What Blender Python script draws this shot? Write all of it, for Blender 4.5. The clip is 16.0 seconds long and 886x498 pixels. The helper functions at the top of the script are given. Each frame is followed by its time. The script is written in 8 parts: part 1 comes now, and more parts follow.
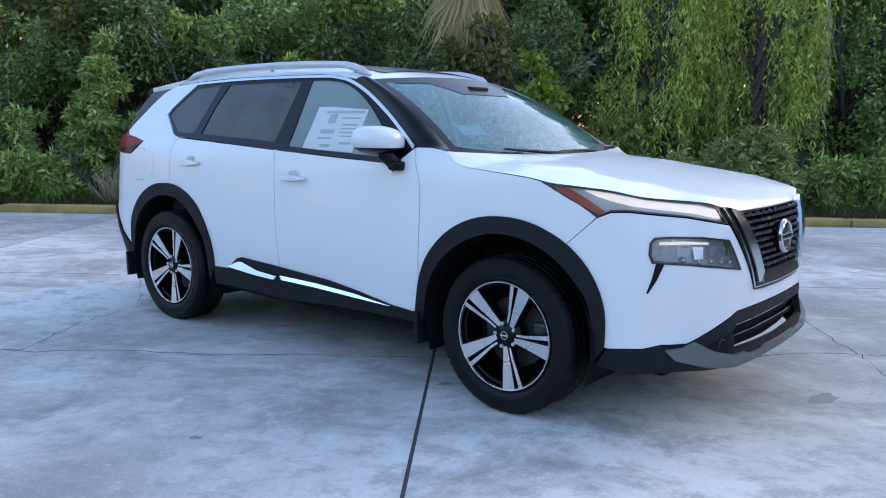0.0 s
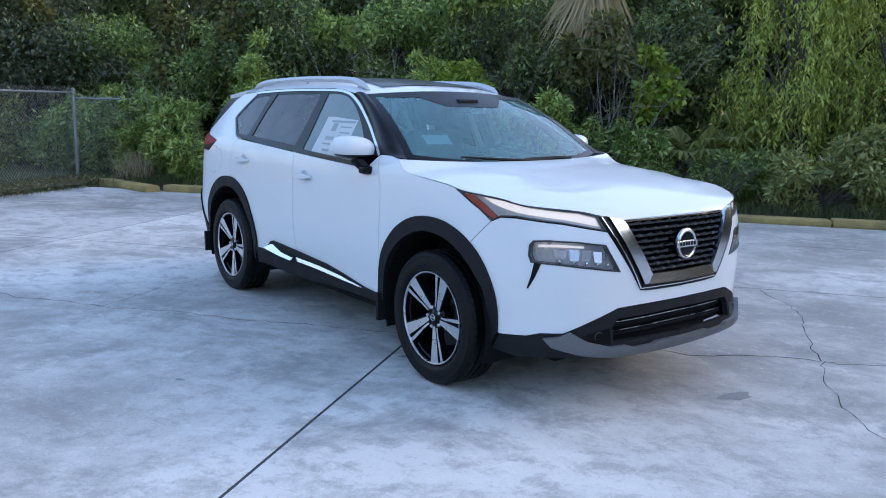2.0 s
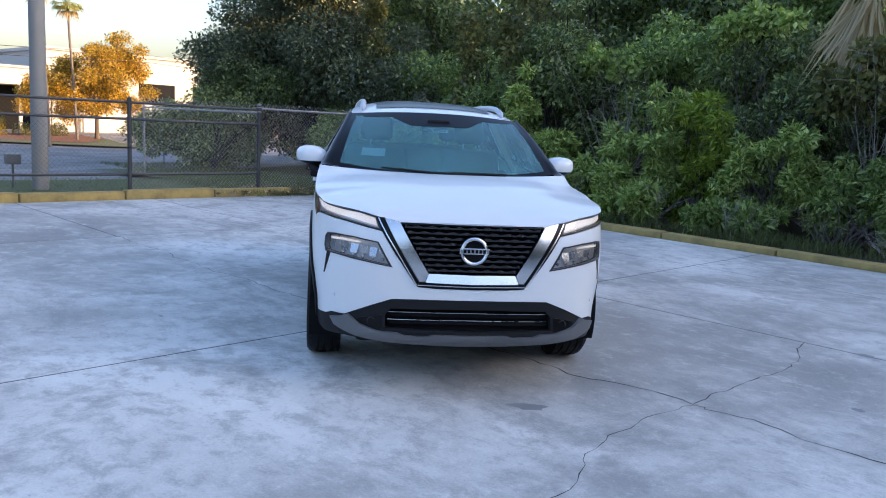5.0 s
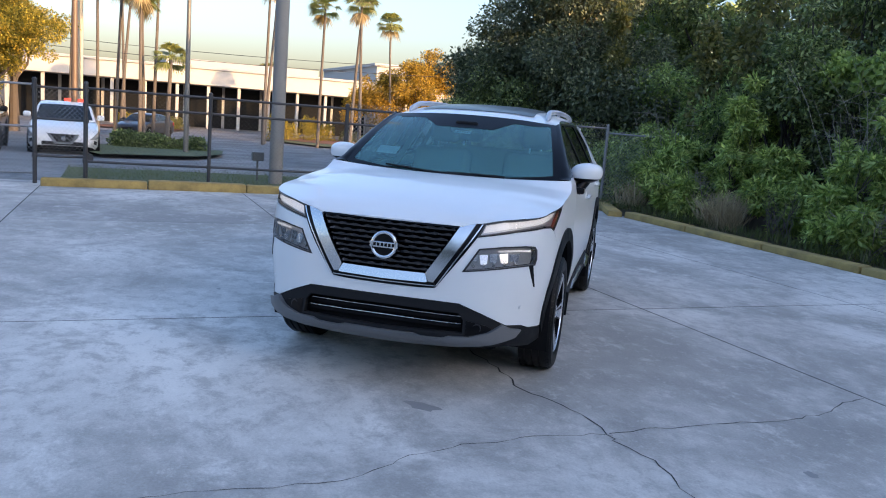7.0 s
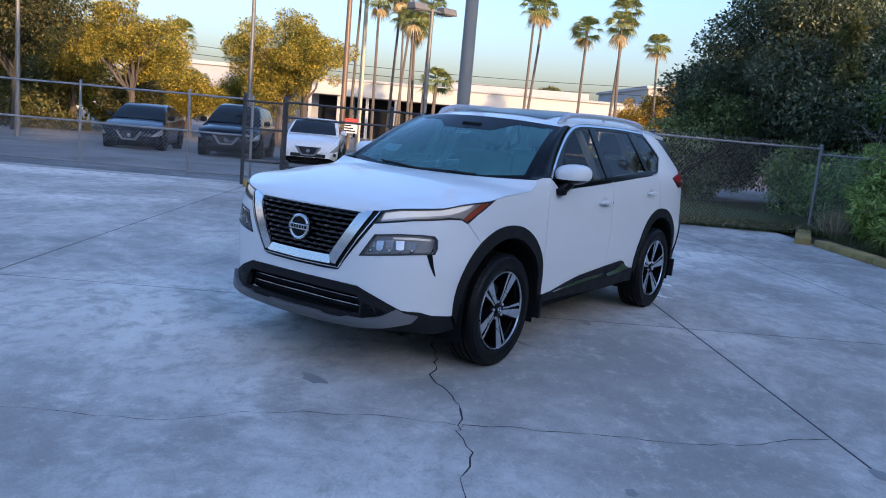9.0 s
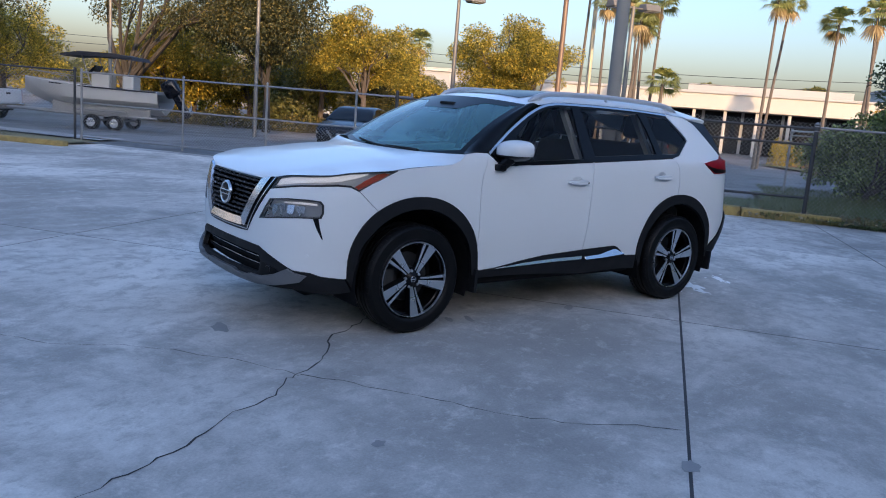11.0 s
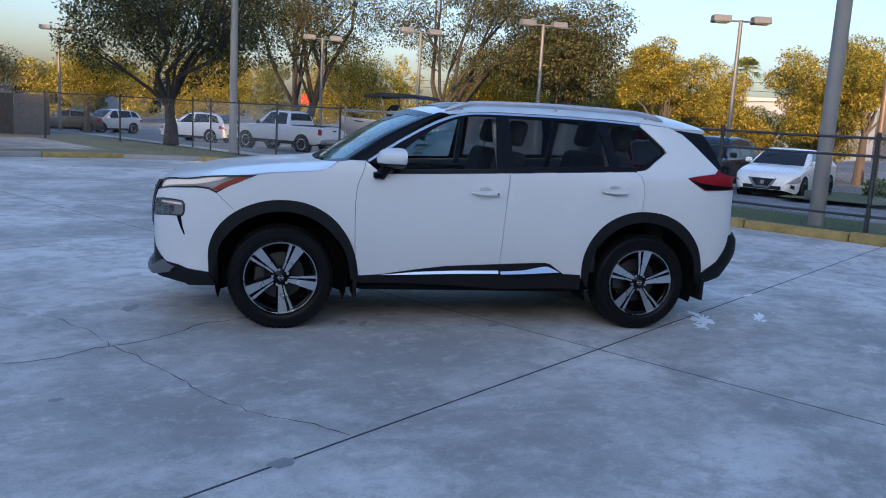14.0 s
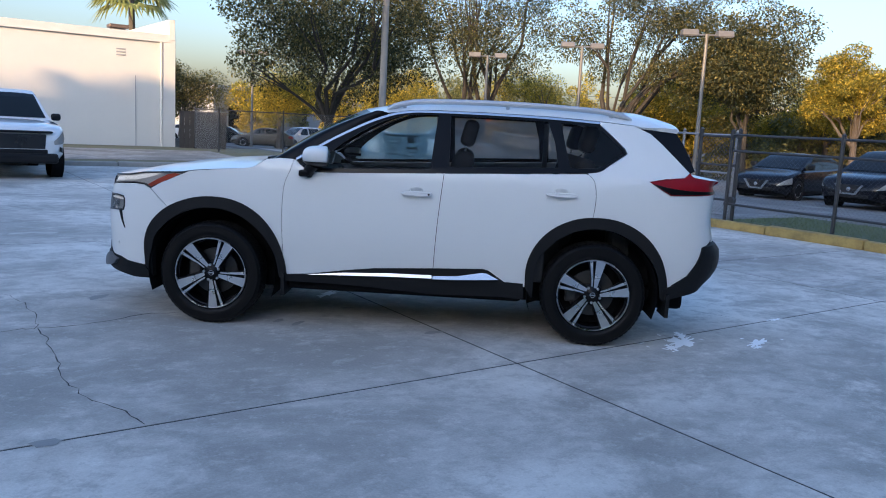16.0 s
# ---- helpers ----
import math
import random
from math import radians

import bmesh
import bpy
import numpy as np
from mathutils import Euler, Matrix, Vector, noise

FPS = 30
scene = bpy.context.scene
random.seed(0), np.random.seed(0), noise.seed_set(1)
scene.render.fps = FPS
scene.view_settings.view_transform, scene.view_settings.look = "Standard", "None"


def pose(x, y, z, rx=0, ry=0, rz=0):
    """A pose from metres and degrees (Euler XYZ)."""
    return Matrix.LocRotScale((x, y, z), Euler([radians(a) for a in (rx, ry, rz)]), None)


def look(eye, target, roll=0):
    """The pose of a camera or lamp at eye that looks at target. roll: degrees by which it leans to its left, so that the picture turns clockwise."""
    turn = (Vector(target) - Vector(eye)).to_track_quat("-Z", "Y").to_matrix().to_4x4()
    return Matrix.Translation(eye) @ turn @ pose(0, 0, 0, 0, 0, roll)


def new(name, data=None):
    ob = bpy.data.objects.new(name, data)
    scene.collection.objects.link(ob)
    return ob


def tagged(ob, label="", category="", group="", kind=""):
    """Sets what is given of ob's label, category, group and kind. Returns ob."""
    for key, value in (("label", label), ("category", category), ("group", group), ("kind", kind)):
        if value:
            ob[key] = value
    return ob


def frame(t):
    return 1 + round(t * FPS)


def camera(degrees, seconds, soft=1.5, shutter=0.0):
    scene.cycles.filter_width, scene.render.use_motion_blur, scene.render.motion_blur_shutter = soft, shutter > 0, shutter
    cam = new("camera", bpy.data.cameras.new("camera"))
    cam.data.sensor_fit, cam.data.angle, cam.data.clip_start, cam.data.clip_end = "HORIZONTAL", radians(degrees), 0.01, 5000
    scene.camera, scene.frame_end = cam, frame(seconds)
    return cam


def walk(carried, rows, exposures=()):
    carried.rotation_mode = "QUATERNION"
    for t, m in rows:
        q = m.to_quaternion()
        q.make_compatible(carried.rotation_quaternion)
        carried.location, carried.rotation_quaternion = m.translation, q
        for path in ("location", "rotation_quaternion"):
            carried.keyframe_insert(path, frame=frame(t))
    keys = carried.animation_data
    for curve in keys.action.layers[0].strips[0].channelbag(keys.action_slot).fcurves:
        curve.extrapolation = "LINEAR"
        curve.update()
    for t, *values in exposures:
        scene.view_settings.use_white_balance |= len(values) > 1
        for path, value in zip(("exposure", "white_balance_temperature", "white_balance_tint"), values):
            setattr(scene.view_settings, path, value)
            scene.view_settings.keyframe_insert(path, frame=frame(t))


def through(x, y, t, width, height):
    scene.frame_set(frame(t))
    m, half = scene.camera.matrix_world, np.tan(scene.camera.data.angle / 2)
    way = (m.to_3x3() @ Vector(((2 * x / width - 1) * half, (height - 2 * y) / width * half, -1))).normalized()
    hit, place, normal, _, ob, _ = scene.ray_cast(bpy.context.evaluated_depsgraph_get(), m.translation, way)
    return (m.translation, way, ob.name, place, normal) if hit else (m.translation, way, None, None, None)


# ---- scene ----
cam = camera(57.69, 16.0, soft=1.0)
SKY, SUN = 0.13, 2.1
# seconds, eye, heading to the left of +y, pitch, lean
PATH = [
    (0, 0.455, -5.087, 1.311, 2.80, -8.79, 0.76),
    (0.5, 0.507, -5.226, 1.318, 4.76, -8.88, 0.97),
    (1, 0.853, -5.472, 1.350, 7.93, -9.17, 1.11),
    (1.5, 1.296, -5.573, 1.403, 11.89, -9.55, 1.20),
    (2, 1.778, -5.524, 1.482, 16.15, -10.06, 1.13),
    (2.5, 2.316, -5.476, 1.496, 20.50, -10.33, 1.12),
    (3, 2.829, -5.354, 1.507, 25.00, -10.45, 1.04),
    (3.2, 3.039, -5.296, 1.545, 26.95, -10.51, 1.06),
    (5.3, 5.012, -4.305, 1.505, 48.31, -8.74, 3.37),
    (5.5, 5.148, -4.139, 1.512, 50.39, -8.75, 3.52),
    (6, 5.497, -3.717, 1.511, 56.12, -8.85, 3.98),
    (6.5, 5.774, -3.233, 1.511, 61.87, -9.05, 4.26),
    (7, 5.993, -2.729, 1.534, 67.53, -9.17, 4.46),
    (7.5, 6.206, -2.221, 1.537, 72.90, -9.17, 4.64),
    (8, 6.338, -1.717, 1.519, 77.95, -9.15, 4.98),
    (8.5, 6.486, -1.205, 1.511, 82.93, -9.07, 5.08),
    (9, 6.601, -0.695, 1.530, 87.67, -9.14, 5.10),
    (9.5, 6.603, -0.180, 1.540, 92.31, -9.26, 5.02),
    (9.7, 6.629, 0.029, 1.516, 94.19, -9.28, 4.84),
    (11.8, 6.292, 2.341, 1.508, 112.84, -10.61, 4.29),
    (12, 6.210, 2.546, 1.527, 114.65, -10.58, 4.15),
    (12.5, 5.976, 3.064, 1.524, 119.05, -10.57, 3.93),
    (13, 5.671, 3.510, 1.511, 123.28, -10.22, 3.69),
    (13.5, 5.346, 3.943, 1.519, 127.35, -9.72, 3.47),
    (14, 5.007, 4.364, 1.533, 131.19, -9.32, 3.28),
    (14.5, 4.610, 4.704, 1.530, 134.94, -9.01, 3.18),
    (15, 4.229, 5.040, 1.507, 138.65, -8.81, 3.10),
    (15.5, 3.834, 5.286, 1.477, 142.18, -8.72, 3.15),
    (16, 3.463, 5.449, 1.488, 145.25, -8.77, 3.03),
]


def heading(x, y, z, yaw, pitch, lean):
    a, b = radians(yaw), radians(pitch)
    return look((x, y, z), (x - math.sin(a) * math.cos(b), y + math.cos(a) * math.cos(b), z + math.sin(b)), lean)


walk(cam, [(t, heading(*row)) for t, *row in PATH], exposures=[(0, 2.66, 7350, 19), (3.2, 2.54, 7150, 19), (5.5, 2.36, 6950, 19), (7.5, 2.05, 6750, 17), (9, 1.80, 5950, 18), (12.3, 1.68, 6350, 17), (14, 1.74, 6150, 16), (16, 1.89, 6200, 14)])

# ---- light ----
SUN_TO = Vector((0.88, 0.47, 0.222)).normalized()
world = bpy.data.worlds.new("world")
scene.world = world
world.use_nodes = True
wn = world.node_tree
wn.nodes.clear()
sky = wn.nodes.new("ShaderNodeTexSky")
sky.sky_type = "NISHITA"
sky.sun_disc = False
sky.sun_elevation = math.asin(SUN_TO.z)
sky.sun_rotation = math.atan2(SUN_TO.x, SUN_TO.y)
sky.air_density, sky.dust_density, sky.ozone_density = 1.0, 3.0, 3.0
bg = wn.nodes.new("ShaderNodeBackground")
bg.inputs["Strength"].default_value = SKY
wout = wn.nodes.new("ShaderNodeOutputWorld")
# low haze warms the sky all round the horizon
way = wn.nodes.new("ShaderNodeTexCoord")
split = wn.nodes.new("ShaderNodeSeparateXYZ")
wn.links.new(way.outputs["Generated"], split.inputs[0])
haze = wn.nodes.new("ShaderNodeValToRGB")
haze.color_ramp.elements[0].position, haze.color_ramp.elements[0].color = 0.0, (0.80, 0.66, 0.56, 1)
haze.color_ramp.elements[1].position, haze.color_ramp.elements[1].color = 0.30, (0.95, 0.99, 1.03, 1)
wn.links.new(split.outputs[2], haze.inputs[0])
warm = wn.nodes.new("ShaderNodeMix")
warm.data_type, warm.blend_type = "RGBA", "MULTIPLY"
warm.inputs["Factor"].default_value = 1.0
wn.links.new(sky.outputs[0], warm.inputs["A"])
wn.links.new(haze.outputs[0], warm.inputs["B"])
wn.links.new(warm.outputs["Result"], bg.inputs[0])
wn.links.new(bg.outputs[0], wout.inputs[0])
sun = new("sun", bpy.data.lights.new("sun", "SUN"))
sun.data.energy, sun.data.angle, sun.data.color = SUN, radians(0.6), (1.0, 0.64, 0.30)
sun.matrix_world = look(SUN_TO * 100, (0, 0, 0))


# ---- materials ----
def nodes(name):
    m = bpy.data.materials.new(name)
    m.use_nodes = True
    nt = m.node_tree
    return m, nt, nt.nodes["Principled BSDF"]


def ramp(nt, fac, stops):
    r = nt.nodes.new("ShaderNodeValToRGB")
    while len(r.color_ramp.elements) < len(stops):
        r.color_ramp.elements.new(0.5)
    for e, (p, c) in zip(r.color_ramp.elements, stops):
        e.position, e.color = p, (*c, 1) if len(c) == 3 else (c[0], c[0], c[0], 1)
    nt.links.new(fac, r.inputs[0])
    return r.outputs[0]


def tex(nt, kind="Noise", scale=5.0, detail=4.0, coords="Object", rough=0.55, stretch=(1, 1, 1)):
    tc = nt.nodes.new("ShaderNodeTexCoord")
    mp = nt.nodes.new("ShaderNodeMapping")
    mp.inputs["Scale"].default_value = stretch
    nt.links.new(tc.outputs[coords], mp.inputs[0])
    t = nt.nodes.new("ShaderNodeTex" + kind)
    t.inputs["Scale"].default_value = scale
    if kind == "Noise":
        t.inputs["Detail"].default_value = detail
        t.inputs["Roughness"].default_value = rough
    nt.links.new(mp.outputs[0], t.inputs["Vector"])
    return t.outputs[0]


def mixc(nt, fac, a, b, how="MIX"):
    m = nt.nodes.new("ShaderNodeMix")
    m.data_type, m.blend_type = "RGBA", how
    for sock, v in ((m.inputs[0], fac), (m.inputs[6], a), (m.inputs[7], b)):
        if isinstance(v, bpy.types.NodeSocket):
            nt.links.new(v, sock)
        else:
            sock.default_value = v if isinstance(v, (int, float)) else (*v, 1)
    return m.outputs[2]


def bump(nt, bsdf, height, strength=0.3, distance=0.01):
    b = nt.nodes.new("ShaderNodeBump")
    b.inputs["Strength"].default_value, b.inputs["Distance"].default_value = strength, distance
    nt.links.new(height, b.inputs["Height"])
    nt.links.new(b.outputs[0], bsdf.inputs["Normal"])


def grained(name, base, rough=0.5, metal=0.0, vary=0.12, scale=6.0, fine=90.0, relief=0.15, coat=0.0, dist=0.002, spec=0.5):
    """A surface of one paint or stuff, with stains at a large and grain at a small scale."""
    m, nt, b = nodes(name)
    big = tex(nt, scale=scale)
    c = mixc(nt, big, [v * (1 - vary) for v in base], [min(1, v * (1 + vary)) for v in base])
    small = tex(nt, scale=fine, detail=2)
    c2 = mixc(nt, 0.12, c, small, "OVERLAY")
    nt.links.new(c2, b.inputs["Base Color"])
    r = ramp(nt, big, [(0.3, (rough * 0.85,)), (0.7, (min(1, rough * 1.15),))])
    nt.links.new(r, b.inputs["Roughness"])
    b.inputs["Metallic"].default_value = metal
    b.inputs["Specular IOR Level"].default_value = spec
    b.inputs["Coat Weight"].default_value = coat
    b.inputs["Coat Roughness"].default_value = 0.03
    if relief:
        bump(nt, b, small, relief, dist)
    return m


def leafy(name, dark, mid, light, gloss=0.4, through=0.42, tint=(1.0, 1.0, 0.65)):
    """Leaves: each takes its own tone, and lets some light through."""
    m, nt, b = nodes(name)
    geo = nt.nodes.new("ShaderNodeNewGeometry")
    c = ramp(nt, geo.outputs["Random Per Island"], [(0.0, dark), (0.55, mid), (0.92, light), (1.0, [v * 1.3 for v in light])])
    big = tex(nt, scale=0.9, detail=3)
    c = mixc(nt, ramp(nt, big, [(0.35, (0.0,)), (0.65, (0.55,))]), c, [v * 0.8 for v in mid], "MIX")
    nt.links.new(c, b.inputs["Base Color"])
    b.inputs["Roughness"].default_value = gloss
    tr = nt.nodes.new("ShaderNodeBsdfTranslucent")
    nt.links.new(mixc(nt, 1.0, c, tint, "MULTIPLY"), tr.inputs[0])
    mx = nt.nodes.new("ShaderNodeMixShader")
    mx.inputs[0].default_value = through
    nt.links.new(b.outputs[0], mx.inputs[1])
    nt.links.new(tr.outputs[0], mx.inputs[2])
    nt.links.new(mx.outputs[0], nt.nodes["Material Output"].inputs[0])
    return m


def concrete_material(name, base, seed=0.0):
    """Weathered broom-finished concrete: broad clouds, pale scuffs, dark damp blotches, trowel streaks and grit."""
    m, nt, b = nodes(name)
    tc = nt.nodes.new("ShaderNodeTexCoord")
    mp = nt.nodes.new("ShaderNodeMapping")
    mp.inputs["Location"].default_value = (seed, seed * 1.7, 0)
    nt.links.new(tc.outputs["Object"], mp.inputs[0])

    def noise_at(scale, detail, rough, stretch=(1, 1, 1), turn=0.0, warp=0.0, shift=0.0):
        m2 = nt.nodes.new("ShaderNodeMapping")
        m2.inputs["Scale"].default_value = stretch
        m2.inputs["Rotation"].default_value = (0, 0, turn)
        m2.inputs["Location"].default_value = (shift, -shift, shift * 0.5)
        nt.links.new(mp.outputs[0], m2.inputs[0])
        t = nt.nodes.new("ShaderNodeTexNoise")
        t.inputs["Scale"].default_value, t.inputs["Detail"].default_value, t.inputs["Roughness"].default_value = scale, detail, rough
        t.inputs["Distortion"].default_value = warp
        nt.links.new(m2.outputs[0], t.inputs["Vector"])
        return t.outputs[0]

    def tone(k):
        return [min(1.0, v * k) for v in base]

    cloud = noise_at(0.30, 5, 0.58, warp=0.5)
    patch = noise_at(0.75, 9, 0.70, (1.0, 1.2, 1.0), 0.5, 0.5, 3.1)
    scuff = noise_at(1.7, 10, 0.76, (1.0, 1.25, 1.0), -0.6, 0.3, 7.7)
    damp = noise_at(1.0, 9, 0.72, (1.2, 1.0, 1.0), 0.9, 0.3, 12.3)
    mottle = noise_at(5.5, 6, 0.70, (1.0, 1.3, 1.0), 0.3, 0.2, 5.2)
    speck = noise_at(17, 5, 0.7)
    fine = noise_at(75, 3, 0.65)
    c = ramp(nt, cloud, [(0.37, tone(0.60)), (0.50, tone(0.90)), (0.61, tone(1.22))])
    c = mixc(nt, ramp(nt, patch, [(0.38, (0.75,)), (0.51, (0.0,))]), c, tone(0.52))
    c = mixc(nt, ramp(nt, patch, [(0.53, (0.0,)), (0.66, (0.5,))]), c, tone(1.22))
    c = mixc(nt, ramp(nt, damp, [(0.53, (0.0,)), (0.64, (0.65,))]), c, tone(0.44))
    c = mixc(nt, ramp(nt, scuff, [(0.57, (0.0,)), (0.69, (0.55,))]), c, tone(1.42))
    c = mixc(nt, ramp(nt, mottle, [(0.36, (0.6,)), (0.50, (0.0,))]), c, tone(0.56))
    c = mixc(nt, ramp(nt, mottle, [(0.55, (0.0,)), (0.70, (0.35,))]), c, tone(1.35))
    c = mixc(nt, ramp(nt, speck, [(0.30, (0.50,)), (0.44, (0.0,))]), c, tone(0.6))
    c = mixc(nt, ramp(nt, speck, [(0.58, (0.0,)), (0.72, (0.35,))]), c, tone(1.35))
    c = mixc(nt, 0.24, c, fine, "OVERLAY")
    nt.links.new(c, b.inputs["Base Color"])
    nt.links.new(ramp(nt, damp, [(0.45, (0.80,)), (0.68, (0.58,))]), b.inputs["Roughness"])
    b.inputs["Specular IOR Level"].default_value = 0.22
    bump(nt, b, mixc(nt, 0.5, fine, speck), 0.16, 0.003)
    return m


CONCRETE = concrete_material("concrete", (0.565, 0.545, 0.505))
CONCRETE_DARKER = concrete_material("darker_concrete", (0.475, 0.462, 0.435))
CONCRETE_WARM = concrete_material("warm_concrete", (0.40, 0.345, 0.29), 11.0)
CONCRETE_PALE = concrete_material("pale_concrete", (0.52, 0.51, 0.49), 7.0)
ASPHALT = concrete_material("road_surface", (0.20, 0.20, 0.20), 3.0)
JOINT = grained("joint_seal", (0.05, 0.05, 0.052), 0.9)
CRACK = grained("crack_dark", (0.035, 0.035, 0.035), 0.9)
STAIN = grained("oil_stain", (0.24, 0.24, 0.235), 0.6, vary=0.3)
SPILL = grained("white_spill", (0.95, 0.95, 0.94), 0.5)
YELLOW = grained("kerb_yellow", (0.30, 0.215, 0.075), 0.85, vary=0.8, scale=5, fine=45, relief=0.5, dist=0.006)
KERB_GREY = grained("kerb_grey", (0.30, 0.28, 0.25), 0.85, vary=0.3, scale=5, fine=45, relief=0.5, dist=0.006)
GRASS_SOIL = grained("grass_soil", (0.075, 0.095, 0.035), 0.9, vary=0.4, scale=1.3, fine=40, relief=0.6, dist=0.02)
EARTH = grained("earth", (0.07, 0.055, 0.035), 0.95, vary=0.4, scale=2, fine=40, relief=0.6, dist=0.02)
GALV = grained("galvanised_steel", (0.26, 0.264, 0.27), 0.55, 0.5, 0.2, 12)
CHAIN = grained("chain_link_wire", (0.36, 0.37, 0.37), 0.5, 0.2, 0.2, 12)
VERGE = grained("dry_verge", (0.20, 0.175, 0.095), 0.95, vary=0.5, scale=1.1, fine=35, relief=0.6, dist=0.02)
BLACK_STEEL = grained("dark_fence_steel", (0.042, 0.044, 0.048), 0.55, 0.2, 0.2, 12)
POLE_CONCRETE = grained("pole_concrete", (0.23, 0.22, 0.205), 0.8, vary=0.15, scale=3)
DARK_BOARD = grained("dark_boards", (0.05, 0.045, 0.042), 0.85)
POLE_BRONZE = grained("bronze_pole", (0.16, 0.11, 0.08), 0.5, 0.3)
LAMP_GREY = grained("lamp_housing", (0.17, 0.165, 0.155), 0.5, 0.3)
LAMP_GLASS = grained("lamp_lens", (0.34, 0.34, 0.34), 0.15, 0.3)
BARK = grained("bark", (0.042, 0.037, 0.032), 0.9, vary=0.35, scale=8, fine=40, relief=0.8, dist=0.02)
TWIG = grained("pale_twig", (0.30, 0.27, 0.24), 0.9, vary=0.3, scale=8, fine=40, relief=0.4)
BARK_GREY = grained("grey_bark", (0.085, 0.07, 0.06), 0.9, vary=0.3, scale=8, fine=40, relief=0.8, dist=0.02)
PALM_BARK = grained("palm_bark", (0.115, 0.10, 0.088), 0.9, vary=0.3, scale=6, fine=30, relief=0.8, dist=0.02)
# back-row leaves darkened for the thicket's deep shade, front shrubs' lightened
LEAF_DARK = leafy("dark_leaves", (0.045, 0.07, 0.03), (0.15, 0.21, 0.08), (0.46, 0.56, 0.24), 0.30, 0.42)
LEAF_DEEP = leafy("deep_green_leaves", (0.035, 0.05, 0.028), (0.09, 0.12, 0.065), (0.24, 0.28, 0.16), 0.45, 0.3)
LEAF_MID = leafy("green_leaves", (0.07, 0.12, 0.04), (0.26, 0.38, 0.12), (0.60, 0.72, 0.28), 0.30, 0.46)
LEAF_OLIVE = leafy("olive_leaves", (0.07, 0.085, 0.03), (0.15, 0.16, 0.055), (0.32, 0.30, 0.11))
LEAF_LIME = leafy("lime_leaves", (0.12, 0.19, 0.03), (0.26, 0.38, 0.05), (0.48, 0.58, 0.10))
LEAF_LIGHT = leafy("light_green_leaves", (0.10, 0.17, 0.045), (0.34, 0.47, 0.13), (0.66, 0.76, 0.28))
LEAF_WEEP = leafy("weeping_leaves", (0.12, 0.165, 0.04), (0.40, 0.48, 0.10), (0.66, 0.70, 0.18), 0.5, 0.4)
LEAF_PALE = leafy("pale_olive_leaves", (0.16, 0.19, 0.07), (0.33, 0.37, 0.13), (0.58, 0.58, 0.24), 0.45, 0.35)
# oak leaves darkened as if in shade; the lightest tone paints sunlit tips
LEAF_OAK_SHADED = leafy("shaded_oak_leaves", (0.021, 0.029, 0.012), (0.064, 0.073, 0.028), (0.23, 0.19, 0.058), 0.65)
# gold and amber leaves carry the far trees' warm sunlight in their colour
LEAF_SUN_GOLD = leafy("sun_gold_leaves", (0.058, 0.067, 0.016), (0.30, 0.262, 0.036), (0.73, 0.53, 0.078), 0.6, 0.5)
LEAF_SUN_AMBER = leafy("sun_amber_leaves", (0.075, 0.06, 0.015), (0.38, 0.25, 0.032), (0.80, 0.50, 0.065), 0.6, 0.5)
# near-opaque dark leaves for the unseen eastern growth that blocks the sun
LEAF_EAST = leafy("sun_block_leaves", (0.02, 0.028, 0.012), (0.035, 0.045, 0.018), (0.06, 0.07, 0.03), 0.8, 0.08)
# fronds lightened in colour so that far crowns read as sunlit
PALM_GREEN = leafy("palm_green", (0.16, 0.19, 0.06), (0.34, 0.37, 0.12), (0.52, 0.52, 0.22))
DEAD_FROND = leafy("dead_fronds", (0.24, 0.17, 0.09), (0.42, 0.32, 0.17), (0.58, 0.47, 0.28))
DRY_GRASS = leafy("dry_grass", (0.26, 0.20, 0.13), (0.42, 0.34, 0.23), (0.58, 0.49, 0.36))
GRASS = leafy("grass_blades", (0.05, 0.07, 0.02), (0.085, 0.115, 0.035), (0.17, 0.18, 0.07))
LITTER = leafy("dead_leaves", (0.10, 0.06, 0.03), (0.20, 0.13, 0.06), (0.45, 0.38, 0.28))
STUCCO = grained("white_stucco", (0.72, 0.70, 0.66), 0.85, vary=0.05, scale=1.5, fine=60, relief=0.2)
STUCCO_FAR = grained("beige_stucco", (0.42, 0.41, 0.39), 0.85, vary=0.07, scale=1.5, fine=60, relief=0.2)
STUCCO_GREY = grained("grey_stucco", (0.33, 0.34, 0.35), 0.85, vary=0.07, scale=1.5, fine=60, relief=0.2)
DARK_VOID = grained("dark_opening", (0.012, 0.013, 0.015), 0.9, relief=0, spec=0.05)
RED = grained("red_sign", (0.6, 0.04, 0.03), 0.5)
MULCH = grained("red_mulch", (0.16, 0.06, 0.03), 0.95, vary=0.4, scale=3, fine=40, relief=0.6, dist=0.02)


# ---- shapes ----
def clamp(v):
    return max(0.0, min(1.0, v))


def ground_z(x, y):
    """The lot is level; beyond the fence the land falls away gently to the west and southwest."""
    # the fall is chosen so that far cars come out at true size
    far = max(0.0, -x - 11.0) + max(0.0, -y - 12.0) * 0.6 * clamp((-x - 11.0) / 4.0)
    far *= max(clamp((10.0 - y) / 3.0), clamp((-x - 22.0) / 6.0))
    return -0.026 * min(far, 36.0)


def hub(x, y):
    """The camera's stand that faces a far thing's bearing; its view is kept from there."""
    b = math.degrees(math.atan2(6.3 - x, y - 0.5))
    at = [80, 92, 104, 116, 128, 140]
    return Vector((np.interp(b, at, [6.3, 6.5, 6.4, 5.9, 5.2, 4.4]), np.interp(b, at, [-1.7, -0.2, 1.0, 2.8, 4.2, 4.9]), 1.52))


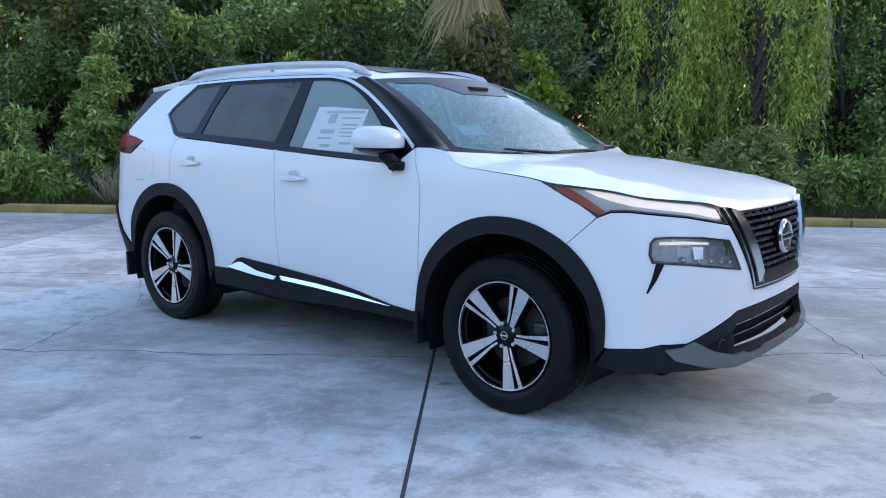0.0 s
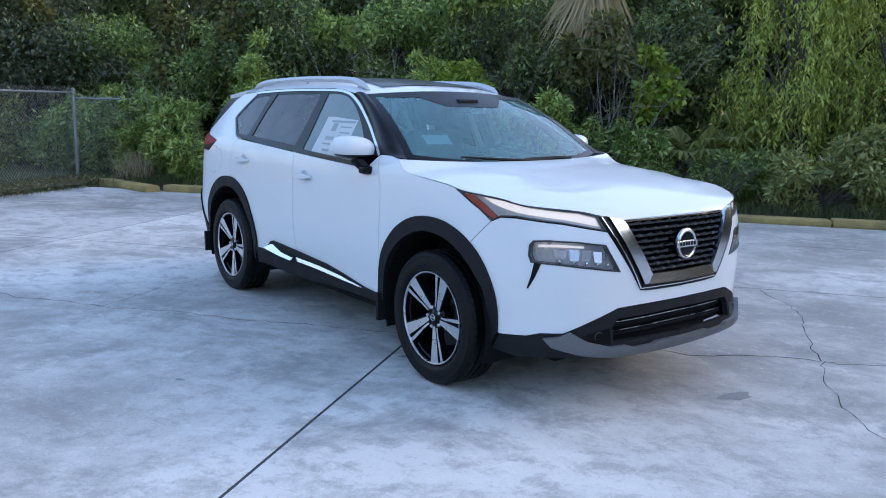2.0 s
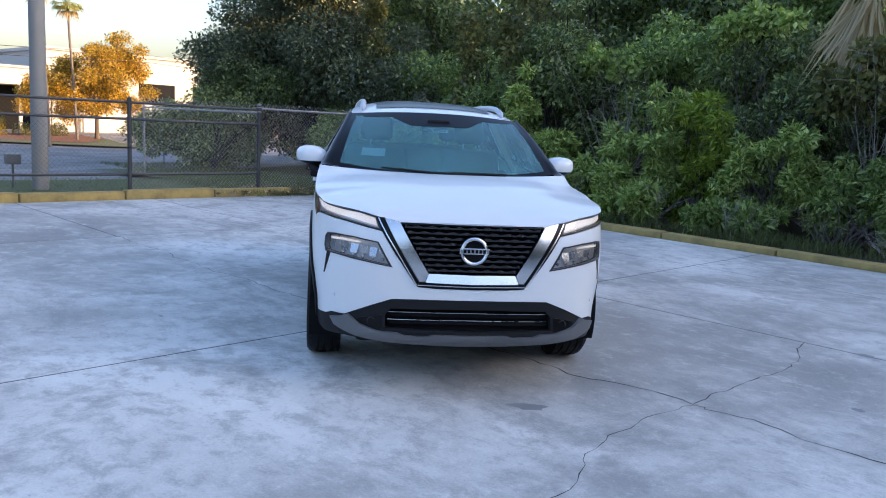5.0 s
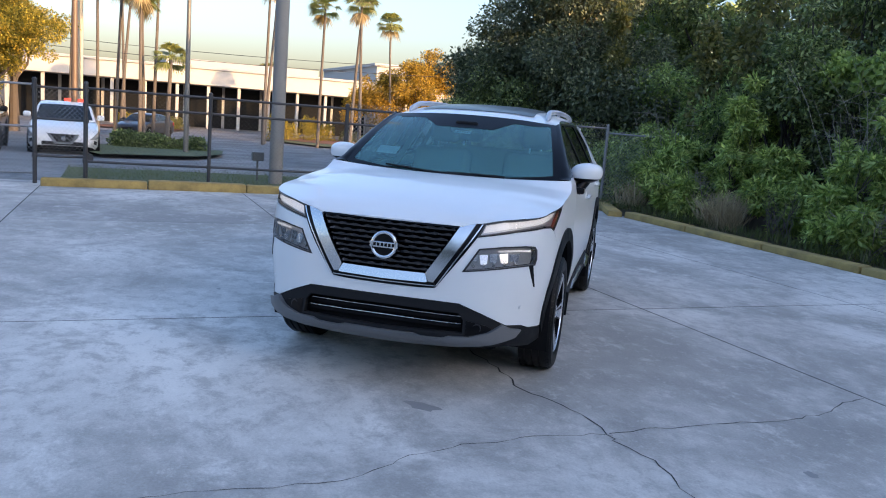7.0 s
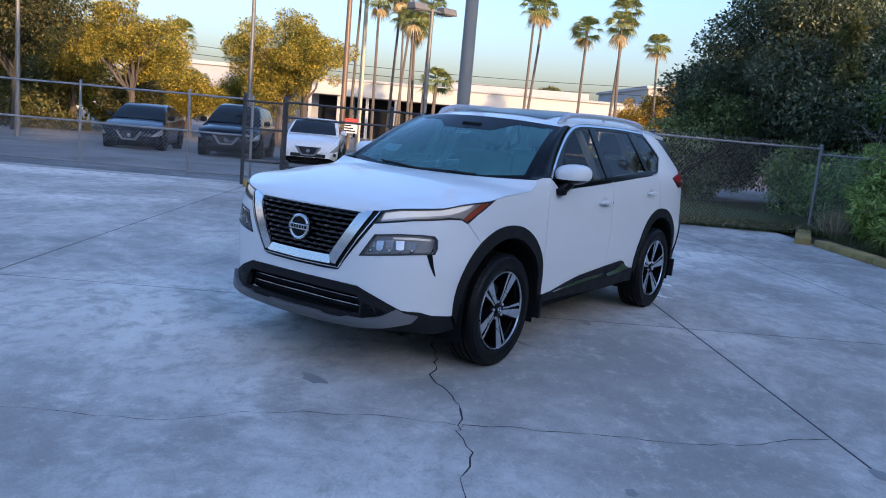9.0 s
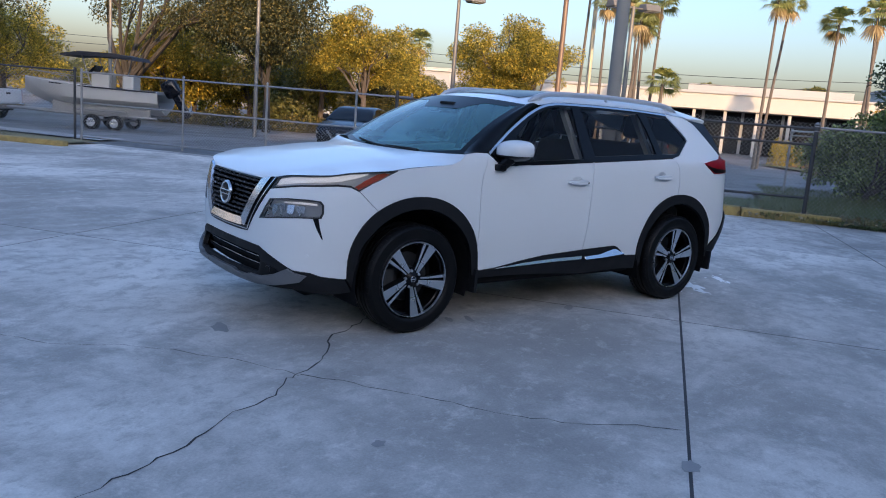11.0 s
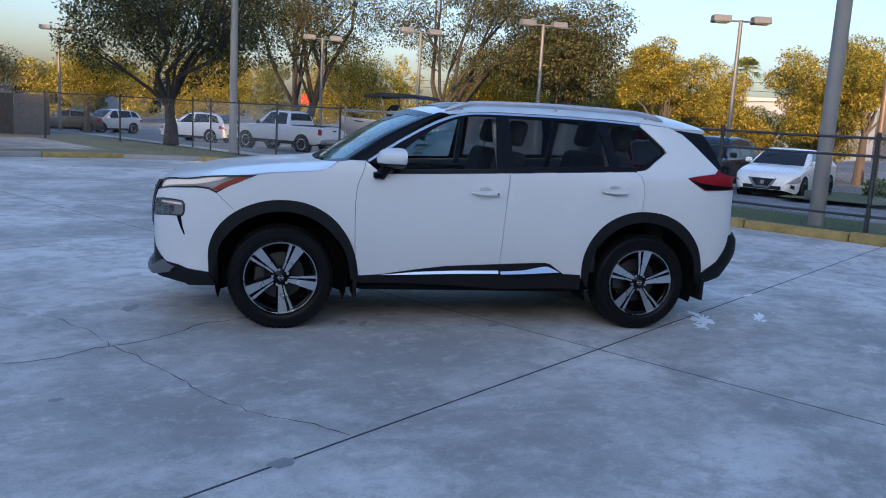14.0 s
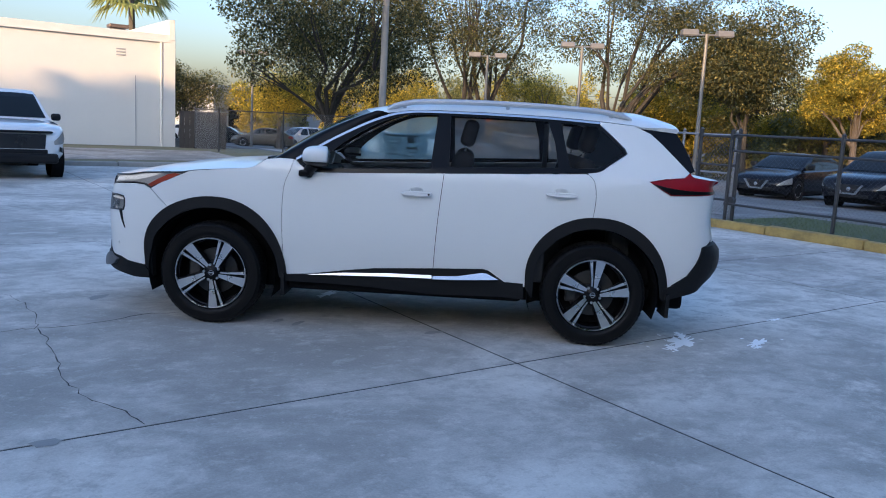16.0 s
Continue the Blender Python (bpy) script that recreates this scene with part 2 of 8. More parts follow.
def out_along_view(x, y):
    """Where a sketched place's camera ray meets the falling land, and how much larger it is."""
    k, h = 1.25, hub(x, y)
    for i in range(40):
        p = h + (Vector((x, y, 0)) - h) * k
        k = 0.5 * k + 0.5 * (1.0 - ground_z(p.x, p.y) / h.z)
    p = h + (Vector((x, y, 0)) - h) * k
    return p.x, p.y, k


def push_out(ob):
    """Moves a sketched thing along its camera ray onto the falling land, scaled to look unchanged."""
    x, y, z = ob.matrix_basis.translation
    k = out_along_view(x, y)[2] if (x, y) != (0, 0) else 1.0
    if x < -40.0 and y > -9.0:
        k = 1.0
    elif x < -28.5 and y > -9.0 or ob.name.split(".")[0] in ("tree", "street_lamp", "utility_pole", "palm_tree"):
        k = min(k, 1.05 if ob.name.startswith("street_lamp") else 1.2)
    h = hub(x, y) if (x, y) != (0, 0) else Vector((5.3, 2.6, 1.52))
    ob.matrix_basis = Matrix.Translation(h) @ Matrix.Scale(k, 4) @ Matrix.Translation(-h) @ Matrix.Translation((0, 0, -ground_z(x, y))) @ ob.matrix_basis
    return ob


def mesh_of(name, verts, faces, mat=None, smooth=False):
    me = bpy.data.meshes.new(name)
    me.from_pydata(verts, [], faces)
    if mat:
        me.materials.append(mat)
    if smooth:
        me.shade_smooth()
    me.update()
    return me


def quads(name, verts, mat):
    """A mesh of loose quads: verts is an array (n, 4, 3)."""
    n = len(verts)
    me = bpy.data.meshes.new(name)
    me.vertices.add(n * 4)
    me.vertices.foreach_set("co", np.ascontiguousarray(verts, dtype=np.float32).ravel())
    me.loops.add(n * 4)
    me.loops.foreach_set("vertex_index", np.arange(n * 4, dtype=np.int32))
    me.polygons.add(n)
    me.polygons.foreach_set("loop_start", np.arange(n, dtype=np.int32) * 4)
    me.materials.append(mat)
    me.update(calc_edges=True)
    return me


def put(name, me, parent=None, m=None, label="", category="", group="", kind=""):
    ob = new(name, me)
    if parent is not None:
        ob.parent = parent
    if m is not None:
        ob.matrix_basis = m
    return tagged(ob, label, category, group, kind)


def part(name, bm, material, parent, label="", smooth=False, m=None):
    """Links a bmesh as one mesh object under a thing or a part."""
    me = bpy.data.meshes.new(name)
    bm.to_mesh(me)
    bm.free()
    if material:
        me.materials.append(material)
    if smooth:
        me.shade_smooth()
        me.set_sharp_from_angle(angle=radians(38))
    return put(name, me, parent, m, label)


def box_bm(x0, y0, z0, x1, y1, z1, bevel=0.0, segs=1, bm=None):
    b = bmesh.new()
    bmesh.ops.create_cube(b, size=1, matrix=Matrix.Translation(((x0 + x1) / 2, (y0 + y1) / 2, (z0 + z1) / 2)) @ Matrix.Diagonal((x1 - x0, y1 - y0, z1 - z0, 1)))
    if bevel:
        bmesh.ops.bevel(b, geom=b.edges[:], offset=bevel, segments=segs, affect="EDGES", profile=0.5)
    return joined(bm, b)


def joined(bm, b):
    if bm is None:
        return b
    me = bpy.data.meshes.new("tmp")
    b.to_mesh(me)
    b.free()
    bm.from_mesh(me)
    bpy.data.meshes.remove(me)
    return bm


def tube_bm(points, radii, sides=8, bm=None, cap=True):
    """A tapered tube along points."""
    b = bmesh.new()
    pts = [Vector(p) for p in points]
    if isinstance(radii, (int, float)):
        radii = [radii] * len(pts)
    rings, ref = [], Vector((0, 0, 1))
    for i, p in enumerate(pts):
        d = (pts[min(i + 1, len(pts) - 1)] - pts[max(i - 1, 0)]).normalized()
        if abs(d.dot(ref)) > 0.95:
            ref = Vector((1, 0, 0)) if abs(d.x) < 0.9 else Vector((0, 1, 0))
        u = d.cross(ref).normalized()
        v = d.cross(u)
        rings.append([b.verts.new(p + (u * math.cos(a) + v * math.sin(a)) * radii[i]) for a in [k * math.tau / sides for k in range(sides)]])
        ref = v if abs(d.dot(v)) < 0.9 else ref
        ref = u.cross(d) * 1.0
    for r0, r1 in zip(rings, rings[1:]):
        for k in range(sides):
            b.faces.new((r0[k], r0[(k + 1) % sides], r1[(k + 1) % sides], r1[k]))
    if cap:
        b.faces.new(rings[0][::-1])
        b.faces.new(rings[-1])
    bmesh.ops.recalc_face_normals(b, faces=b.faces[:])
    return joined(bm, b)


def prism_bm(outline, h0, h1, axis="z", bm=None, bevel=0.0):
    """An outline (a list of 2D points) pulled up from h0 to h1 along an axis."""
    b = bmesh.new()

    def v3(p, h):
        return (p[0], p[1], h) if axis == "z" else (p[0], h, p[1]) if axis == "y" else (h, p[0], p[1])
    lo = [b.verts.new(v3(p, h0)) for p in outline]
    hi = [b.verts.new(v3(p, h1)) for p in outline]
    n = len(outline)
    b.faces.new(lo[::-1])
    b.faces.new(hi)
    for i in range(n):
        b.faces.new((lo[i], lo[(i + 1) % n], hi[(i + 1) % n], hi[i]))
    bmesh.ops.recalc_face_normals(b, faces=b.faces[:])
    if bevel:
        bmesh.ops.bevel(b, geom=b.edges[:], offset=bevel, segments=2, affect="EDGES", profile=0.5)
    return joined(bm, b)


def empty(name, m, label, category, group="", kind=""):
    return put(name, None, None, m, label, category, group, kind)


# ---- leaves ----
rng = np.random.default_rng(5)


def unit(v):
    return v / np.maximum(np.linalg.norm(v, axis=-1, keepdims=True), 1e-9)


def leaf_quads(pos, axis, size, width=0.45, fold=0.25):
    """A folded leaf at each place, pointing along its axis."""
    n = len(pos)
    side = unit(np.cross(axis, rng.normal(size=(n, 3))))
    up = np.cross(side, axis)
    s = size[:, None]
    mid = pos + axis * s * 0.45 + up * s * fold * 0.3
    return np.stack([pos, mid + side * s * width * 0.5 , pos + axis * s - up * s * fold * 0.4, mid - side * s * width * 0.5], 1)


def crown_quads(clumps, count, size, out=0.6, droop=0.3, shell=0.45, width=0.45):
    """Leaves in the outer shells of clumps (x, y, z, rx, ry, rz)."""
    c = np.array(clumps, float)
    area = (c[:, 3] * c[:, 4] * c[:, 5]) ** (2 / 3)
    pick = rng.choice(len(c), count, p=area / area.sum())
    d = unit(rng.normal(size=(count, 3)))
    r = 1.0 - shell * rng.random(count) ** 1.6
    r += 0.10 * rng.normal(size=count)
    pos = c[pick, :3] + d * c[pick, 3:] * r[:, None]
    axis = unit(d * out + rng.normal(size=(count, 3)) * 0.6 + np.array([0, 0, -droop]))
    sz = size * (0.6 + 0.8 * rng.random(count))
    return leaf_quads(pos, axis, sz, width)


def clump_cloud(center, radii, n, small, seed, flat=0.8):
    """Clumps spread over a crown, so that its outline is uneven."""
    r = np.random.default_rng(seed)
    d = unit(r.normal(size=(n, 3)))
    k = r.random(n) ** 0.45
    p = np.array(center) + d * np.array(radii) * k[:, None]
    s = small * (0.6 + 0.8 * r.random(n))
    return np.column_stack([p, s, s, s * flat])


def tree(name, base, clumps, leaves, size, leaf, bark, trunk_r, label, category="tree", group="", limbs=6, fork=0.45, droop=0.3, seed=1, trunks=1, width=0.45, shell=0.45, lean=0.0):
    """A tapered trunk with limbs that reach into the crown's clumps."""
    t = empty(name, pose(*base), label, category, group)
    r = random.Random(seed)
    c = np.array(clumps) - np.array([*base, 0, 0, 0])
    top = float(c[:, 2].mean())
    root = -0.05 if base[2] == 0 else -0.75
    bm = bmesh.new()
    for k in range(trunks):
        a = r.random() * 6.28
        off = 0.0 if trunks == 1 else 0.25 * trunk_r * 4
        x0, y0 = math.cos(a) * off, math.sin(a) * off
        fz = top * fork
        fx, fy = x0 * 2 + lean * r.uniform(-1, 1), y0 * 2 + lean * r.uniform(-1, 1)
        tube_bm([(x0, y0, root), (x0 * 1.1, y0 * 1.1, 0.15 * top), (fx * 0.7, fy * 0.7, fz * 0.65), (fx, fy, fz)], [trunk_r * 1.35, trunk_r, trunk_r * 0.85, trunk_r * 0.75], 8, bm)
        order = list(range(len(c)))
        r.shuffle(order)
        for i in order[:limbs]:
            e = Vector(c[i, :3])
            s = Vector((fx, fy, fz * r.uniform(0.75, 1.0)))
            span = (e - s).length
            bend = Vector((r.uniform(-1, 1), r.uniform(-1, 1), r.uniform(-0.2, 1))) * span * 0.13
            mid = s.lerp(e, 0.5) + bend
            low = s.lerp(e, 0.24) + Vector((r.uniform(-1, 1), r.uniform(-1, 1), 0.5)) * span * 0.06
            rr = trunk_r * r.uniform(0.3, 0.55)
            tube_bm([s, low, mid, mid.lerp(e, 0.55) - bend * 0.25, e], [rr, rr * 0.8, rr * 0.62, rr * 0.4, rr * 0.15], 6, bm, cap=False)
            for q in range(2):
                e2 = e + Vector((r.uniform(-1, 1), r.uniform(-1, 1), r.uniform(-0.3, 0.6))) * c[i, 3]
                tube_bm([mid, mid.lerp(e2, 0.5), e2], [rr * 0.4, rr * 0.25, rr * 0.08], 5, bm, cap=False)
    part("trunk", bm, bark, t, smooth=True)
    q = crown_quads(c, leaves, size, droop=droop, width=width, shell=shell)
    put("crown", quads("crown", q, leaf), t)
    return t

# ---- the ground ----
LOT_W, LOT_N, LOT_E, LOT_S = -9.0, 6.05, 34.0, -16.9
xs = [-700, -300, -150, -100, -70, -50, -40, -34, -28, -24, -20, -17, -14, -12, -10.0, -9.0, -4, 2, 8, 16, 24, 36, 60, 120, 300, 700]
ys = [-700, -300, -150, -100, -70, -55, -45, -36, -30, -25, -21, -17, -12, -6, 0, 6, 12, 20, 30, 45, 70, 120, 300, 700]
gv = [(x, y, ground_z(x, y) - (0.06 if x > -10.5 else 0.35)) for y in ys for x in xs]
gf = [(j * len(xs) + i, j * len(xs) + i + 1, (j + 1) * len(xs) + i + 1, (j + 1) * len(xs) + i) for j in range(len(ys) - 1) for i in range(len(xs) - 1)]
put("ground", mesh_of("ground", gv, gf, EARTH, True), label="bare brown earth and leaf litter round the lot", category="ground", kind="structure")


def sheet(name, x0, y0, x1, y1, lift, mat, label, category, step=4.0):
    nx, ny = max(1, int((x1 - x0) / step)), max(1, int((y1 - y0) / step))
    v = [(x0 + (x1 - x0) * i / nx, y0 + (y1 - y0) * j / ny, 0) for j in range(ny + 1) for i in range(nx + 1)]
    v = [(x, y, ground_z(x, y) + lift) for x, y, _ in v]
    f = [(j * (nx + 1) + i, j * (nx + 1) + i + 1, (j + 1) * (nx + 1) + i + 1, (j + 1) * (nx + 1) + i) for j in range(ny) for i in range(nx)]
    return put(name, mesh_of(name, v, f, mat, True), label=label, category=category, kind="structure")


sheet("road", -112, -112, -8.95, 60, -0.030, ASPHALT, "pale worn grey roadway beyond the fence", "road")
sheet("grass_verge", -15.5, 3.3, -11.4, 17, 0.055, GRASS_SOIL, "rough grass under the trees behind the fence", "grass", 1.0)
sheet("grass_strip", -11.4, -3.6, -8.32, 12, 0.06, GRASS_SOIL, "mown grass strip between kerb and roadway", "grass", 1.0)
# slabs of the lot, parted by saw-cut joints
lot = empty("pavement", Matrix(), "grey brushed concrete lot of large slabs with joints", "pavement", kind="structure")
JX, JX_W = 0.19, -4.5


def joint(k):
    """The y of the k-th long joint at a given x; the joints are not quite parallel."""
    return (lambda x: LOT_S, lambda x: -4.04 - 0.023 * min(0.0, x), lambda x: -0.66 + 0.005 * x, lambda x: 1.63 + 0.02 * x * (x < 6) + 0.12 * (x >= 6), lambda x: 4.22 + 0.058 * x * (x < 0), lambda x: LOT_N)[k]


# west x, east x, and the joints that bound each slab
SLABS = [(LOT_W, JX, 0, 1), (LOT_W, JX_W, 1, 2), (LOT_W, JX_W, 2, 3), (LOT_W, JX_W, 3, 4), (LOT_W, JX_W, 4, 5), (JX_W, JX, 1, 3), (JX_W, JX, 3, 4), (JX_W, JX, 4, 5), (JX, LOT_E, 0, 1), (JX, LOT_E, 1, 3), (JX, LOT_E, 3, 4), (JX, LOT_E, 4, 5)]
for x0, x1, j0, j1 in SLABS:
    g = 0.0085
    bm = bmesh.new()
    x0, x1 = x0 + g, x1 - g
    run = [x0] + [x for x in (0.0, 5.999, 6.0) if x0 < x < x1] + [x1]
    ring = [(x, joint(j0)(x) + g) for x in run] + [(x, joint(j1)(x) - g) for x in reversed(run)]
    vs = [bm.verts.new((x, y, 0)) for x, y in ring]
    lo = [bm.verts.new((x, y, -0.05)) for x, y in ring]
    bm.faces.new(vs)
    for k in range(len(vs)):
        n = (k + 1) % len(vs)
        bm.faces.new((vs[k], lo[k], lo[n], vs[n]))
    # slabs west of the cross joint take the darker concrete
    part("slab", bm, CONCRETE_DARKER if x1 < JX_W + 0.1 else CONCRETE, lot)
box = box_bm(LOT_W - 0.02, LOT_S, -0.058, LOT_E, LOT_N, -0.002)
part("joint_filler", box, JOINT, lot)


def blob_outline(x, y, rx, ry, turn, seed, n=14, rag=0.25):
    r = random.Random(seed)
    out = []
    for k in range(n):
        a = k * math.tau / n
        s = 1 + r.uniform(-rag, rag)
        u, v = math.cos(a) * rx * s, math.sin(a) * ry * s
        out.append((x + u * math.cos(turn) - v * math.sin(turn), y + u * math.sin(turn) + v * math.cos(turn)))
    return out


def flat_patch(name, outline, z, mat, label, category):
    # far outlines slide out along their camera rays
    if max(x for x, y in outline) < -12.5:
        far = [out_along_view(x, y) for x, y in outline]
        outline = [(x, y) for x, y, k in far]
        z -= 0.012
    return put(name, mesh_of(name, [(x, y, ground_z(x, y) + z) for x, y in outline], [tuple(range(len(outline)))], mat), label=label, category=category, kind="structure")


def crack(points, width, seed):
    """A ragged crack along points, as a thin dark strip."""
    r = random.Random(seed)
    pts = []
    for (x0, y0), (x1, y1) in zip(points, points[1:]):
        n = max(2, int(math.hypot(x1 - x0, y1 - y0) / 0.07))
        for k in range(n):
            f = k / n
            pts.append((x0 + (x1 - x0) * f + r.uniform(-0.018, 0.018), y0 + (y1 - y0) * f + r.uniform(-0.018, 0.018)))
    pts.append(points[-1])
    v, f = [], []
    for i, (x, y) in enumerate(pts):
        a, b = pts[max(0, i - 1)], pts[min(len(pts) - 1, i + 1)]
        d = math.hypot(b[0] - a[0], b[1] - a[1]) or 1
        nx, ny = -(b[1] - a[1]) / d, (b[0] - a[0]) / d
        w = width * r.uniform(0.15, 0.8) * 0.42
        v += [(x + nx * w, y + ny * w, 0.0016), (x - nx * w, y - ny * w, 0.0016)]
        if i:
            f.append((2 * i - 2, 2 * i - 1, 2 * i + 1, 2 * i))
    put("crack", mesh_of("crack", v, f, CRACK), label="thin ragged dark crack in the concrete", category="crack", kind="structure")
crack([(1.2, -0.5), (1.57, -0.46), (1.98, -0.51), (2.2, -0.41), (2.5, -0.34), (2.7, -0.37), (2.79, -0.39), (3.02, -0.33), (3.33, -0.39), (3.8, -0.38), (4.4, -0.5)], 0.020, 1)
crack([(2.70, -0.37), (2.64, -0.76), (2.68, -1.16), (2.74, -1.45), (2.84, -1.66), (2.91, -1.85), (2.91, -2.04), (2.88, -2.55), (2.95, -3.2)], 0.010, 2)
crack([(2.70, -0.36), (2.68, -0.05), (2.69, 0.45), (2.73, 0.80), (2.66, 1.22), (2.54, 1.42), (2.51, 1.66)], 0.013, 3)
crack([(-4.5, -0.68), (-3.9, -0.70), (-3.3, -0.66), (-2.95, -0.74), (-2.5, -0.71), (-2.12, -0.77), (-1.6, -0.70), (-1.13, -0.73), (-0.6, -0.68), (-0.14, -0.69), (0.19, -0.66)], 0.012, 5)
crack([(-2.2, -0.95), (-2.16, -0.6), (-2.17, -0.15), (-1.99, 0.46), (-2.4, 1.4)], 0.008, 6)
for x, y, rx, ry, a, sd in [(2.15, -1.19, 0.11, 0.05, 0.7, 1), (-0.73, -1.93, 0.025, 0.018, 0, 2), (0.28, -1.13, 0.045, 0.025, 0.4, 3), (1.06, 0.17, 0.08, 0.03, 0.6, 4), (1.15, 0.04, 0.06, 0.025, 0.5, 5), (0.26, 0.78, 0.08, 0.035, 0, 6), (2.94, 1.69, 0.07, 0.05, 0, 7), (0.48, -0.14, 0.05, 0.03, 0, 8), (3.34, 0.35, 0.04, 0.03, 0, 9), (-6.5, -4.5, 0.2, 0.06, 1, 10), (-1.5, -4.2, 0.12, 0.05, 1, 11), (-0.6, -6.0, 0.13, 0.06, 1, 12)]:
    flat_patch("oil_spot", blob_outline(x, y, rx, ry, a, sd), 0.0022, STAIN, "small dark oil spot soaked into concrete", "stain")
for x, y, rx, ry, a, sd in [(-1.29, 1.74, 0.19, 0.075, 0.3, 21), (-1.44, 1.61, 0.08, 0.04, 1, 22), (-1.10, 1.80, 0.07, 0.04, 1, 23), (-1.83, 2.0, 0.13, 0.04, 0.3, 24), (-1.72, 2.08, 0.05, 0.02, 0, 25), (-2.67, 1.58, 0.08, 0.02, 0, 26), (0.40, -0.66, 0.14, 0.04, 0.6, 27)]:
    flat_patch("white_splash", blob_outline(x, y, rx, ry, a, sd, 26, 0.55), 0.0026, SPILL, "dried white paint splash on the concrete", "stain")
rs = random.Random(77)
for k in range(16):
    cx, cy = ((-1.29, 1.74), (-1.80, 2.02))[k % 3 == 2]
    flat_patch("paint_fleck", blob_outline(cx + rs.gauss(0, 0.16), cy + rs.gauss(0, 0.09), rs.uniform(0.008, 0.03), rs.uniform(0.006, 0.014), rs.uniform(0, 3), 60 + k, 9, 0.4), 0.0026, SPILL, "small white fleck beside the paint splash", "stain")

# ---- kerbs ----
def kerb_run(name, points, spans, label, width=0.32, high=0.13):
    """Kerb stones end to end along a line, each with rounded edges; spans gives each stone's paint."""
    k = empty(name, Matrix(), label, "kerb", kind="structure")
    r = random.Random(len(name) + len(spans))
    pts = [Vector((*p, 0)) for p in points]
    total = sum((b - a).length for a, b in zip(pts, pts[1:]))
    n = len(spans)

    def along(s):
        for a, b in zip(pts, pts[1:]):
            d = (b - a).length
            if s <= d:
                return a.lerp(b, s / d), (b - a).normalized()
            s -= d
        return pts[-1], (pts[-1] - pts[-2]).normalized()
    for i, mat in enumerate(spans):
        p, d = along(total * (i + 0.5) / n)
        half = total / n / 2 - 0.008
        h = high * r.uniform(0.85, 1.1)
        b = box_bm(-half, -width / 2, -0.05, half, width / 2, h, 0.03, 2)
        for v in b.verts:
            v.co.z += 0.012 * noise.noise(v.co * 5 + Vector((i * 7.1, 0, 0))) if v.co.z > 0 else 0
        part("kerb_stone", b, mat, k, smooth=True, m=pose(p.x, p.y, ground_z(p.x, p.y), 0, 0, math.degrees(math.atan2(d.y, d.x)) + r.uniform(-0.8, 0.8)))


Y, G = YELLOW, KERB_GREY
kerb_run("kerb_north", [(-8.0, 6.55), (-7.0, 6.05), (-5.0, 6.1), (3.0, 6.2), (14.0, 6.3)], [Y, Y, Y, Y, Y, Y, Y, Y, Y, G, Y, Y, Y], "weathered kerb of faded yellow and grey stones", 0.26, 0.10)
kerb_run("kerb_west", [(-8.26, -3.85), (-8.3, 4.2)], [Y, Y, Y, Y, Y], "kerb of faded yellow painted stones along grass", 0.2, 0.15)
kerb_run("kerb_south", [(-7.7, -11.0), (-7.45, -13.3), (-6.8, -14.9), (-5.0, -15.9), (-2.5, -16.3), (6.0, -16.8), (24, -17.2)], [Y, Y, G, Y, G, G, G, G, G, G, G, G, G, G, G, G, G, G], "low worn grey and yellow kerb along the verge", 0.2, 0.13)
sheet("verge", -9.4, -27.4, 30, -17.0, 0.05, VERGE, "thin dry grass verge beside the lot", "grass", 2.0)
flat_patch("verge_corner", [(-9.2, -17.05), (-9.0, -11.2), (-7.8, -11.2), (-7.55, -13.3), (-6.9, -15.0), (-5.0, -16.0), (-2.5, -16.42), (6.0, -16.9), (6.0, -17.05)], 0.05, VERGE, "thin dry grass verge at the lot's corner", "grass")
flat_patch("walkway", [(-6.0, -18.2), (24, -18.2), (24, -24.5), (-6.4, -24.5)], 0.062, CONCRETE_WARM, "pale concrete apron before the white building", "pavement")
flat_patch("edge_strip", [(-8.95, -11.0), (-8.55, -11.0), (-8.55, -4.05), (-8.95, -4.05)], 0.004, CONCRETE_PALE, "pale concrete strip along the sliding gate", "pavement")
flat_patch("footpath", [(-11.9, -30.0), (-10.4, -30.0), (-9.9, -12.0), (-10.9, -12.0)], 0.0, CONCRETE_PALE, "pale concrete footpath outside the fence", "pavement")
flat_patch("edge_litter", [(-8.42, 3.7), (-8.1, 3.75), (-7.9, 5.9), (-8.6, 7.0), (-9.2, 6.9)], 0.07, EARTH, "brown leaf litter along the pavement edge", "litter")


# ---- fences ----
def link_mesh(length, z0, z1, pitch=0.075, r=0.0019):
    """Chain-link between two heights: wires crossing on the slant, three-sided."""
    v, f = [], []
    h = z1 - z0
    n = int((length + h) / pitch)
    for s in (1, -1):
        for k in range(n + 1):
            a0 = k * pitch - h
            lo, hi = max(0.0, a0), min(length, a0 + h)
            if hi - lo < 0.02:
                continue
            p, q = Vector((lo, 0, z0 + lo - a0)), Vector((hi, 0, z0 + hi - a0))
            if s < 0:
                p.z, q.z = z0 + z1 - p.z, z0 + z1 - q.z
            o = len(v)
            off = [(0, r, 0), (r * s * -0.7, -r * 0.6, r * 0.7), (r * s * 0.7, -r * 0.6, -r * 0.7)]
            v += [tuple(p + Vector(d) + Vector((0, 0.002 * s, 0))) for d in off] + [tuple(q + Vector(d) + Vector((0, 0.002 * s, 0))) for d in off]
            f += [(o + i, o + (i + 1) % 3, o + 3 + (i + 1) % 3, o + 3 + i) for i in range(3)]
    return v, f


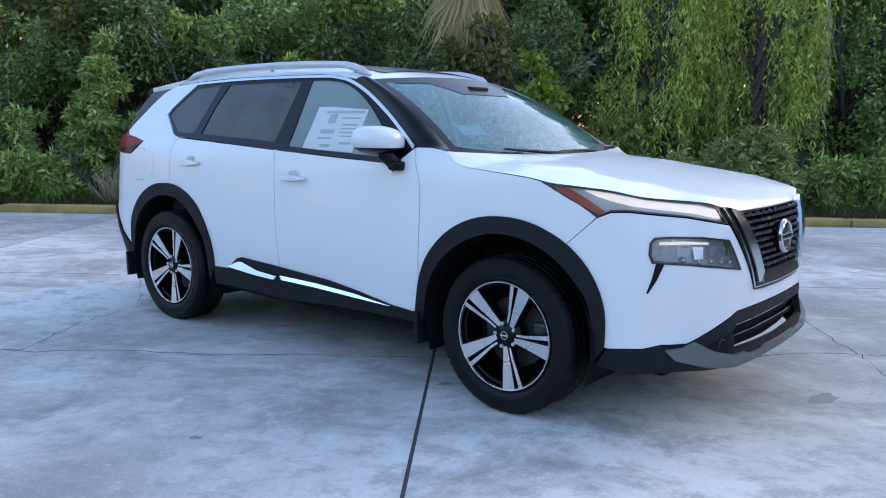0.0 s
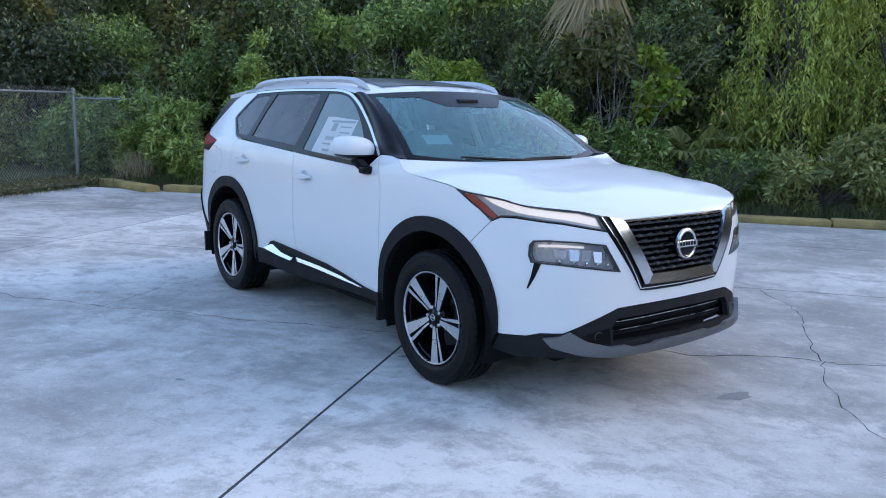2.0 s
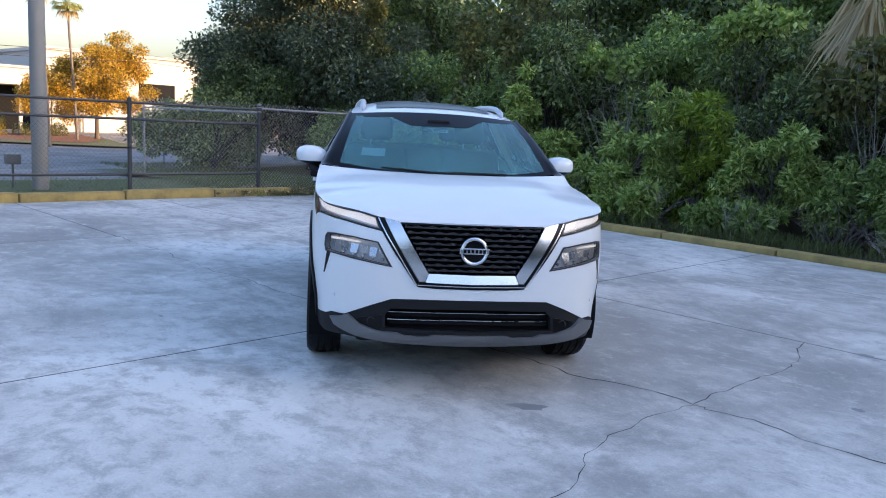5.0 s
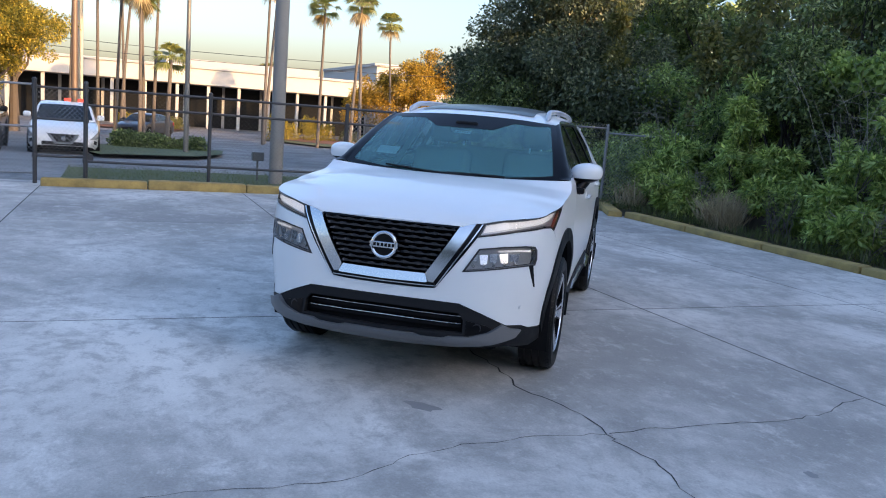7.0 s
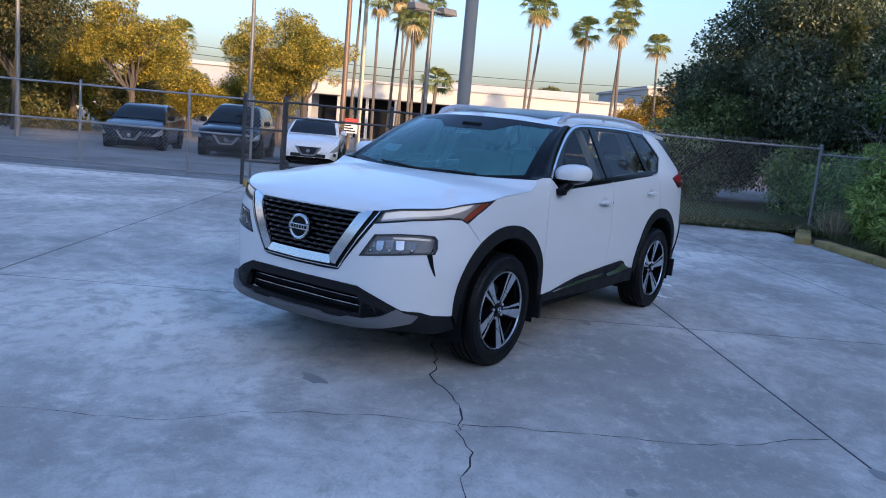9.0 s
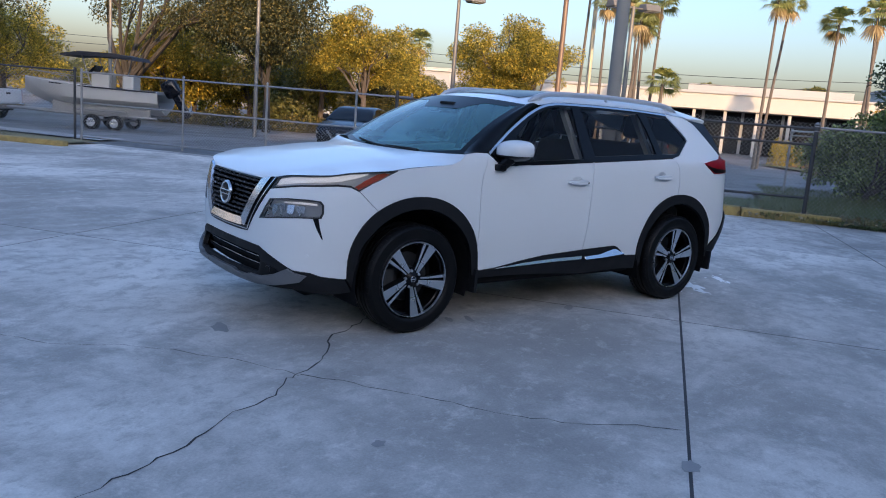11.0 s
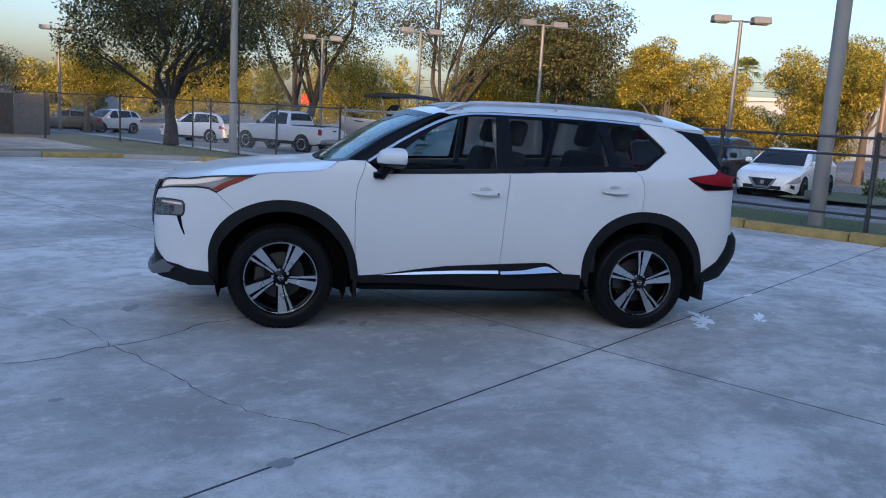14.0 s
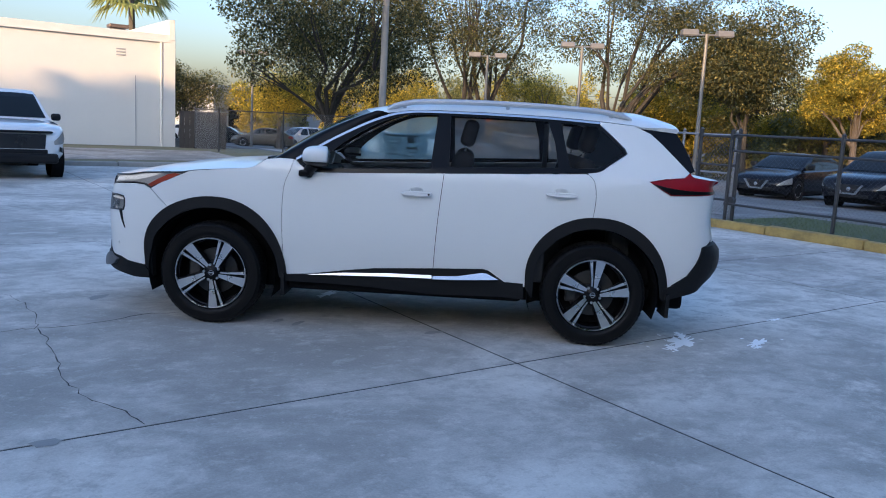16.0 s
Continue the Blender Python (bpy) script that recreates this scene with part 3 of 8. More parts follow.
def fence(name, points, top, rails, posts_mat, mesh_mat, label, meshes, post_r=0.03, rail_r=0.02, pitch=0.075, wire=0.0017):
    """Posts at the points, rails at the heights given, chain-link in the spans listed (index, z0, z1)."""
    fn = empty(name, Matrix(), label, "fence")
    for i, (x, y) in enumerate(points):
        g = ground_z(x, y)
        bm = tube_bm([(0, 0, -0.05), (0, 0, top + 0.03)], post_r, 10)
        tube_bm([(0, 0, top + 0.03), (0, 0, top + 0.05), (0, 0, top + 0.075)], [post_r * 1.15, post_r * 1.1, 0.008], 10, bm)
        p = part("post", bm, posts_mat, fn, smooth=True, m=pose(x, y, g))
        for z in rails:
            part("clamp", tube_bm([(0, 0, z - 0.03), (0, 0, z + 0.03)], post_r * 1.35, 10), posts_mat, p)
    for i, ((x0, y0), (x1, y1)) in enumerate(zip(points, points[1:])):
        L = math.hypot(x1 - x0, y1 - y0)
        m = pose(x0, y0, (ground_z(x0, y0) + ground_z(x1, y1)) / 2, 0, 0, math.degrees(math.atan2(y1 - y0, x1 - x0)))
        for z in rails:
            part("rail", tube_bm([(0, 0, z), (L * 0.5, 0, z - 0.006), (L, 0, z)], rail_r, 8), posts_mat, fn, smooth=True, m=m)
        for k, z0, z1 in meshes:
            if k == i:
                v, f = link_mesh(L, z0, z1, pitch, wire)
                put("chain_link", mesh_of("chain_link", v, f, mesh_mat), fn, m)
    return fn


fence("fence", [(-8.42, -3.2), (-8.42, -1.25), (-8.42, 1.15)], 1.60, (1.58, 1.31, 0.40), BLACK_STEEL, BLACK_STEEL, "dark steel pipe fence with fine chain-link over grass", [(0, 0.1, 1.58), (1, 0.1, 1.58)], 0.031, 0.021, wire=0.0009)
fence("fence", [(-8.42, 1.15), (-8.48, 3.63)], 1.60, (1.58, 1.31, 0.40), BLACK_STEEL, CHAIN, "dark steel pipe fence with chain-link over grass", [(0, 0.1, 1.68)], 0.036, 0.022)
fence("fence", [(-8.48, 3.63), (-9.15, 7.2)], 1.62, (1.60,), GALV, CHAIN, "galvanised chain-link fence in front of trees", [(0, 0.08, 1.70)], 0.032, 0.02)
fence("fence", [(-9.15, 7.2), (-8.0, 8.2)], 1.55, (1.50,), GALV, CHAIN, "galvanised chain-link fence sunk in shrubs", [(0, 0.08, 1.55)], 0.028, 0.018)
fence("fence", [(-8.48, 3.63), (-14.0, 3.9), (-19.5, 7.0)], 1.60, (1.56,), GALV, CHAIN, "chain-link fence running off beside the trees", [], 0.028, 0.018)
fence("fence", [(5.7, 9.9), (7.3, 9.9), (9.2, 10.0)], 1.5, (1.45,), BLACK_STEEL, CHAIN, "old chain-link fence deep in the thicket", [(0, 0.08, 1.45), (1, 0.08, 1.45)], 0.03, 0.018)
gate = fence("sliding_gate", [(-8.55, -3.95), (-8.62, -3.2)], 1.62, (1.55, 1.05, 0.45), BLACK_STEEL, GALV, "narrow steel gate frame with guide wheel", [(0, 0.1, 1.55)], 0.034, 0.02)
part("wheel", tube_bm([(-8.50, -3.15, 0.45), (-8.44, -3.15, 0.45)], 0.075, 16), BLACK_STEEL, gate)
fence("sliding_gate", [(-9.72, -4.05), (-9.74, -5.3), (-9.78, -7.45), (-9.8, -9.6), (-9.8, -12.4)], 1.60, (1.58, 0.86, 0.06), GALV, CHAIN, "long sliding gate of pipe rails and chain-link", [(0, 0.06, 0.86), (1, 0.06, 0.86), (2, 0.06, 0.86), (3, 0.06, 0.86)], 0.026, 0.02, 0.075)
fence("fence", [(-9.75, -12.55), (-8.35, -13.5), (-9.2, -16.5), (-10.2, -19.6), (-10.5, -21.2), (-8.6, -22.7), (-6.7, -24.2), (-6.5, -26.4)], 1.62, (1.60,), BLACK_STEEL, CHAIN, "dark chain-link fence with thin posts", [(i, 0.06, 1.62) for i in range(7)], 0.03, 0.02, 0.08)


# ---- poles ----
def pole(name, x, y, z1, r0, r1, mat, label, lean=(0, 0), sides=12):
    g = ground_z(x, y)
    p = empty(name, pose(x, y, g), label, "pole")
    part("shaft", tube_bm([(0, 0, -0.7), (lean[0] * 0.5, lean[1] * 0.5, z1 / 2), (lean[0], lean[1], z1)], [r0, (r0 + r1) / 2, r1], sides), mat, p, smooth=True)
    return p


big_pole = pole("utility_pole", -9.5, 0.1, 9.5, 0.135, 0.11, POLE_CONCRETE, "tall square-sided grey concrete utility pole in grass")
part("meter_box", box_bm(-0.60, -0.38, 0.45, -0.42, -0.16, 0.62, 0.01), LAMP_GREY, big_pole, "grey metal box on a short stand")
part("box_stand", tube_bm([(-0.51, -0.27, 0), (-0.51, -0.27, 0.46)], 0.02, 8), LAMP_GREY, big_pole)
pole("utility_pole", -10.4, -18.6, 9.0, 0.13, 0.10, POLE_CONCRETE, "tall grey concrete pole on the verge")
# low sunlight is put into this pole's yellowish colour
pole("utility_pole", -37.3, -3.9, 10.0, 0.13, 0.10, grained("sunlit_pole", (0.5, 0.46, 0.36), 0.8), "concrete pole by the road in a sunlit pale tone")
pole("utility_pole", -25.3, -3.6, 9.0, 0.11, 0.09, POLE_BRONZE, "dark brown wooden utility pole")


def street_lamp(x, y, z, turn, label):
    """A pole with two flat floodlight heads side by side."""
    g = ground_z(x, y)
    p = empty("street_lamp", pose(x, y, g, 0, 0, turn), label, "street lamp", "twin-headed lot lamps")
    part("shaft", tube_bm([(0, 0, -0.7), (0, 0, z)], [0.085, 0.06], 10), LAMP_GREY, p, smooth=True)
    part("arm", tube_bm([(0, -0.35, z - 0.04), (0, 0.35, z - 0.04)], 0.03, 8), LAMP_GREY, p)
    for s in (-1, 1):
        b = box_bm(-0.24, s * 0.62 - 0.28, z - 0.10, 0.24, s * 0.62 + 0.28, z + 0.12, 0.03, 2)
        for v in b.verts:
            if v.co.z > z:
                v.co.x *= 0.75
        h = part("lamp_head", b, LAMP_GREY, p)
        part("lens", box_bm(-0.19, s * 0.62 - 0.23, z - 0.112, 0.19, s * 0.62 + 0.23, z - 0.102), LAMP_GLASS, h)


for x, y, z in [(-20.5, -0.6, 5.0), (-20.5, -6.3, 5.05), (-20.5, -13.7, 5.15), (-20.9, -20.3, 5.1), (-20.5, -26.3, 4.9), (-14.0, -40.0, 5.0)]:
    street_lamp(x, y, z, 40 if y > -10 else 55, "grey lot lamp pole with twin box heads")


# ---- palms ----
def fan_palm(x, y, z, r, seed, label, trunk_r=0.16, bark=PALM_BARK, leaf=PALM_GREEN, fronds=38, skirt=8, blades=11, group="tall fan palms"):
    rr = np.random.default_rng(seed)
    g = ground_z(x, y)
    z, r = (z - g, r * 0.92) if x < -40 and y > -19 else (z, r)
    t = empty("palm_tree", pose(x, y, g), label, "palm tree", group)
    dx, dy = rr.normal(size=2) * 0.25
    part("trunk", tube_bm([(dx, dy, -0.6), (dx * 0.6, dy * 0.6, z * 0.4), (dx * 0.2, dy * 0.2, z * 0.75), (0, 0, z)], [trunk_r * 1.3, trunk_r, trunk_r * 0.85, trunk_r * 0.8], 9), bark, t, smooth=True)
    q = {leaf: [], DEAD_FROND: []}
    for k in range(fronds + skirt):
        dead = k >= fronds
        el = rr.uniform(-0.5, 1.35) if not dead else rr.uniform(-1.4, -0.8)
        az = rr.uniform(0, math.tau)
        d = np.array([math.cos(az) * math.cos(el), math.sin(az) * math.cos(el), math.sin(el)])
        side = unit(np.cross(d, [0, 0, 1.0]))
        up = np.cross(side, d)
        stem = np.array([0, 0, z]) + d * r * 0.45
        q[DEAD_FROND if dead else leaf].append([np.array([0, 0, z]) - side * 0.02, np.array([0, 0, z]) + side * 0.02, stem + side * 0.015, stem - side * 0.015])
        for b in range(blades):
            a = (b / (blades - 1) - 0.5) * 2.3
            e = unit(d * math.cos(a) + side * math.sin(a) + up * 0.1)
            tip = stem + e * r * 0.60 * rr.uniform(0.8, 1.15) - np.array([0, 0, 0.26 * r])
            mid = stem + e * r * 0.32
            w = np.cross(e, up) * r * 0.038
            q[DEAD_FROND if dead else leaf].append([stem, mid + w, tip, mid - w])
    put("crown", quads("crown", np.array(q[leaf]), leaf), t)
    if q[DEAD_FROND]:
        put("dead_skirt", quads("dead_skirt", np.array(q[DEAD_FROND]), DEAD_FROND), t, label="dry brown hanging fronds")
    return t


PALMS = [(-49.0, -17.1, 5.7), (-43.4, -1.5, 6.9), (-45.0, 5.8, 8.8), (-46.9, 6.6, 9.0), (-44.5, 9.1, 7.7), (-42.1, 10.8, 8.8), (-51.2, 15.5, 7.9), (-44.0, -3.8, 8.3), (-44.0, -2.5, 8.8), (-42.0, -1.6, 7.2), (-44.0, -0.6, 8.2), (-40.2, 10.2, 7.6), (-51.8, -2.5, 8.4), (-49.8, -1.8, 11.0), (-45.4, -5.0, 10.0)]
for i, (x, y, z) in enumerate(PALMS):
    fan_palm(x, y, z, 1.25, i, "tall slender fan palm with sunlit crown", 0.09, skirt=4)
fan_palm(-42.0, 0.0, 3.6, 1.3, 77, "short bushy palm beside taller trunks", 0.12, skirt=0)
fan_palm(-7.6, -41.0, 7.3, 2.3, 78, "palm rising behind the white building", 0.2, skirt=0)
fan_palm(-40.0, -20.0, 3.4, 1.2, 79, "short palm behind golden trees", 0.18)

# ---- buildings ----
hall = empty("building", pose(0, 0, 0), "plain white stucco hall with flat roof and trim", "building")
part("wall", prism_bm([(-5.95, -27.6), (30, -26.6), (30, -60), (-5.95, -60)], -0.1, 4.28), STUCCO, hall)
part("coping", prism_bm([(-6.05, -27.5), (30, -26.5), (30, -26.75), (-6.05, -27.75)], 4.10, 4.40), STUCCO, hall)
part("corner_pier", box_bm(-6.05, -27.85, 0, -5.56, -27.50, 4.10, 0.01), STUCCO, hall)
part("parapet", box_bm(-6.03, -42.0, 4.2, -5.80, -27.48, 4.98, 0.01), STUCCO, hall)
part("downpipe", tube_bm([(-5.5, -27.50, 0.1), (-5.5, -27.50, 4.1)], 0.045, 8), STUCCO, hall)
part("wall_groove", box_bm(-4.555, -27.60, 0.05, -4.53, -27.545, 2.75), STUCCO_GREY, hall)
part("roof_vent", box_bm(-4.55, -29.6, 4.3, -4.05, -29.2, 4.62, 0.03), LAMP_GREY, hall)
part("vent_hood", box_bm(-4.70, -29.7, 4.62, -3.95, -29.1, 4.76, 0.03), POLE_BRONZE, hall, "dark hood on a roof vent")
for k in range(3):
    part("louvre", box_bm(-4.18, -27.58, 3.46 + k * 0.11, -3.84, -27.525, 3.51 + k * 0.11, 0.006), STUCCO_GREY, hall)
# slatted dark enclosure beside the hall
enclosure = empty("enclosure", pose(-6.05, -26.95, 0, 0, 0, 160), "dark slatted enclosure panel beside the hall", "fence")
for i in range(9):
    part("slat", box_bm(i * 0.2, -0.02, 0.05, i * 0.2 + 0.195, 0.02, 1.5, 0.006), DARK_BOARD, enclosure)

plaza = empty("building", pose(-49.5, 0, 0), "long low white shopping arcade with columns", "building")
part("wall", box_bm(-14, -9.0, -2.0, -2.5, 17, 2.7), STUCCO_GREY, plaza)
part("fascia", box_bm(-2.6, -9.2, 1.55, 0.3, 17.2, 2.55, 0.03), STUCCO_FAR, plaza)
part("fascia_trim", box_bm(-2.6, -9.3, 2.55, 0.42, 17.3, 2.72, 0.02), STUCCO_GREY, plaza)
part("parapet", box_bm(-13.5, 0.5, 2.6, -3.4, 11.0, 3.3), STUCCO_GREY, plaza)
for i in range(14):
    part("column", box_bm(-0.2, -8.8 + i * 1.95, -2.0, 0.05, -8.6 + i * 1.95, 1.6, 0.02), STUCCO_FAR, plaza)
# near-black panels paint the deep shade of the arcade's openings
for i in range(10):
    part("shopfront", box_bm(-2.52, -8.4 + i * 2.55, -1.3, -2.44, -6.05 + i * 2.55, 1.52), DARK_VOID, plaza)
north_hall = empty("building", pose(-58, 14.5, 0), "far pale flat-roofed building", "building")
part("wall", box_bm(-8, 0, -2.2, 8, 22, 3.9), STUCCO_FAR, north_hall)
part("coping", box_bm(-8.2, -0.2, 3.9, 8.2, 22.2, 4.1), STUCCO_FAR, north_hall)
for i in range(5):
    part("window", box_bm(7.98, 2 + i * 4, 0.8, 8.05, 4.6 + i * 4, 2.2), DARK_VOID, north_hall)
south_hall = empty("building", pose(-60, -24, 0), "far sunlit white building behind trees", "building")
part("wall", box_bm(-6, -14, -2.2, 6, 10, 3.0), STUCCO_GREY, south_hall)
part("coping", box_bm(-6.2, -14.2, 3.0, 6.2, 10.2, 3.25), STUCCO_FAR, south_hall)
sign = empty("road_sign", pose(-23.6, -30.9, 0), "red sign panel on a post", "sign")
part("panel", box_bm(-0.06, -0.5, 1.15, 0.06, 0.5, 1.7, 0.01), RED, sign)
part("sign_post", tube_bm([(0, 0, -0.3), (0, 0, 1.35)], 0.06, 8), LAMP_GREY, sign)
sign2 = empty("road_sign", pose(-30.5, -3.8, 0), "white board sign with red top on two posts", "sign")
part("panel", box_bm(-0.06, -0.40, 0.02, 0.06, 0.40, 0.46, 0.01), STUCCO, sign2)
part("header", box_bm(-0.07, -0.42, 0.46, 0.07, 0.42, 0.68, 0.01), RED, sign2, "red header board")
for k in range(3):
    part("text_bar", box_bm(0.058, -0.32, 0.09 + k * 0.12, 0.066, 0.32 - 0.1 * k, 0.15 + k * 0.12), DARK_VOID, sign2)
for y in (-0.36, 0.36):
    part("sign_post", box_bm(-0.05, y - 0.04, -0.75, 0.05, y + 0.04, 0.04, 0.01), LAMP_GREY, sign2)
for z, off in ((5.2, 0.0), (4.5, 3.0)):
    pts = [(-51.8 + off, -60 + k * 2.5, z - 0.5 * math.sin(math.pi * ((k / 16) % 1.0))) for k in range(49)]
    cable = empty("overhead_cable", Matrix(), "thin dark overhead power cable", "cable")
    part("wire", tube_bm(pts, 0.018, 4), BLACK_STEEL, cable)

# ---- the thicket along the north side ----
def clumps_of(*rows):
    return np.vstack([clump_cloud(c, r, n, s, sd) for c, r, n, s, sd in rows])


BACK = [(-19.5, 12.5), (-16.5, 13.5), (-13.2, 13.0), (-10.2, 13.5), (-7.2, 13.2), (-4.3, 13.8), (-1.4, 14.0), (1.6, 13.6), (4.6, 14.2), (7.6, 13.4), (10.6, 13.8), (13.8, 13.0)]
for i, (x, y) in enumerate(BACK):
    cl = clumps_of(((x, y, 3.8), (1.8, 1.5, 2.8), 44, 0.58, 100 + i))
    tree("tree", (x, y, 0), cl, 7000 if i == 3 else 15000, 0.15, (LEAF_DARK, LEAF_MID, LEAF_DARK, LEAF_OLIVE, LEAF_DARK)[i % 5], BARK, 0.16, "tall dark broadleaf tree in the thicket", group="trees of the thicket", limbs=9, seed=i, lean=0.4)
for i in range(9):
    x, y = -21 + i * 4.6, 18.0 + 1.2 * math.sin(i * 2.3)
    cl = clumps_of(((x, y, 4.2), (2.6, 1.8, 3.2), 26, 1.4, 150 + i))
    tree("tree", (x, y, 0), cl, 2200 if i in (1, 2) else 5600, 0.34, LEAF_DARK, BARK, 0.2, "dark tree deep in the thicket", group="trees of the thicket", limbs=6, seed=150 + i, width=0.7)
MIDROW = [(-10.6, 9.7, 3.4, LEAF_MID), (-8.0, 9.8, 3.6, LEAF_MID), (-5.8, 9.4, 4.2, LEAF_DARK), (-3.4, 9.9, 3.8, LEAF_MID), (-1.2, 9.6, 3.2, LEAF_DARK), (1.4, 10.4, 3.6, LEAF_DARK), (6.9, 10.0, 4.2, LEAF_MID), (9.6, 9.6, 3.6, LEAF_DARK)]
for i, (x, y, h, leaf) in enumerate(MIDROW):
    cl = clumps_of(((x, y, h * 0.55), (1.4, 1.1, h * 0.48), 40, 0.36, 200 + i))
    tree("tree", (x, y, 0), cl, 17000, 0.10, leaf, BARK, 0.09, "leafy mid-height tree at the thicket's edge", group="trees of the thicket", limbs=10, fork=0.3, seed=40 + i, trunks=2, lean=0.3)
# big dark tree at the west end, behind the fence
cl = clumps_of(((-14.3, 9.3, 3.7), (2.7, 2.3, 2.9), 84, 0.72, 301), ((-11.8, 9.2, 2.2), (1.6, 1.3, 1.7), 16, 0.7, 302), ((-15.6, 8.3, 2.2), (1.3, 1.2, 1.6), 20, 0.55, 303), ((-15.4, 7.1, 2.9), (1.2, 1.0, 1.8), 24, 0.55, 304))
tree("tree", (-14.0, 9.0, 0), cl, 132000, 0.105, LEAF_DEEP, BARK, 0.3, "large dense dark-leaved tree behind the fence", limbs=16, seed=5)
cl = clumps_of(((-9.9, 8.1, 0.8), (0.9, 0.8, 0.65), 16, 0.34, 311), ((-12.0, 8.2, 0.9), (1.0, 0.8, 0.7), 12, 0.38, 312))
tree("shrub", (-10.8, 8.1, 0), cl, 9000, 0.10, LEAF_MID, BARK, 0.03, "low green shrub behind chain-link", "shrub", limbs=10, fork=0.2, seed=6)
NW_SHRUBS = [(-12.6, 8.9, 1.9, 1.1), (-16.6, 10.6, 2.2, 1.3), (-10.2, 9.1, 1.7, 0.9), (-19.0, 13.4, 2.6, 1.6), (-14.4, 10.9, 2.4, 1.2)]
for i, (x, y, h, r) in enumerate(NW_SHRUBS):
    cl = clumps_of(((x, y, h * 0.5), (r, r * 0.8, h * 0.5), 22, 0.36, 340 + i))
    tree("shrub", (x, y, 0), cl, 9000, 0.10, LEAF_LIGHT, BARK, 0.03, "light green shrub behind chain-link", "shrub", "shrubs behind the chain-link", limbs=9, fork=0.2, seed=340 + i)
cl = clumps_of(((-14.6, 6.2, 1.0), (1.2, 1.5, 0.95), 34, 0.38, 321), ((-15.6, 5.0, 0.7), (0.9, 0.7, 0.6), 12, 0.32, 322), ((-15.0, 7.4, 2.0), (1.4, 1.2, 1.0), 18, 0.5, 323), ((-17.4, 7.0, 0.9), (1.2, 1.3, 0.9), 20, 0.42, 324), ((-18.8, 9.0, 1.3), (1.4, 1.4, 1.3), 22, 0.5, 325))
tree("shrub", (-13.8, 5.6, 0), cl, 60000, 0.10, LEAF_DARK, BARK, 0.05, "dense dark shrub spilling out under the big tree", "shrub", limbs=14, fork=0.2, seed=7, trunks=2)
SHRUBS = [(-8.6, 8.1, 1.6, 0.9, LEAF_LIGHT), (-7.2, 7.7, 1.7, 0.95, LEAF_LIGHT), (-5.9, 7.8, 2.3, 1.0, LEAF_LIGHT), (-4.5, 7.7, 1.5, 0.8, LEAF_LIGHT), (-3.2, 7.9, 2.2, 1.0, LEAF_LIGHT), (-1.9, 8.0, 1.9, 0.9, LEAF_LIME), (-0.6, 8.0, 1.7, 0.9, LEAF_LIGHT), (0.9, 8.4, 1.3, 0.75, LEAF_MID), (3.9, 7.4, 1.15, 0.9, LEAF_PALE), (5.1, 7.3, 1.0, 0.8, LEAF_PALE), (6.2, 7.6, 0.9, 0.8, LEAF_LIGHT), (7.6, 7.8, 1.3, 0.9, LEAF_MID), (2.5, 8.2, 0.8, 0.6, LEAF_MID), (-2.6, 7.3, 0.7, 0.7, LEAF_LIGHT), (-1.0, 7.3, 0.6, 0.7, LEAF_MID), (-6.6, 7.2, 0.7, 0.6, LEAF_LIGHT)]
for i, (x, y, h, r, leaf) in enumerate(SHRUBS):
    rs = random.Random(900 + i)
    shoots = []
    for k in range(5):
        hh = h * rs.uniform(0.55, 1.25)
        shoots.append(((x + r * rs.uniform(-0.8, 0.8), y + r * rs.uniform(-0.4, 0.4), hh * 0.55), (r * rs.uniform(0.22, 0.42), r * 0.35, hh * 0.48), 13, 0.13, 400 + i * 7 + k))
    cl = clumps_of(*shoots)
    tree("shrub", (x, y, 0), cl, 11000, 0.115, leaf, BARK_GREY, 0.025, "pale olive leafy shrub at the kerb" if leaf is LEAF_PALE else "leafy green shrub at the kerb", "shrub", "shrubs along the kerb", limbs=14, fork=0.25, seed=60 + i, trunks=3, width=0.30)


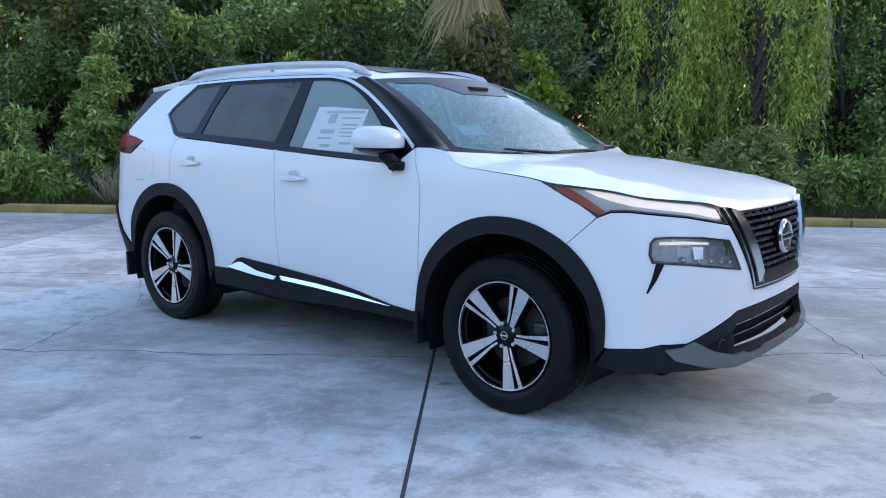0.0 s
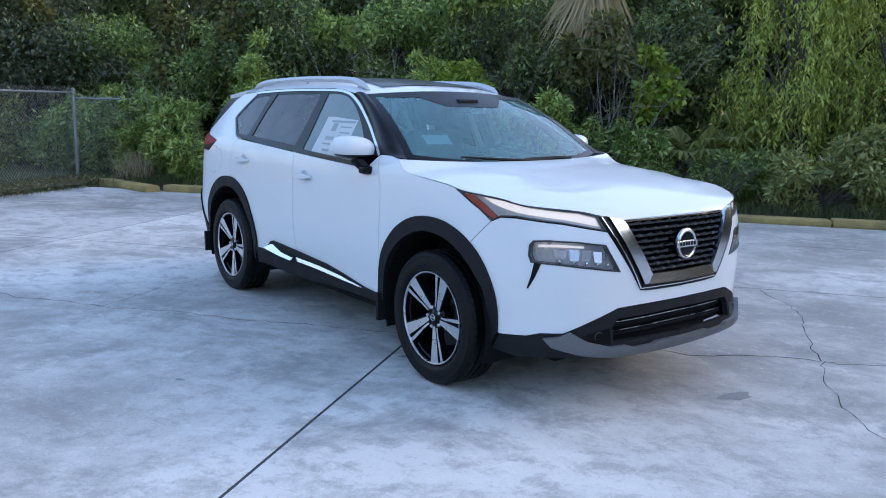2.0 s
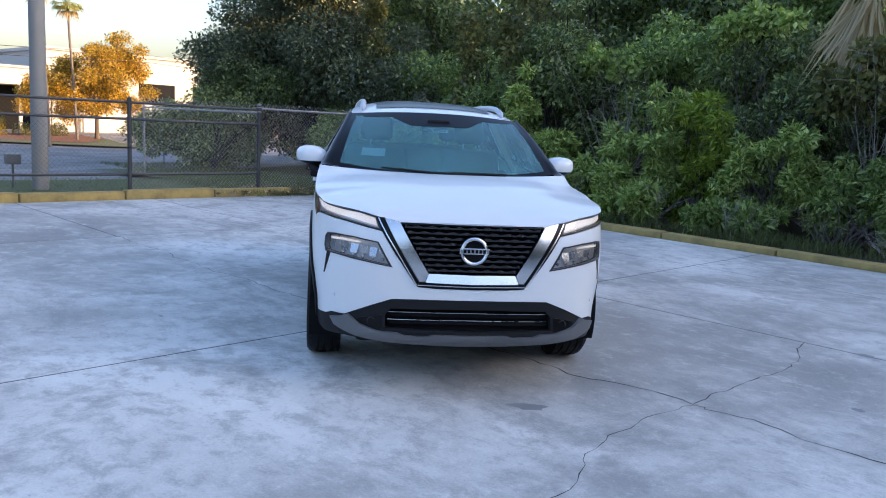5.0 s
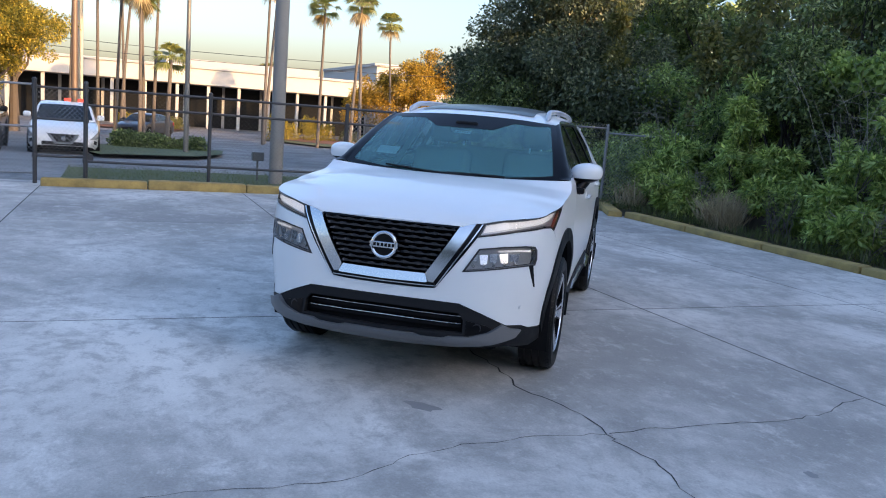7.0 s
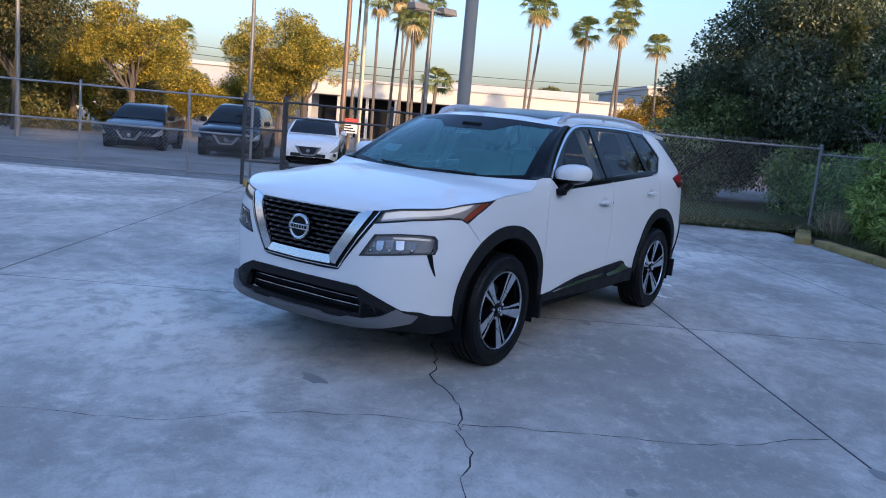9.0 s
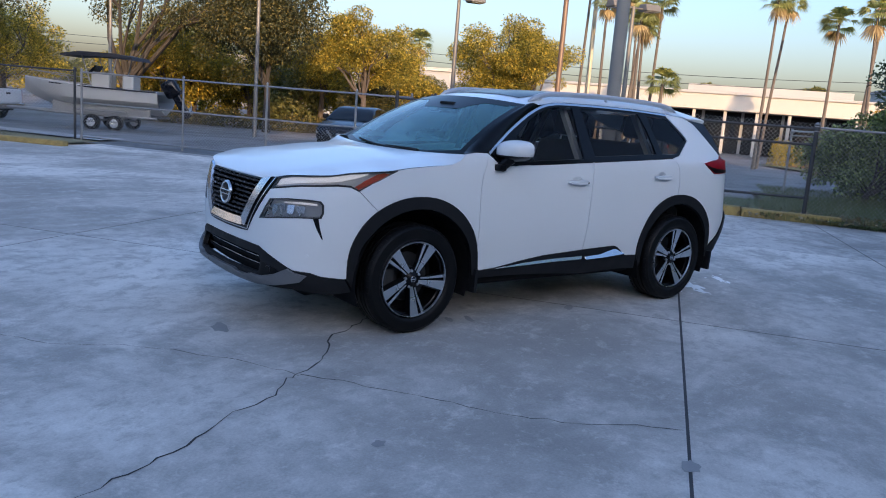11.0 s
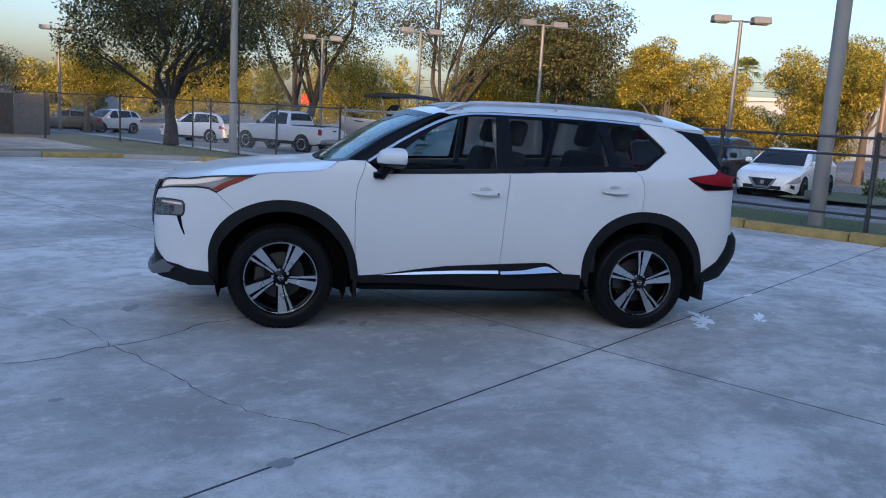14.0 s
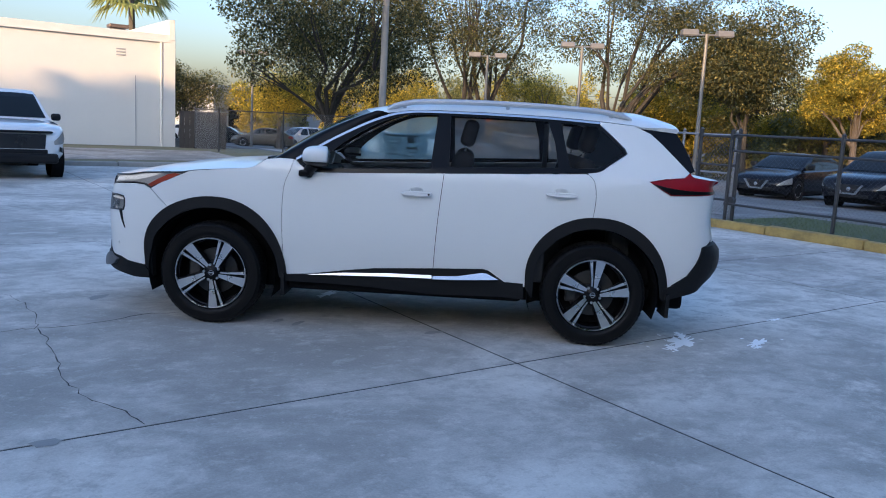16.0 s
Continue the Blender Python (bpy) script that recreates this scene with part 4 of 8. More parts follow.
def hanging_tree(x, y, reach, label, seed):
    """Strands of narrow leaves that hang in separate curtains from arching limbs."""
    r = np.random.default_rng(seed)
    t = empty("weeping_tree", pose(x, y, 0), label, "tree")
    bm = tube_bm([(0.3, 0.5, -0.05), (0.25, 0.4, 1.6), (0.1, 0.15, 3.0), (0, 0, 4.4)], [0.16, 0.13, 0.10, 0.07], 8)
    q, tops = [], []
    for k in range(17):
        a = r.uniform(0, math.tau)
        R = reach * r.uniform(0.35, 1.0)
        z = r.uniform(1.9, 5.2)
        top = np.array([math.cos(a) * R, math.sin(a) * R * 0.8, z])
        tube_bm([(0, 0, z * 0.7), tuple(top * [0.5, 0.5, 1] + [0, 0, 0.3]), tuple(top)], [0.045, 0.03, 0.012], 5, bm, cap=False)
        tops.append((top, r.uniform(0.8, 1.9), r.uniform(0.14, 0.30)))
    part("trunk", bm, BARK_GREY, t, smooth=True)
    for top, fall, wide in tops:
        for s in range(24):
            p0 = top + r.normal(size=3) * [wide, wide, 0.22]
            L = fall * r.uniform(0.45, 1.15)
            n = int(L * 32)
            f = r.random(n)
            sway = r.normal(size=2) * 0.16
            pos = p0 + np.stack([sway[0] * f ** 2 + r.normal(size=n) * 0.03, sway[1] * f ** 2 + r.normal(size=n) * 0.03, -L * f], 1)
            pos = pos[pos[:, 2] > 0.45]
            if len(pos):
                ax = unit(np.column_stack([r.normal(size=len(pos)) * 0.6, r.normal(size=len(pos)) * 0.6, -np.ones(len(pos))]))
                q.append(leaf_quads(pos, ax, 0.11 * (0.6 + 0.7 * r.random(len(pos))), 0.26, 0.1))
    put("crown", quads("crown", np.concatenate(q), LEAF_WEEP), t, label="hanging strands of narrow yellow-green leaves")


hanging_tree(3.5, 9.2, 1.2, "weeping tree with hanging yellow-green strands", 11)
hanging_tree(5.0, 9.0, 1.1, "weeping tree with hanging yellow-green strands", 12)
# a pale dead vine that hangs in the dark between the trees
vine = empty("hanging_vine", pose(6.15, 9.1, 0), "pale dry vine hanging among dark trees", "vine")
part("stem", tube_bm([(0.05, 0.1, 5.2), (0.02, 0.02, 4.0), (0.0, 0, 3.0), (-0.03, 0, 2.1), (-0.02, 0, 1.5)], [0.02, 0.025, 0.03, 0.02, 0.006], 6), TWIG, vine)
rv = np.random.default_rng(31)
vz = rv.uniform(1.55, 3.3, 420)
vp = np.column_stack([rv.normal(size=420) * 0.05 * (0.4 + 0.5 * (vz - 1.5)), rv.normal(size=420) * 0.04, vz])
put("dry_strands", quads("dry_strands", leaf_quads(vp, unit(np.column_stack([rv.normal(size=(420, 2)) * 0.25, -np.ones(420)])), 0.16 * (0.5 + rv.random(420)), 0.14), DRY_GRASS), vine)
# low growth that closes the thicket underneath
for i in range(12):
    x, y = -12.5 + i * 2.25, 11.6 + 0.5 * math.sin(i * 1.9)
    cl = clumps_of(((x, y, 1.1), (1.4, 0.7, 1.1), 22, 0.42, 440 + i))
    tree("shrub", (x, y, 0), cl, 5000, 0.16, LEAF_DARK, BARK, 0.03, "dark undergrowth shrub beneath the trees", "shrub", "undergrowth in the thicket", limbs=7, fork=0.2, seed=440 + i, trunks=2)


def bare_shrub(x, y, h, seed, label, spread=0.8, mat=TWIG, count=26):
    """Leafless forking stems."""
    r = random.Random(seed)
    t = empty("bare_shrub", pose(x, y, 0), label, "shrub", "leafless shrubs at the kerb")
    bm = bmesh.new()
    for k in range(count):
        p = Vector((r.uniform(-0.2, 0.2), r.uniform(-0.15, 0.15), -0.03))
        d = Vector((r.uniform(-1, 1) * spread, r.uniform(-1, 0.6) * spread * 0.7, 1)).normalized()
        L = h * r.uniform(0.5, 1.0)
        pts = [p]
        for q in range(4):
            pts.append(pts[-1] + d * L / 4)
            d = (d + Vector((r.uniform(-1, 1), r.uniform(-1, 1), r.uniform(-0.5, 0.4))) * 0.28).normalized()
        tube_bm(pts, [0.009, 0.008, 0.006, 0.004, 0.002], 4, bm, cap=False)
        for q in range(3):
            a = pts[2].lerp(pts[4], r.random())
            e = a + Vector((r.uniform(-1, 1), r.uniform(-1, 1), r.uniform(-0.2, 0.8))) * L * 0.22
            tube_bm([a, a.lerp(e, 0.5) + Vector((0, 0, 0.02)), e], [0.004, 0.003, 0.0015], 3, bm, cap=False)
    part("twig_tangle", bm, mat, t)


for i, (x, y, h, w) in enumerate([(-3.9, 7.2, 0.9, 0.7), (-2.4, 7.3, 1.0, 0.8), (-0.6, 7.15, 0.8, 0.9), (0.7, 7.3, 0.9, 1.1), (1.6, 7.2, 0.7, 1.2), (-6.3, 7.5, 1.3, 0.6), (2.4, 7.5, 1.1, 0.9), (-8.0, 8.3, 2.6, 0.7), (-4.0, 8.9, 3.4, 0.6), (-1.3, 8.7, 3.2, 0.6), (0.6, 9.0, 3.6, 0.5), (8.6, 8.6, 3.0, 0.6)]):
    bare_shrub(x, y, h, 800 + i, "pale bare twigs among green shrubs", w, TWIG if i % 3 else BARK_GREY)
# climbers and fresh growth, lighter than the leaves behind them
for i, (x, y, z, rx, rz, leaf) in enumerate([(-4.6, 9.1, 2.9, 0.9, 0.3, LEAF_LIGHT), (-2.0, 9.3, 3.5, 0.9, 0.25, LEAF_LIGHT), (1.3, 8.7, 1.7, 0.35, 0.9, LEAF_LIME), (-8.3, 8.9, 3.0, 0.3, 1.3, LEAF_OLIVE), (-6.4, 8.6, 3.3, 0.6, 1.0, LEAF_OLIVE), (0.3, 8.5, 2.4, 0.5, 0.7, LEAF_OLIVE), (-11.2, 8.4, 3.4, 0.35, 1.4, LEAF_OLIVE)]):
    cl = clumps_of(((x, y, z), (rx, 0.25, rz), 16, 0.17, 470 + i))
    tree("climber", (x, y + 0.1, 0), cl, 1500, 0.12, leaf, BARK, 0.02, "fresh yellow-green climber on the thicket" if leaf is not LEAF_OLIVE else "olive-brown climber on the thicket", "climber", limbs=6, fork=0.6, seed=470 + i, width=0.6)
# palm with a dead skirt, palmettos, dry grass
fan_palm(0.05, 11.0, 5.2, 1.6, 500, "palm with a hanging skirt of dry fronds", 0.19, BARK, PALM_GREEN, 26, 0, 9, group="")
bundle = empty("palm_fronds", pose(0.14, 9.15, -0.25), "dry tan palm fronds hanging in a bundle", "palm fronds")
r5 = np.random.default_rng(55)
for k in range(46):
    a = r5.uniform(0, math.tau)
    top = np.array([0.2 * math.cos(a), 0.2 * math.sin(a), r5.uniform(3.6, 4.4)])
    tip = top + np.array([math.cos(a) * r5.uniform(0.2, 0.6), math.sin(a) * 0.4 - 0.1, -r5.uniform(0.8, 1.5)])
    q = []
    for b in range(6):
        w = r5.normal(size=3) * 0.035
        half = top * 0.45 + tip * 0.55 + w * 2
        sx = np.array([0.016, 0, 0])
        q.append([top, half + sx, tip + w * 5, half - sx])
    put("frond", quads("frond", np.array(q), DEAD_FROND), bundle)
for i, (x, y, z, rr) in enumerate([(2.0, 8.9, 0.55, 1.0), (2.7, 9.3, 0.8, 1.0), (1.2, 9.1, 0.5, 0.9), (3.2, 9.6, 0.9, 0.9)]):
    fan_palm(x, y, z, rr, 520 + i, "palmetto with green and dry fan leaves", 0.07, BARK, PALM_GREEN, 16, 5, 11, group="palmettos under the trees")


def blades(name, x, y, rx, ry, count, high, mat, label, category, z=0.0, spread=0.35):
    r = np.random.default_rng(int(abs(x * 13 + y * 7)) + count)
    pos = np.column_stack([x + rx * r.uniform(-1, 1, count), y + ry * r.uniform(-1, 1, count), np.full(count, z)])
    ax = unit(np.column_stack([r.normal(size=(count, 2)) * spread, np.ones(count)]))
    q = leaf_quads(pos, ax, high * (0.5 + 0.8 * r.random(count)), 0.05 if high < 0.4 else 0.018, 0.3)
    return put(name, quads(name, q, mat), label=label, category=category, kind="stuff")


blades("dry_grass", -4.95, 6.95, 0.32, 0.2, 900, 0.62, DRY_GRASS, "clump of dry tan grass stalks", "grass")
blades("dry_grass", -7.7, 7.0, 0.3, 0.2, 260, 0.6, DRY_GRASS, "clump of dry tan grass stalks", "grass")
blades("grass_tufts", 3.0, 7.0, 4.5, 0.35, 2600, 0.22, GRASS, "low green weeds along the kerb", "grass")
blades("grass_tufts", -3.5, 6.9, 4.3, 0.35, 2600, 0.2, GRASS, "low green weeds along the kerb", "grass")
blades("grass", -9.9, 1.2, 1.5, 4.8, 16000, 0.06, GRASS, "short mown grass on the strip", "grass", 0.06)
blades("grass", -13.4, 4.9, 2.2, 1.5, 9000, 0.10, GRASS, "rough grass behind the fence", "grass", 0.055)
blades("grass", -9.2, 5.5, 1.9, 2.6, 9000, 0.10, GRASS, "longer grass under the trees", "grass", 0.06)
blades("grass_tufts", -8.3, -17.0, 1.2, 4.0, 3000, 0.07, GRASS, "thin dry verge grass", "grass", 0.05)
rl = np.random.default_rng(9)
n = 900
pos = np.column_stack([-8.55 + 0.35 * rl.normal(size=n), rl.uniform(2.5, 7.0, n), np.full(n, 0.085)])
put("leaf_litter", quads("leaf_litter", leaf_quads(pos, unit(np.column_stack([rl.normal(size=(n, 2)), rl.normal(size=n) * 0.25])), 0.07 * (0.5 + rl.random(n)), 0.6), LITTER), label="dry fallen leaves on the pavement edge", category="leaves", kind="stuff")

# ---- trees beyond the fence ----
def far_tree(base, rows, leaves, size, leaf, bark, tr, label, seed, **kw):
    base = (base[0], base[1], ground_z(base[0], base[1]))
    return tree("tree", base, clumps_of(*rows), leaves, size, leaf, bark, tr, label, seed=seed, **kw)


far_tree((-10.3, -22.3), [((-10.4, -22.4, 4.7), (4.9, 4.4, 2.3), 130, 0.70, 601)], 46000, 0.115, LEAF_OAK_SHADED, BARK, 0.22, "spreading live oak with several dark limbs", 21, limbs=9, fork=0.30, lean=0.3, trunks=1)
far_tree((-19.6, -26.4), [((-19.6, -26.0, 6.0), (5.2, 4.8, 2.9), 100, 0.72, 602)], 33000, 0.112, LEAF_OAK_SHADED, BARK, 0.24, "spreading live oak over parked cars", 22, limbs=6, fork=0.3, lean=0.5, trunks=2)
far_tree((-25.0, -22.0), [((-25.6, -20.4, 5.9), (4.6, 5.2, 3.0), 96, 0.74, 603)], 32000, 0.115, LEAF_OAK_SHADED, BARK, 0.26, "spreading live oak with pale forked trunk", 23, limbs=5, fork=0.26, lean=0.8, trunks=2)
far_tree((-25.2, -15.6), [((-25.0, -15.0, 4.2), (1.9, 2.4, 2.2), 34, 0.78, 604), ((-25.6, -17.6, 3.6), (2.4, 2.4, 2.2), 26, 0.7, 606)], 36000, 0.125, LEAF_OAK_SHADED, BARK, 0.15, "dark leafy tree beside golden ones", 24, limbs=9, fork=0.45)
far_tree((-26.4, -11.8), [((-26.4, -11.9, 3.1), (1.6, 2.0, 1.6), 42, 0.44, 605)], 22000, 0.10, LEAF_SUN_GOLD, BARK_GREY, 0.14, "thin sunlit golden tree beside a dark one", 29, limbs=10)
far_tree((-31.0, -6.9), [((-31.0, -6.9, 2.9), (2.4, 2.6, 2.0), 62, 0.52, 606)], 36000, 0.105, LEAF_SUN_GOLD, BARK_GREY, 0.22, "round sunlit golden-green oak", 25, limbs=9)
far_tree((-34.5, -6.4), [((-34.5, -7.0, 3.2), (2.2, 2.8, 2.0), 44, 0.58, 607)], 28000, 0.105, LEAF_SUN_GOLD, BARK_GREY, 0.2, "sunlit golden tree by the road", 26, limbs=8)
for i, (x, y, h, r, leaf) in enumerate([(-33.5, -17.0, 4.4, 2.2, LEAF_SUN_GOLD), (-36.5, -14.0, 4.0, 2.0, LEAF_SUN_GOLD), (-30.0, -24.0, 4.6, 2.4, LEAF_SUN_GOLD), (-27.0, -31.0, 3.6, 2.4, LEAF_SUN_GOLD), (-21.0, -36.0, 3.4, 2.4, LEAF_SUN_GOLD), (-16.0, -41.0, 3.8, 2.2, LEAF_SUN_GOLD), (-11.0, -44.0, 4.6, 2.4, LEAF_OAK_SHADED), (-8.0, -41.0, 4.6, 1.8, LEAF_OAK_SHADED), (-38.0, -27.0, 4.0, 2.8, LEAF_SUN_GOLD), (-33.0, -11.5, 1.9, 1.7, LEAF_SUN_GOLD), (-36.0, -18.6, 2.6, 2.2, LEAF_SUN_GOLD), (-34.0, -21.4, 2.4, 2.0, LEAF_SUN_GOLD), (-38.5, -9.5, 2.2, 2.0, LEAF_SUN_GOLD), (-29.5, -13.0, 1.5, 1.3, LEAF_OAK_SHADED)]):
    far_tree((x, y), [((x, y, h * 0.58), (r, r, h * 0.42), 22, r * 0.42, 620 + i)], 20000, 0.115, leaf, BARK_GREY, 0.16, "sunlit golden tree behind the car lot" if leaf is LEAF_SUN_GOLD else "dark green tree behind the car lot", 30 + i, group="trees behind the car lot", limbs=9)


def hedge(x0, y0, x1, y1, h, w, n, leaf, label):
    t = empty("hedge", pose((x0 + x1) / 2, (y0 + y1) / 2, ground_z(x0, y0)), label, "hedge")
    r = np.random.default_rng(int(n + abs(x0 * 10)))
    f = r.random(n)
    L = math.hypot(x1 - x0, y1 - y0)
    lump = 1 + 0.18 * np.sin(f * L * 2.1) + 0.1 * np.sin(f * L * 5.3)
    a = r.uniform(0, math.pi, n)
    pos = np.column_stack([(f - 0.5) * (x1 - x0) + np.cos(a) * w * 0.5 * lump, (f - 0.5) * (y1 - y0) + np.cos(a * 1.0) * 0.1, np.sin(a) * h * lump * (0.55 + 0.45 * r.random(n))])
    put("leaves", quads("leaves", leaf_quads(pos, unit(r.normal(size=(n, 3)) + [0.4, 0, 0.5]), 0.11 * (0.6 + 0.8 * r.random(n)), 0.5), leaf), t)
    bm = bmesh.new()
    for k in range(int(L / 0.5)):
        g = (k + 0.5) / int(L / 0.5) - 0.5
        tube_bm([(g * (x1 - x0), g * (y1 - y0), -0.05), (g * (x1 - x0) + 0.05, g * (y1 - y0), h * 0.7)], [0.03, 0.01], 5, bm)
    part("stems", bm, BARK, t)


hedge(-21.3, -18.5, -22.0, -10.6, 0.6, 0.8, 7000, LEAF_OAK_SHADED, "ragged green hedge behind parked cars")
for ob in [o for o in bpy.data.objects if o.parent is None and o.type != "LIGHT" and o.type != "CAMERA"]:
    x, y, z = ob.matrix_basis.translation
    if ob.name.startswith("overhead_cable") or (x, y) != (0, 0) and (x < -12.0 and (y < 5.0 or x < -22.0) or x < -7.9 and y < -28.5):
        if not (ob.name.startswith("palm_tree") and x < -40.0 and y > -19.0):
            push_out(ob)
# arcade and hall scaled out along camera rays, so they look unchanged
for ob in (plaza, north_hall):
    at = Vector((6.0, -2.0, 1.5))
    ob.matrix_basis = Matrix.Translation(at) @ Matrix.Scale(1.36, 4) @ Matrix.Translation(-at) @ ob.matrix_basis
# planted islands, lawns and trees on the falling land, placed by camera rays, not pushed out


def lawn(name, outline, lift, mat, label, category):
    put(name, mesh_of(name, [(x, y, ground_z(x, y) + lift) for x, y in outline], [tuple(range(len(outline)))], mat), label=label, category=category, kind="structure")


lawn("traffic_island", [(-25.6, -4.0), (-21.0, -3.9), (-17.2, -3.2), (-18.6, -0.6), (-21.5, 0.5), (-25.4, 1.0)], 0.09, GRASS_SOIL, "grass traffic island with a hedge", "grass")
lawn("far_lawn", [(-52.6, 6.4), (-46.0, 9.6), (-39.2, 13.0), (-38.0, 15.2), (-48.0, 17.6), (-58.0, 20.0), (-60.0, 14.0)], 0.07, GRASS_SOIL, "lawn edge of the planted bed", "grass")
lawn("mulch_bed", [(-53.6, 7.2), (-50.0, 10.8), (-46.0, 14.4), (-52.0, 18.2), (-61.0, 19.6), (-60.0, 12.0)], 0.10, MULCH, "red-brown mulch bed", "planting bed")
lawn("mulch_bed", [(-56.8, -3.6), (-57.4, 1.2), (-61.5, 2.6), (-64.0, -1.0), (-61.0, -4.6)], 0.08, MULCH, "red-brown mulch bed round palms", "planting bed")
hedge(-24.5, -2.9, -24.2, 0.2, 0.55, 0.7, 6500, LEAF_DARK, "clipped dark green hedge on a traffic island")
hedge(-53.2, 7.4, -54.6, 9.6, 1.6, 1.8, 4200, LEAF_SUN_GOLD, "yellow-green shrubs along a planted bed")
hedge(-55.0, 10.2, -57.0, 13.0, 1.6, 1.8, 4600, LEAF_SUN_GOLD, "yellow-green shrubs along a planted bed")
hedge(-56.0, 13.6, -58.0, 17.6, 0.85, 1.4, 4000, LEAF_OLIVE, "olive shrubs at the end of a planted bed")
hedge(-59.4, -2.6, -60.2, 0.0, 1.0, 2.0, 4000, LEAF_SUN_GOLD, "yellow-green shrubs round palm trunks")
hedge(-60.8, 0.6, -61.4, 2.0, 0.9, 1.8, 2600, LEAF_OLIVE, "olive shrubs round palm trunks")
for i, (x, y, h) in enumerate([(-53.0, -17.6, 1.9), (-54.5, -14.2, 1.5)]):
    far_tree((x, y), [((x, y, h * 0.7), (1.8, 2.4, h), 26, 0.6, 670 + i)], 12000, 0.17, LEAF_SUN_GOLD if i else LEAF_OLIVE, BARK_GREY, 0.12, "low sunlit shrubby tree beyond the car lot", 670 + i, group="trees beyond the car lot", limbs=9)
far_tree((-53.0, 18.0), [((-53.0, 18.0, 3.0), (3.2, 4.2, 2.6), 64, 0.66, 608), ((-52.6, 19.6, 4.9), (2.0, 2.0, 1.7), 22, 0.55, 609), ((-53.4, 14.6, 2.0), (1.8, 1.8, 1.4), 18, 0.55, 610)], 40000, 0.17, LEAF_SUN_AMBER, BARK_GREY, 0.16, "broad thin golden-orange tree by the arcade", 27, limbs=16, shell=0.75)
for i, (x, y, z) in enumerate([(-108.0, 3.6, 6.2), (-112.0, 17.0, 6.9)]):
    far_tree((x, y), [((x, y, z), (1.5, 1.5, 0.4), 12, 0.5, 640 + i)], 2400, 0.3, LEAF_OLIVE, BARK_GREY, 0.2, "far flat-topped pine over the arcade roof", 90 + i, group="far pines", limbs=7, fork=0.8)
# this row stands on an arc about the camera to cover the horizon
for i in range(16):
    a, d = radians(24.0 + 2.9 * i), (57.0 if i < 6 else 98.0) + 4.0 * math.sin(i * 2.4)
    x, y = 5.0 - d * math.cos(a), 3.0 - d * math.sin(a)
    h = (2.5 + 0.8 * math.sin(i * 1.9)) * (1.0 if i < 6 else 1.45)
    far_tree((x, y), [((x, y, h - 0.8), (2.7, 2.7, h), 26, 0.85, 660 + i)], 6500, 0.26, LEAF_SUN_GOLD if i % 4 != 2 else LEAF_OLIVE, BARK_GREY, 0.18, "sunlit golden tree at the back of the car lot" if i % 4 != 2 else "olive-green tree at the back of the car lot", 660 + i, group="trees at the back of the car lot", limbs=10)
back_hall = empty("building", pose(-46, -104, -1.2, 0, 0, 28), "far sunlit white building behind the back row", "building")
part("wall", box_bm(-30, -8, 0, 26, 8, 5.4), STUCCO_GREY, back_hall)
part("coping", box_bm(-30.2, -8.2, 5.4, 26.2, 8.2, 5.8), STUCCO_FAR, back_hall)
for i in range(9):
    part("window", box_bm(-27 + i * 6, 7.98, 1.0, -24.4 + i * 6, 8.05, 3.4), DARK_VOID, back_hall)
# unseen eastern growth: tall trees placed to shade the lot, undergrowth to block low glow
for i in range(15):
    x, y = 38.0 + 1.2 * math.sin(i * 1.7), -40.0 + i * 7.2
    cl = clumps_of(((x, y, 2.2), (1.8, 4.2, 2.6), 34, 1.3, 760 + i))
    tree("shrub", (x, y, 0), cl, 6500, 0.6, LEAF_EAST, BARK, 0.08, "unseen dark undergrowth added to block eastern glow", "shrub", "undergrowth east of the lot", limbs=7, fork=0.3, seed=760 + i, width=0.8)
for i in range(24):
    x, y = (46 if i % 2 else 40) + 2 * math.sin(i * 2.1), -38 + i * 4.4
    # trees 6 to 9 kept low to let sun reach the hall's wall
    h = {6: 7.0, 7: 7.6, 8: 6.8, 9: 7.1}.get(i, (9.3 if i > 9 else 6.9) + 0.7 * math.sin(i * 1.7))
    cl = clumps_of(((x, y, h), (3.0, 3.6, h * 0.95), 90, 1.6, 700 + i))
    tree("tree", (x, y, 0), cl, 30000 if i > 9 else 17000, 0.8, LEAF_EAST, BARK, 0.3, "unseen tall broadleaf tree placed to shade the lot", group="trees east of the lot", limbs=6, seed=80 + i, width=0.8)

# ---- the car: materials ----
def paint(name, base, metal=0.0, rough=0.32, coat=1.0, flake=0.02):
    m, nt, b = nodes(name)
    fine = tex(nt, scale=900, detail=1)
    big = tex(nt, scale=2.5, detail=4)
    c = mixc(nt, flake, base, fine, "OVERLAY")
    c = mixc(nt, ramp(nt, big, [(0.45, (0.0,)), (0.8, (0.10,))]), c, [v * 0.82 for v in base])
    nt.links.new(c, b.inputs["Base Color"])
    b.inputs["Metallic"].default_value, b.inputs["Roughness"].default_value = metal, rough
    b.inputs["Coat Weight"].default_value, b.inputs["Coat Roughness"].default_value = coat, 0.035
    b.inputs["Specular IOR Level"].default_value = 0.14 if max(base) < 0.02 else 0.5
    return m


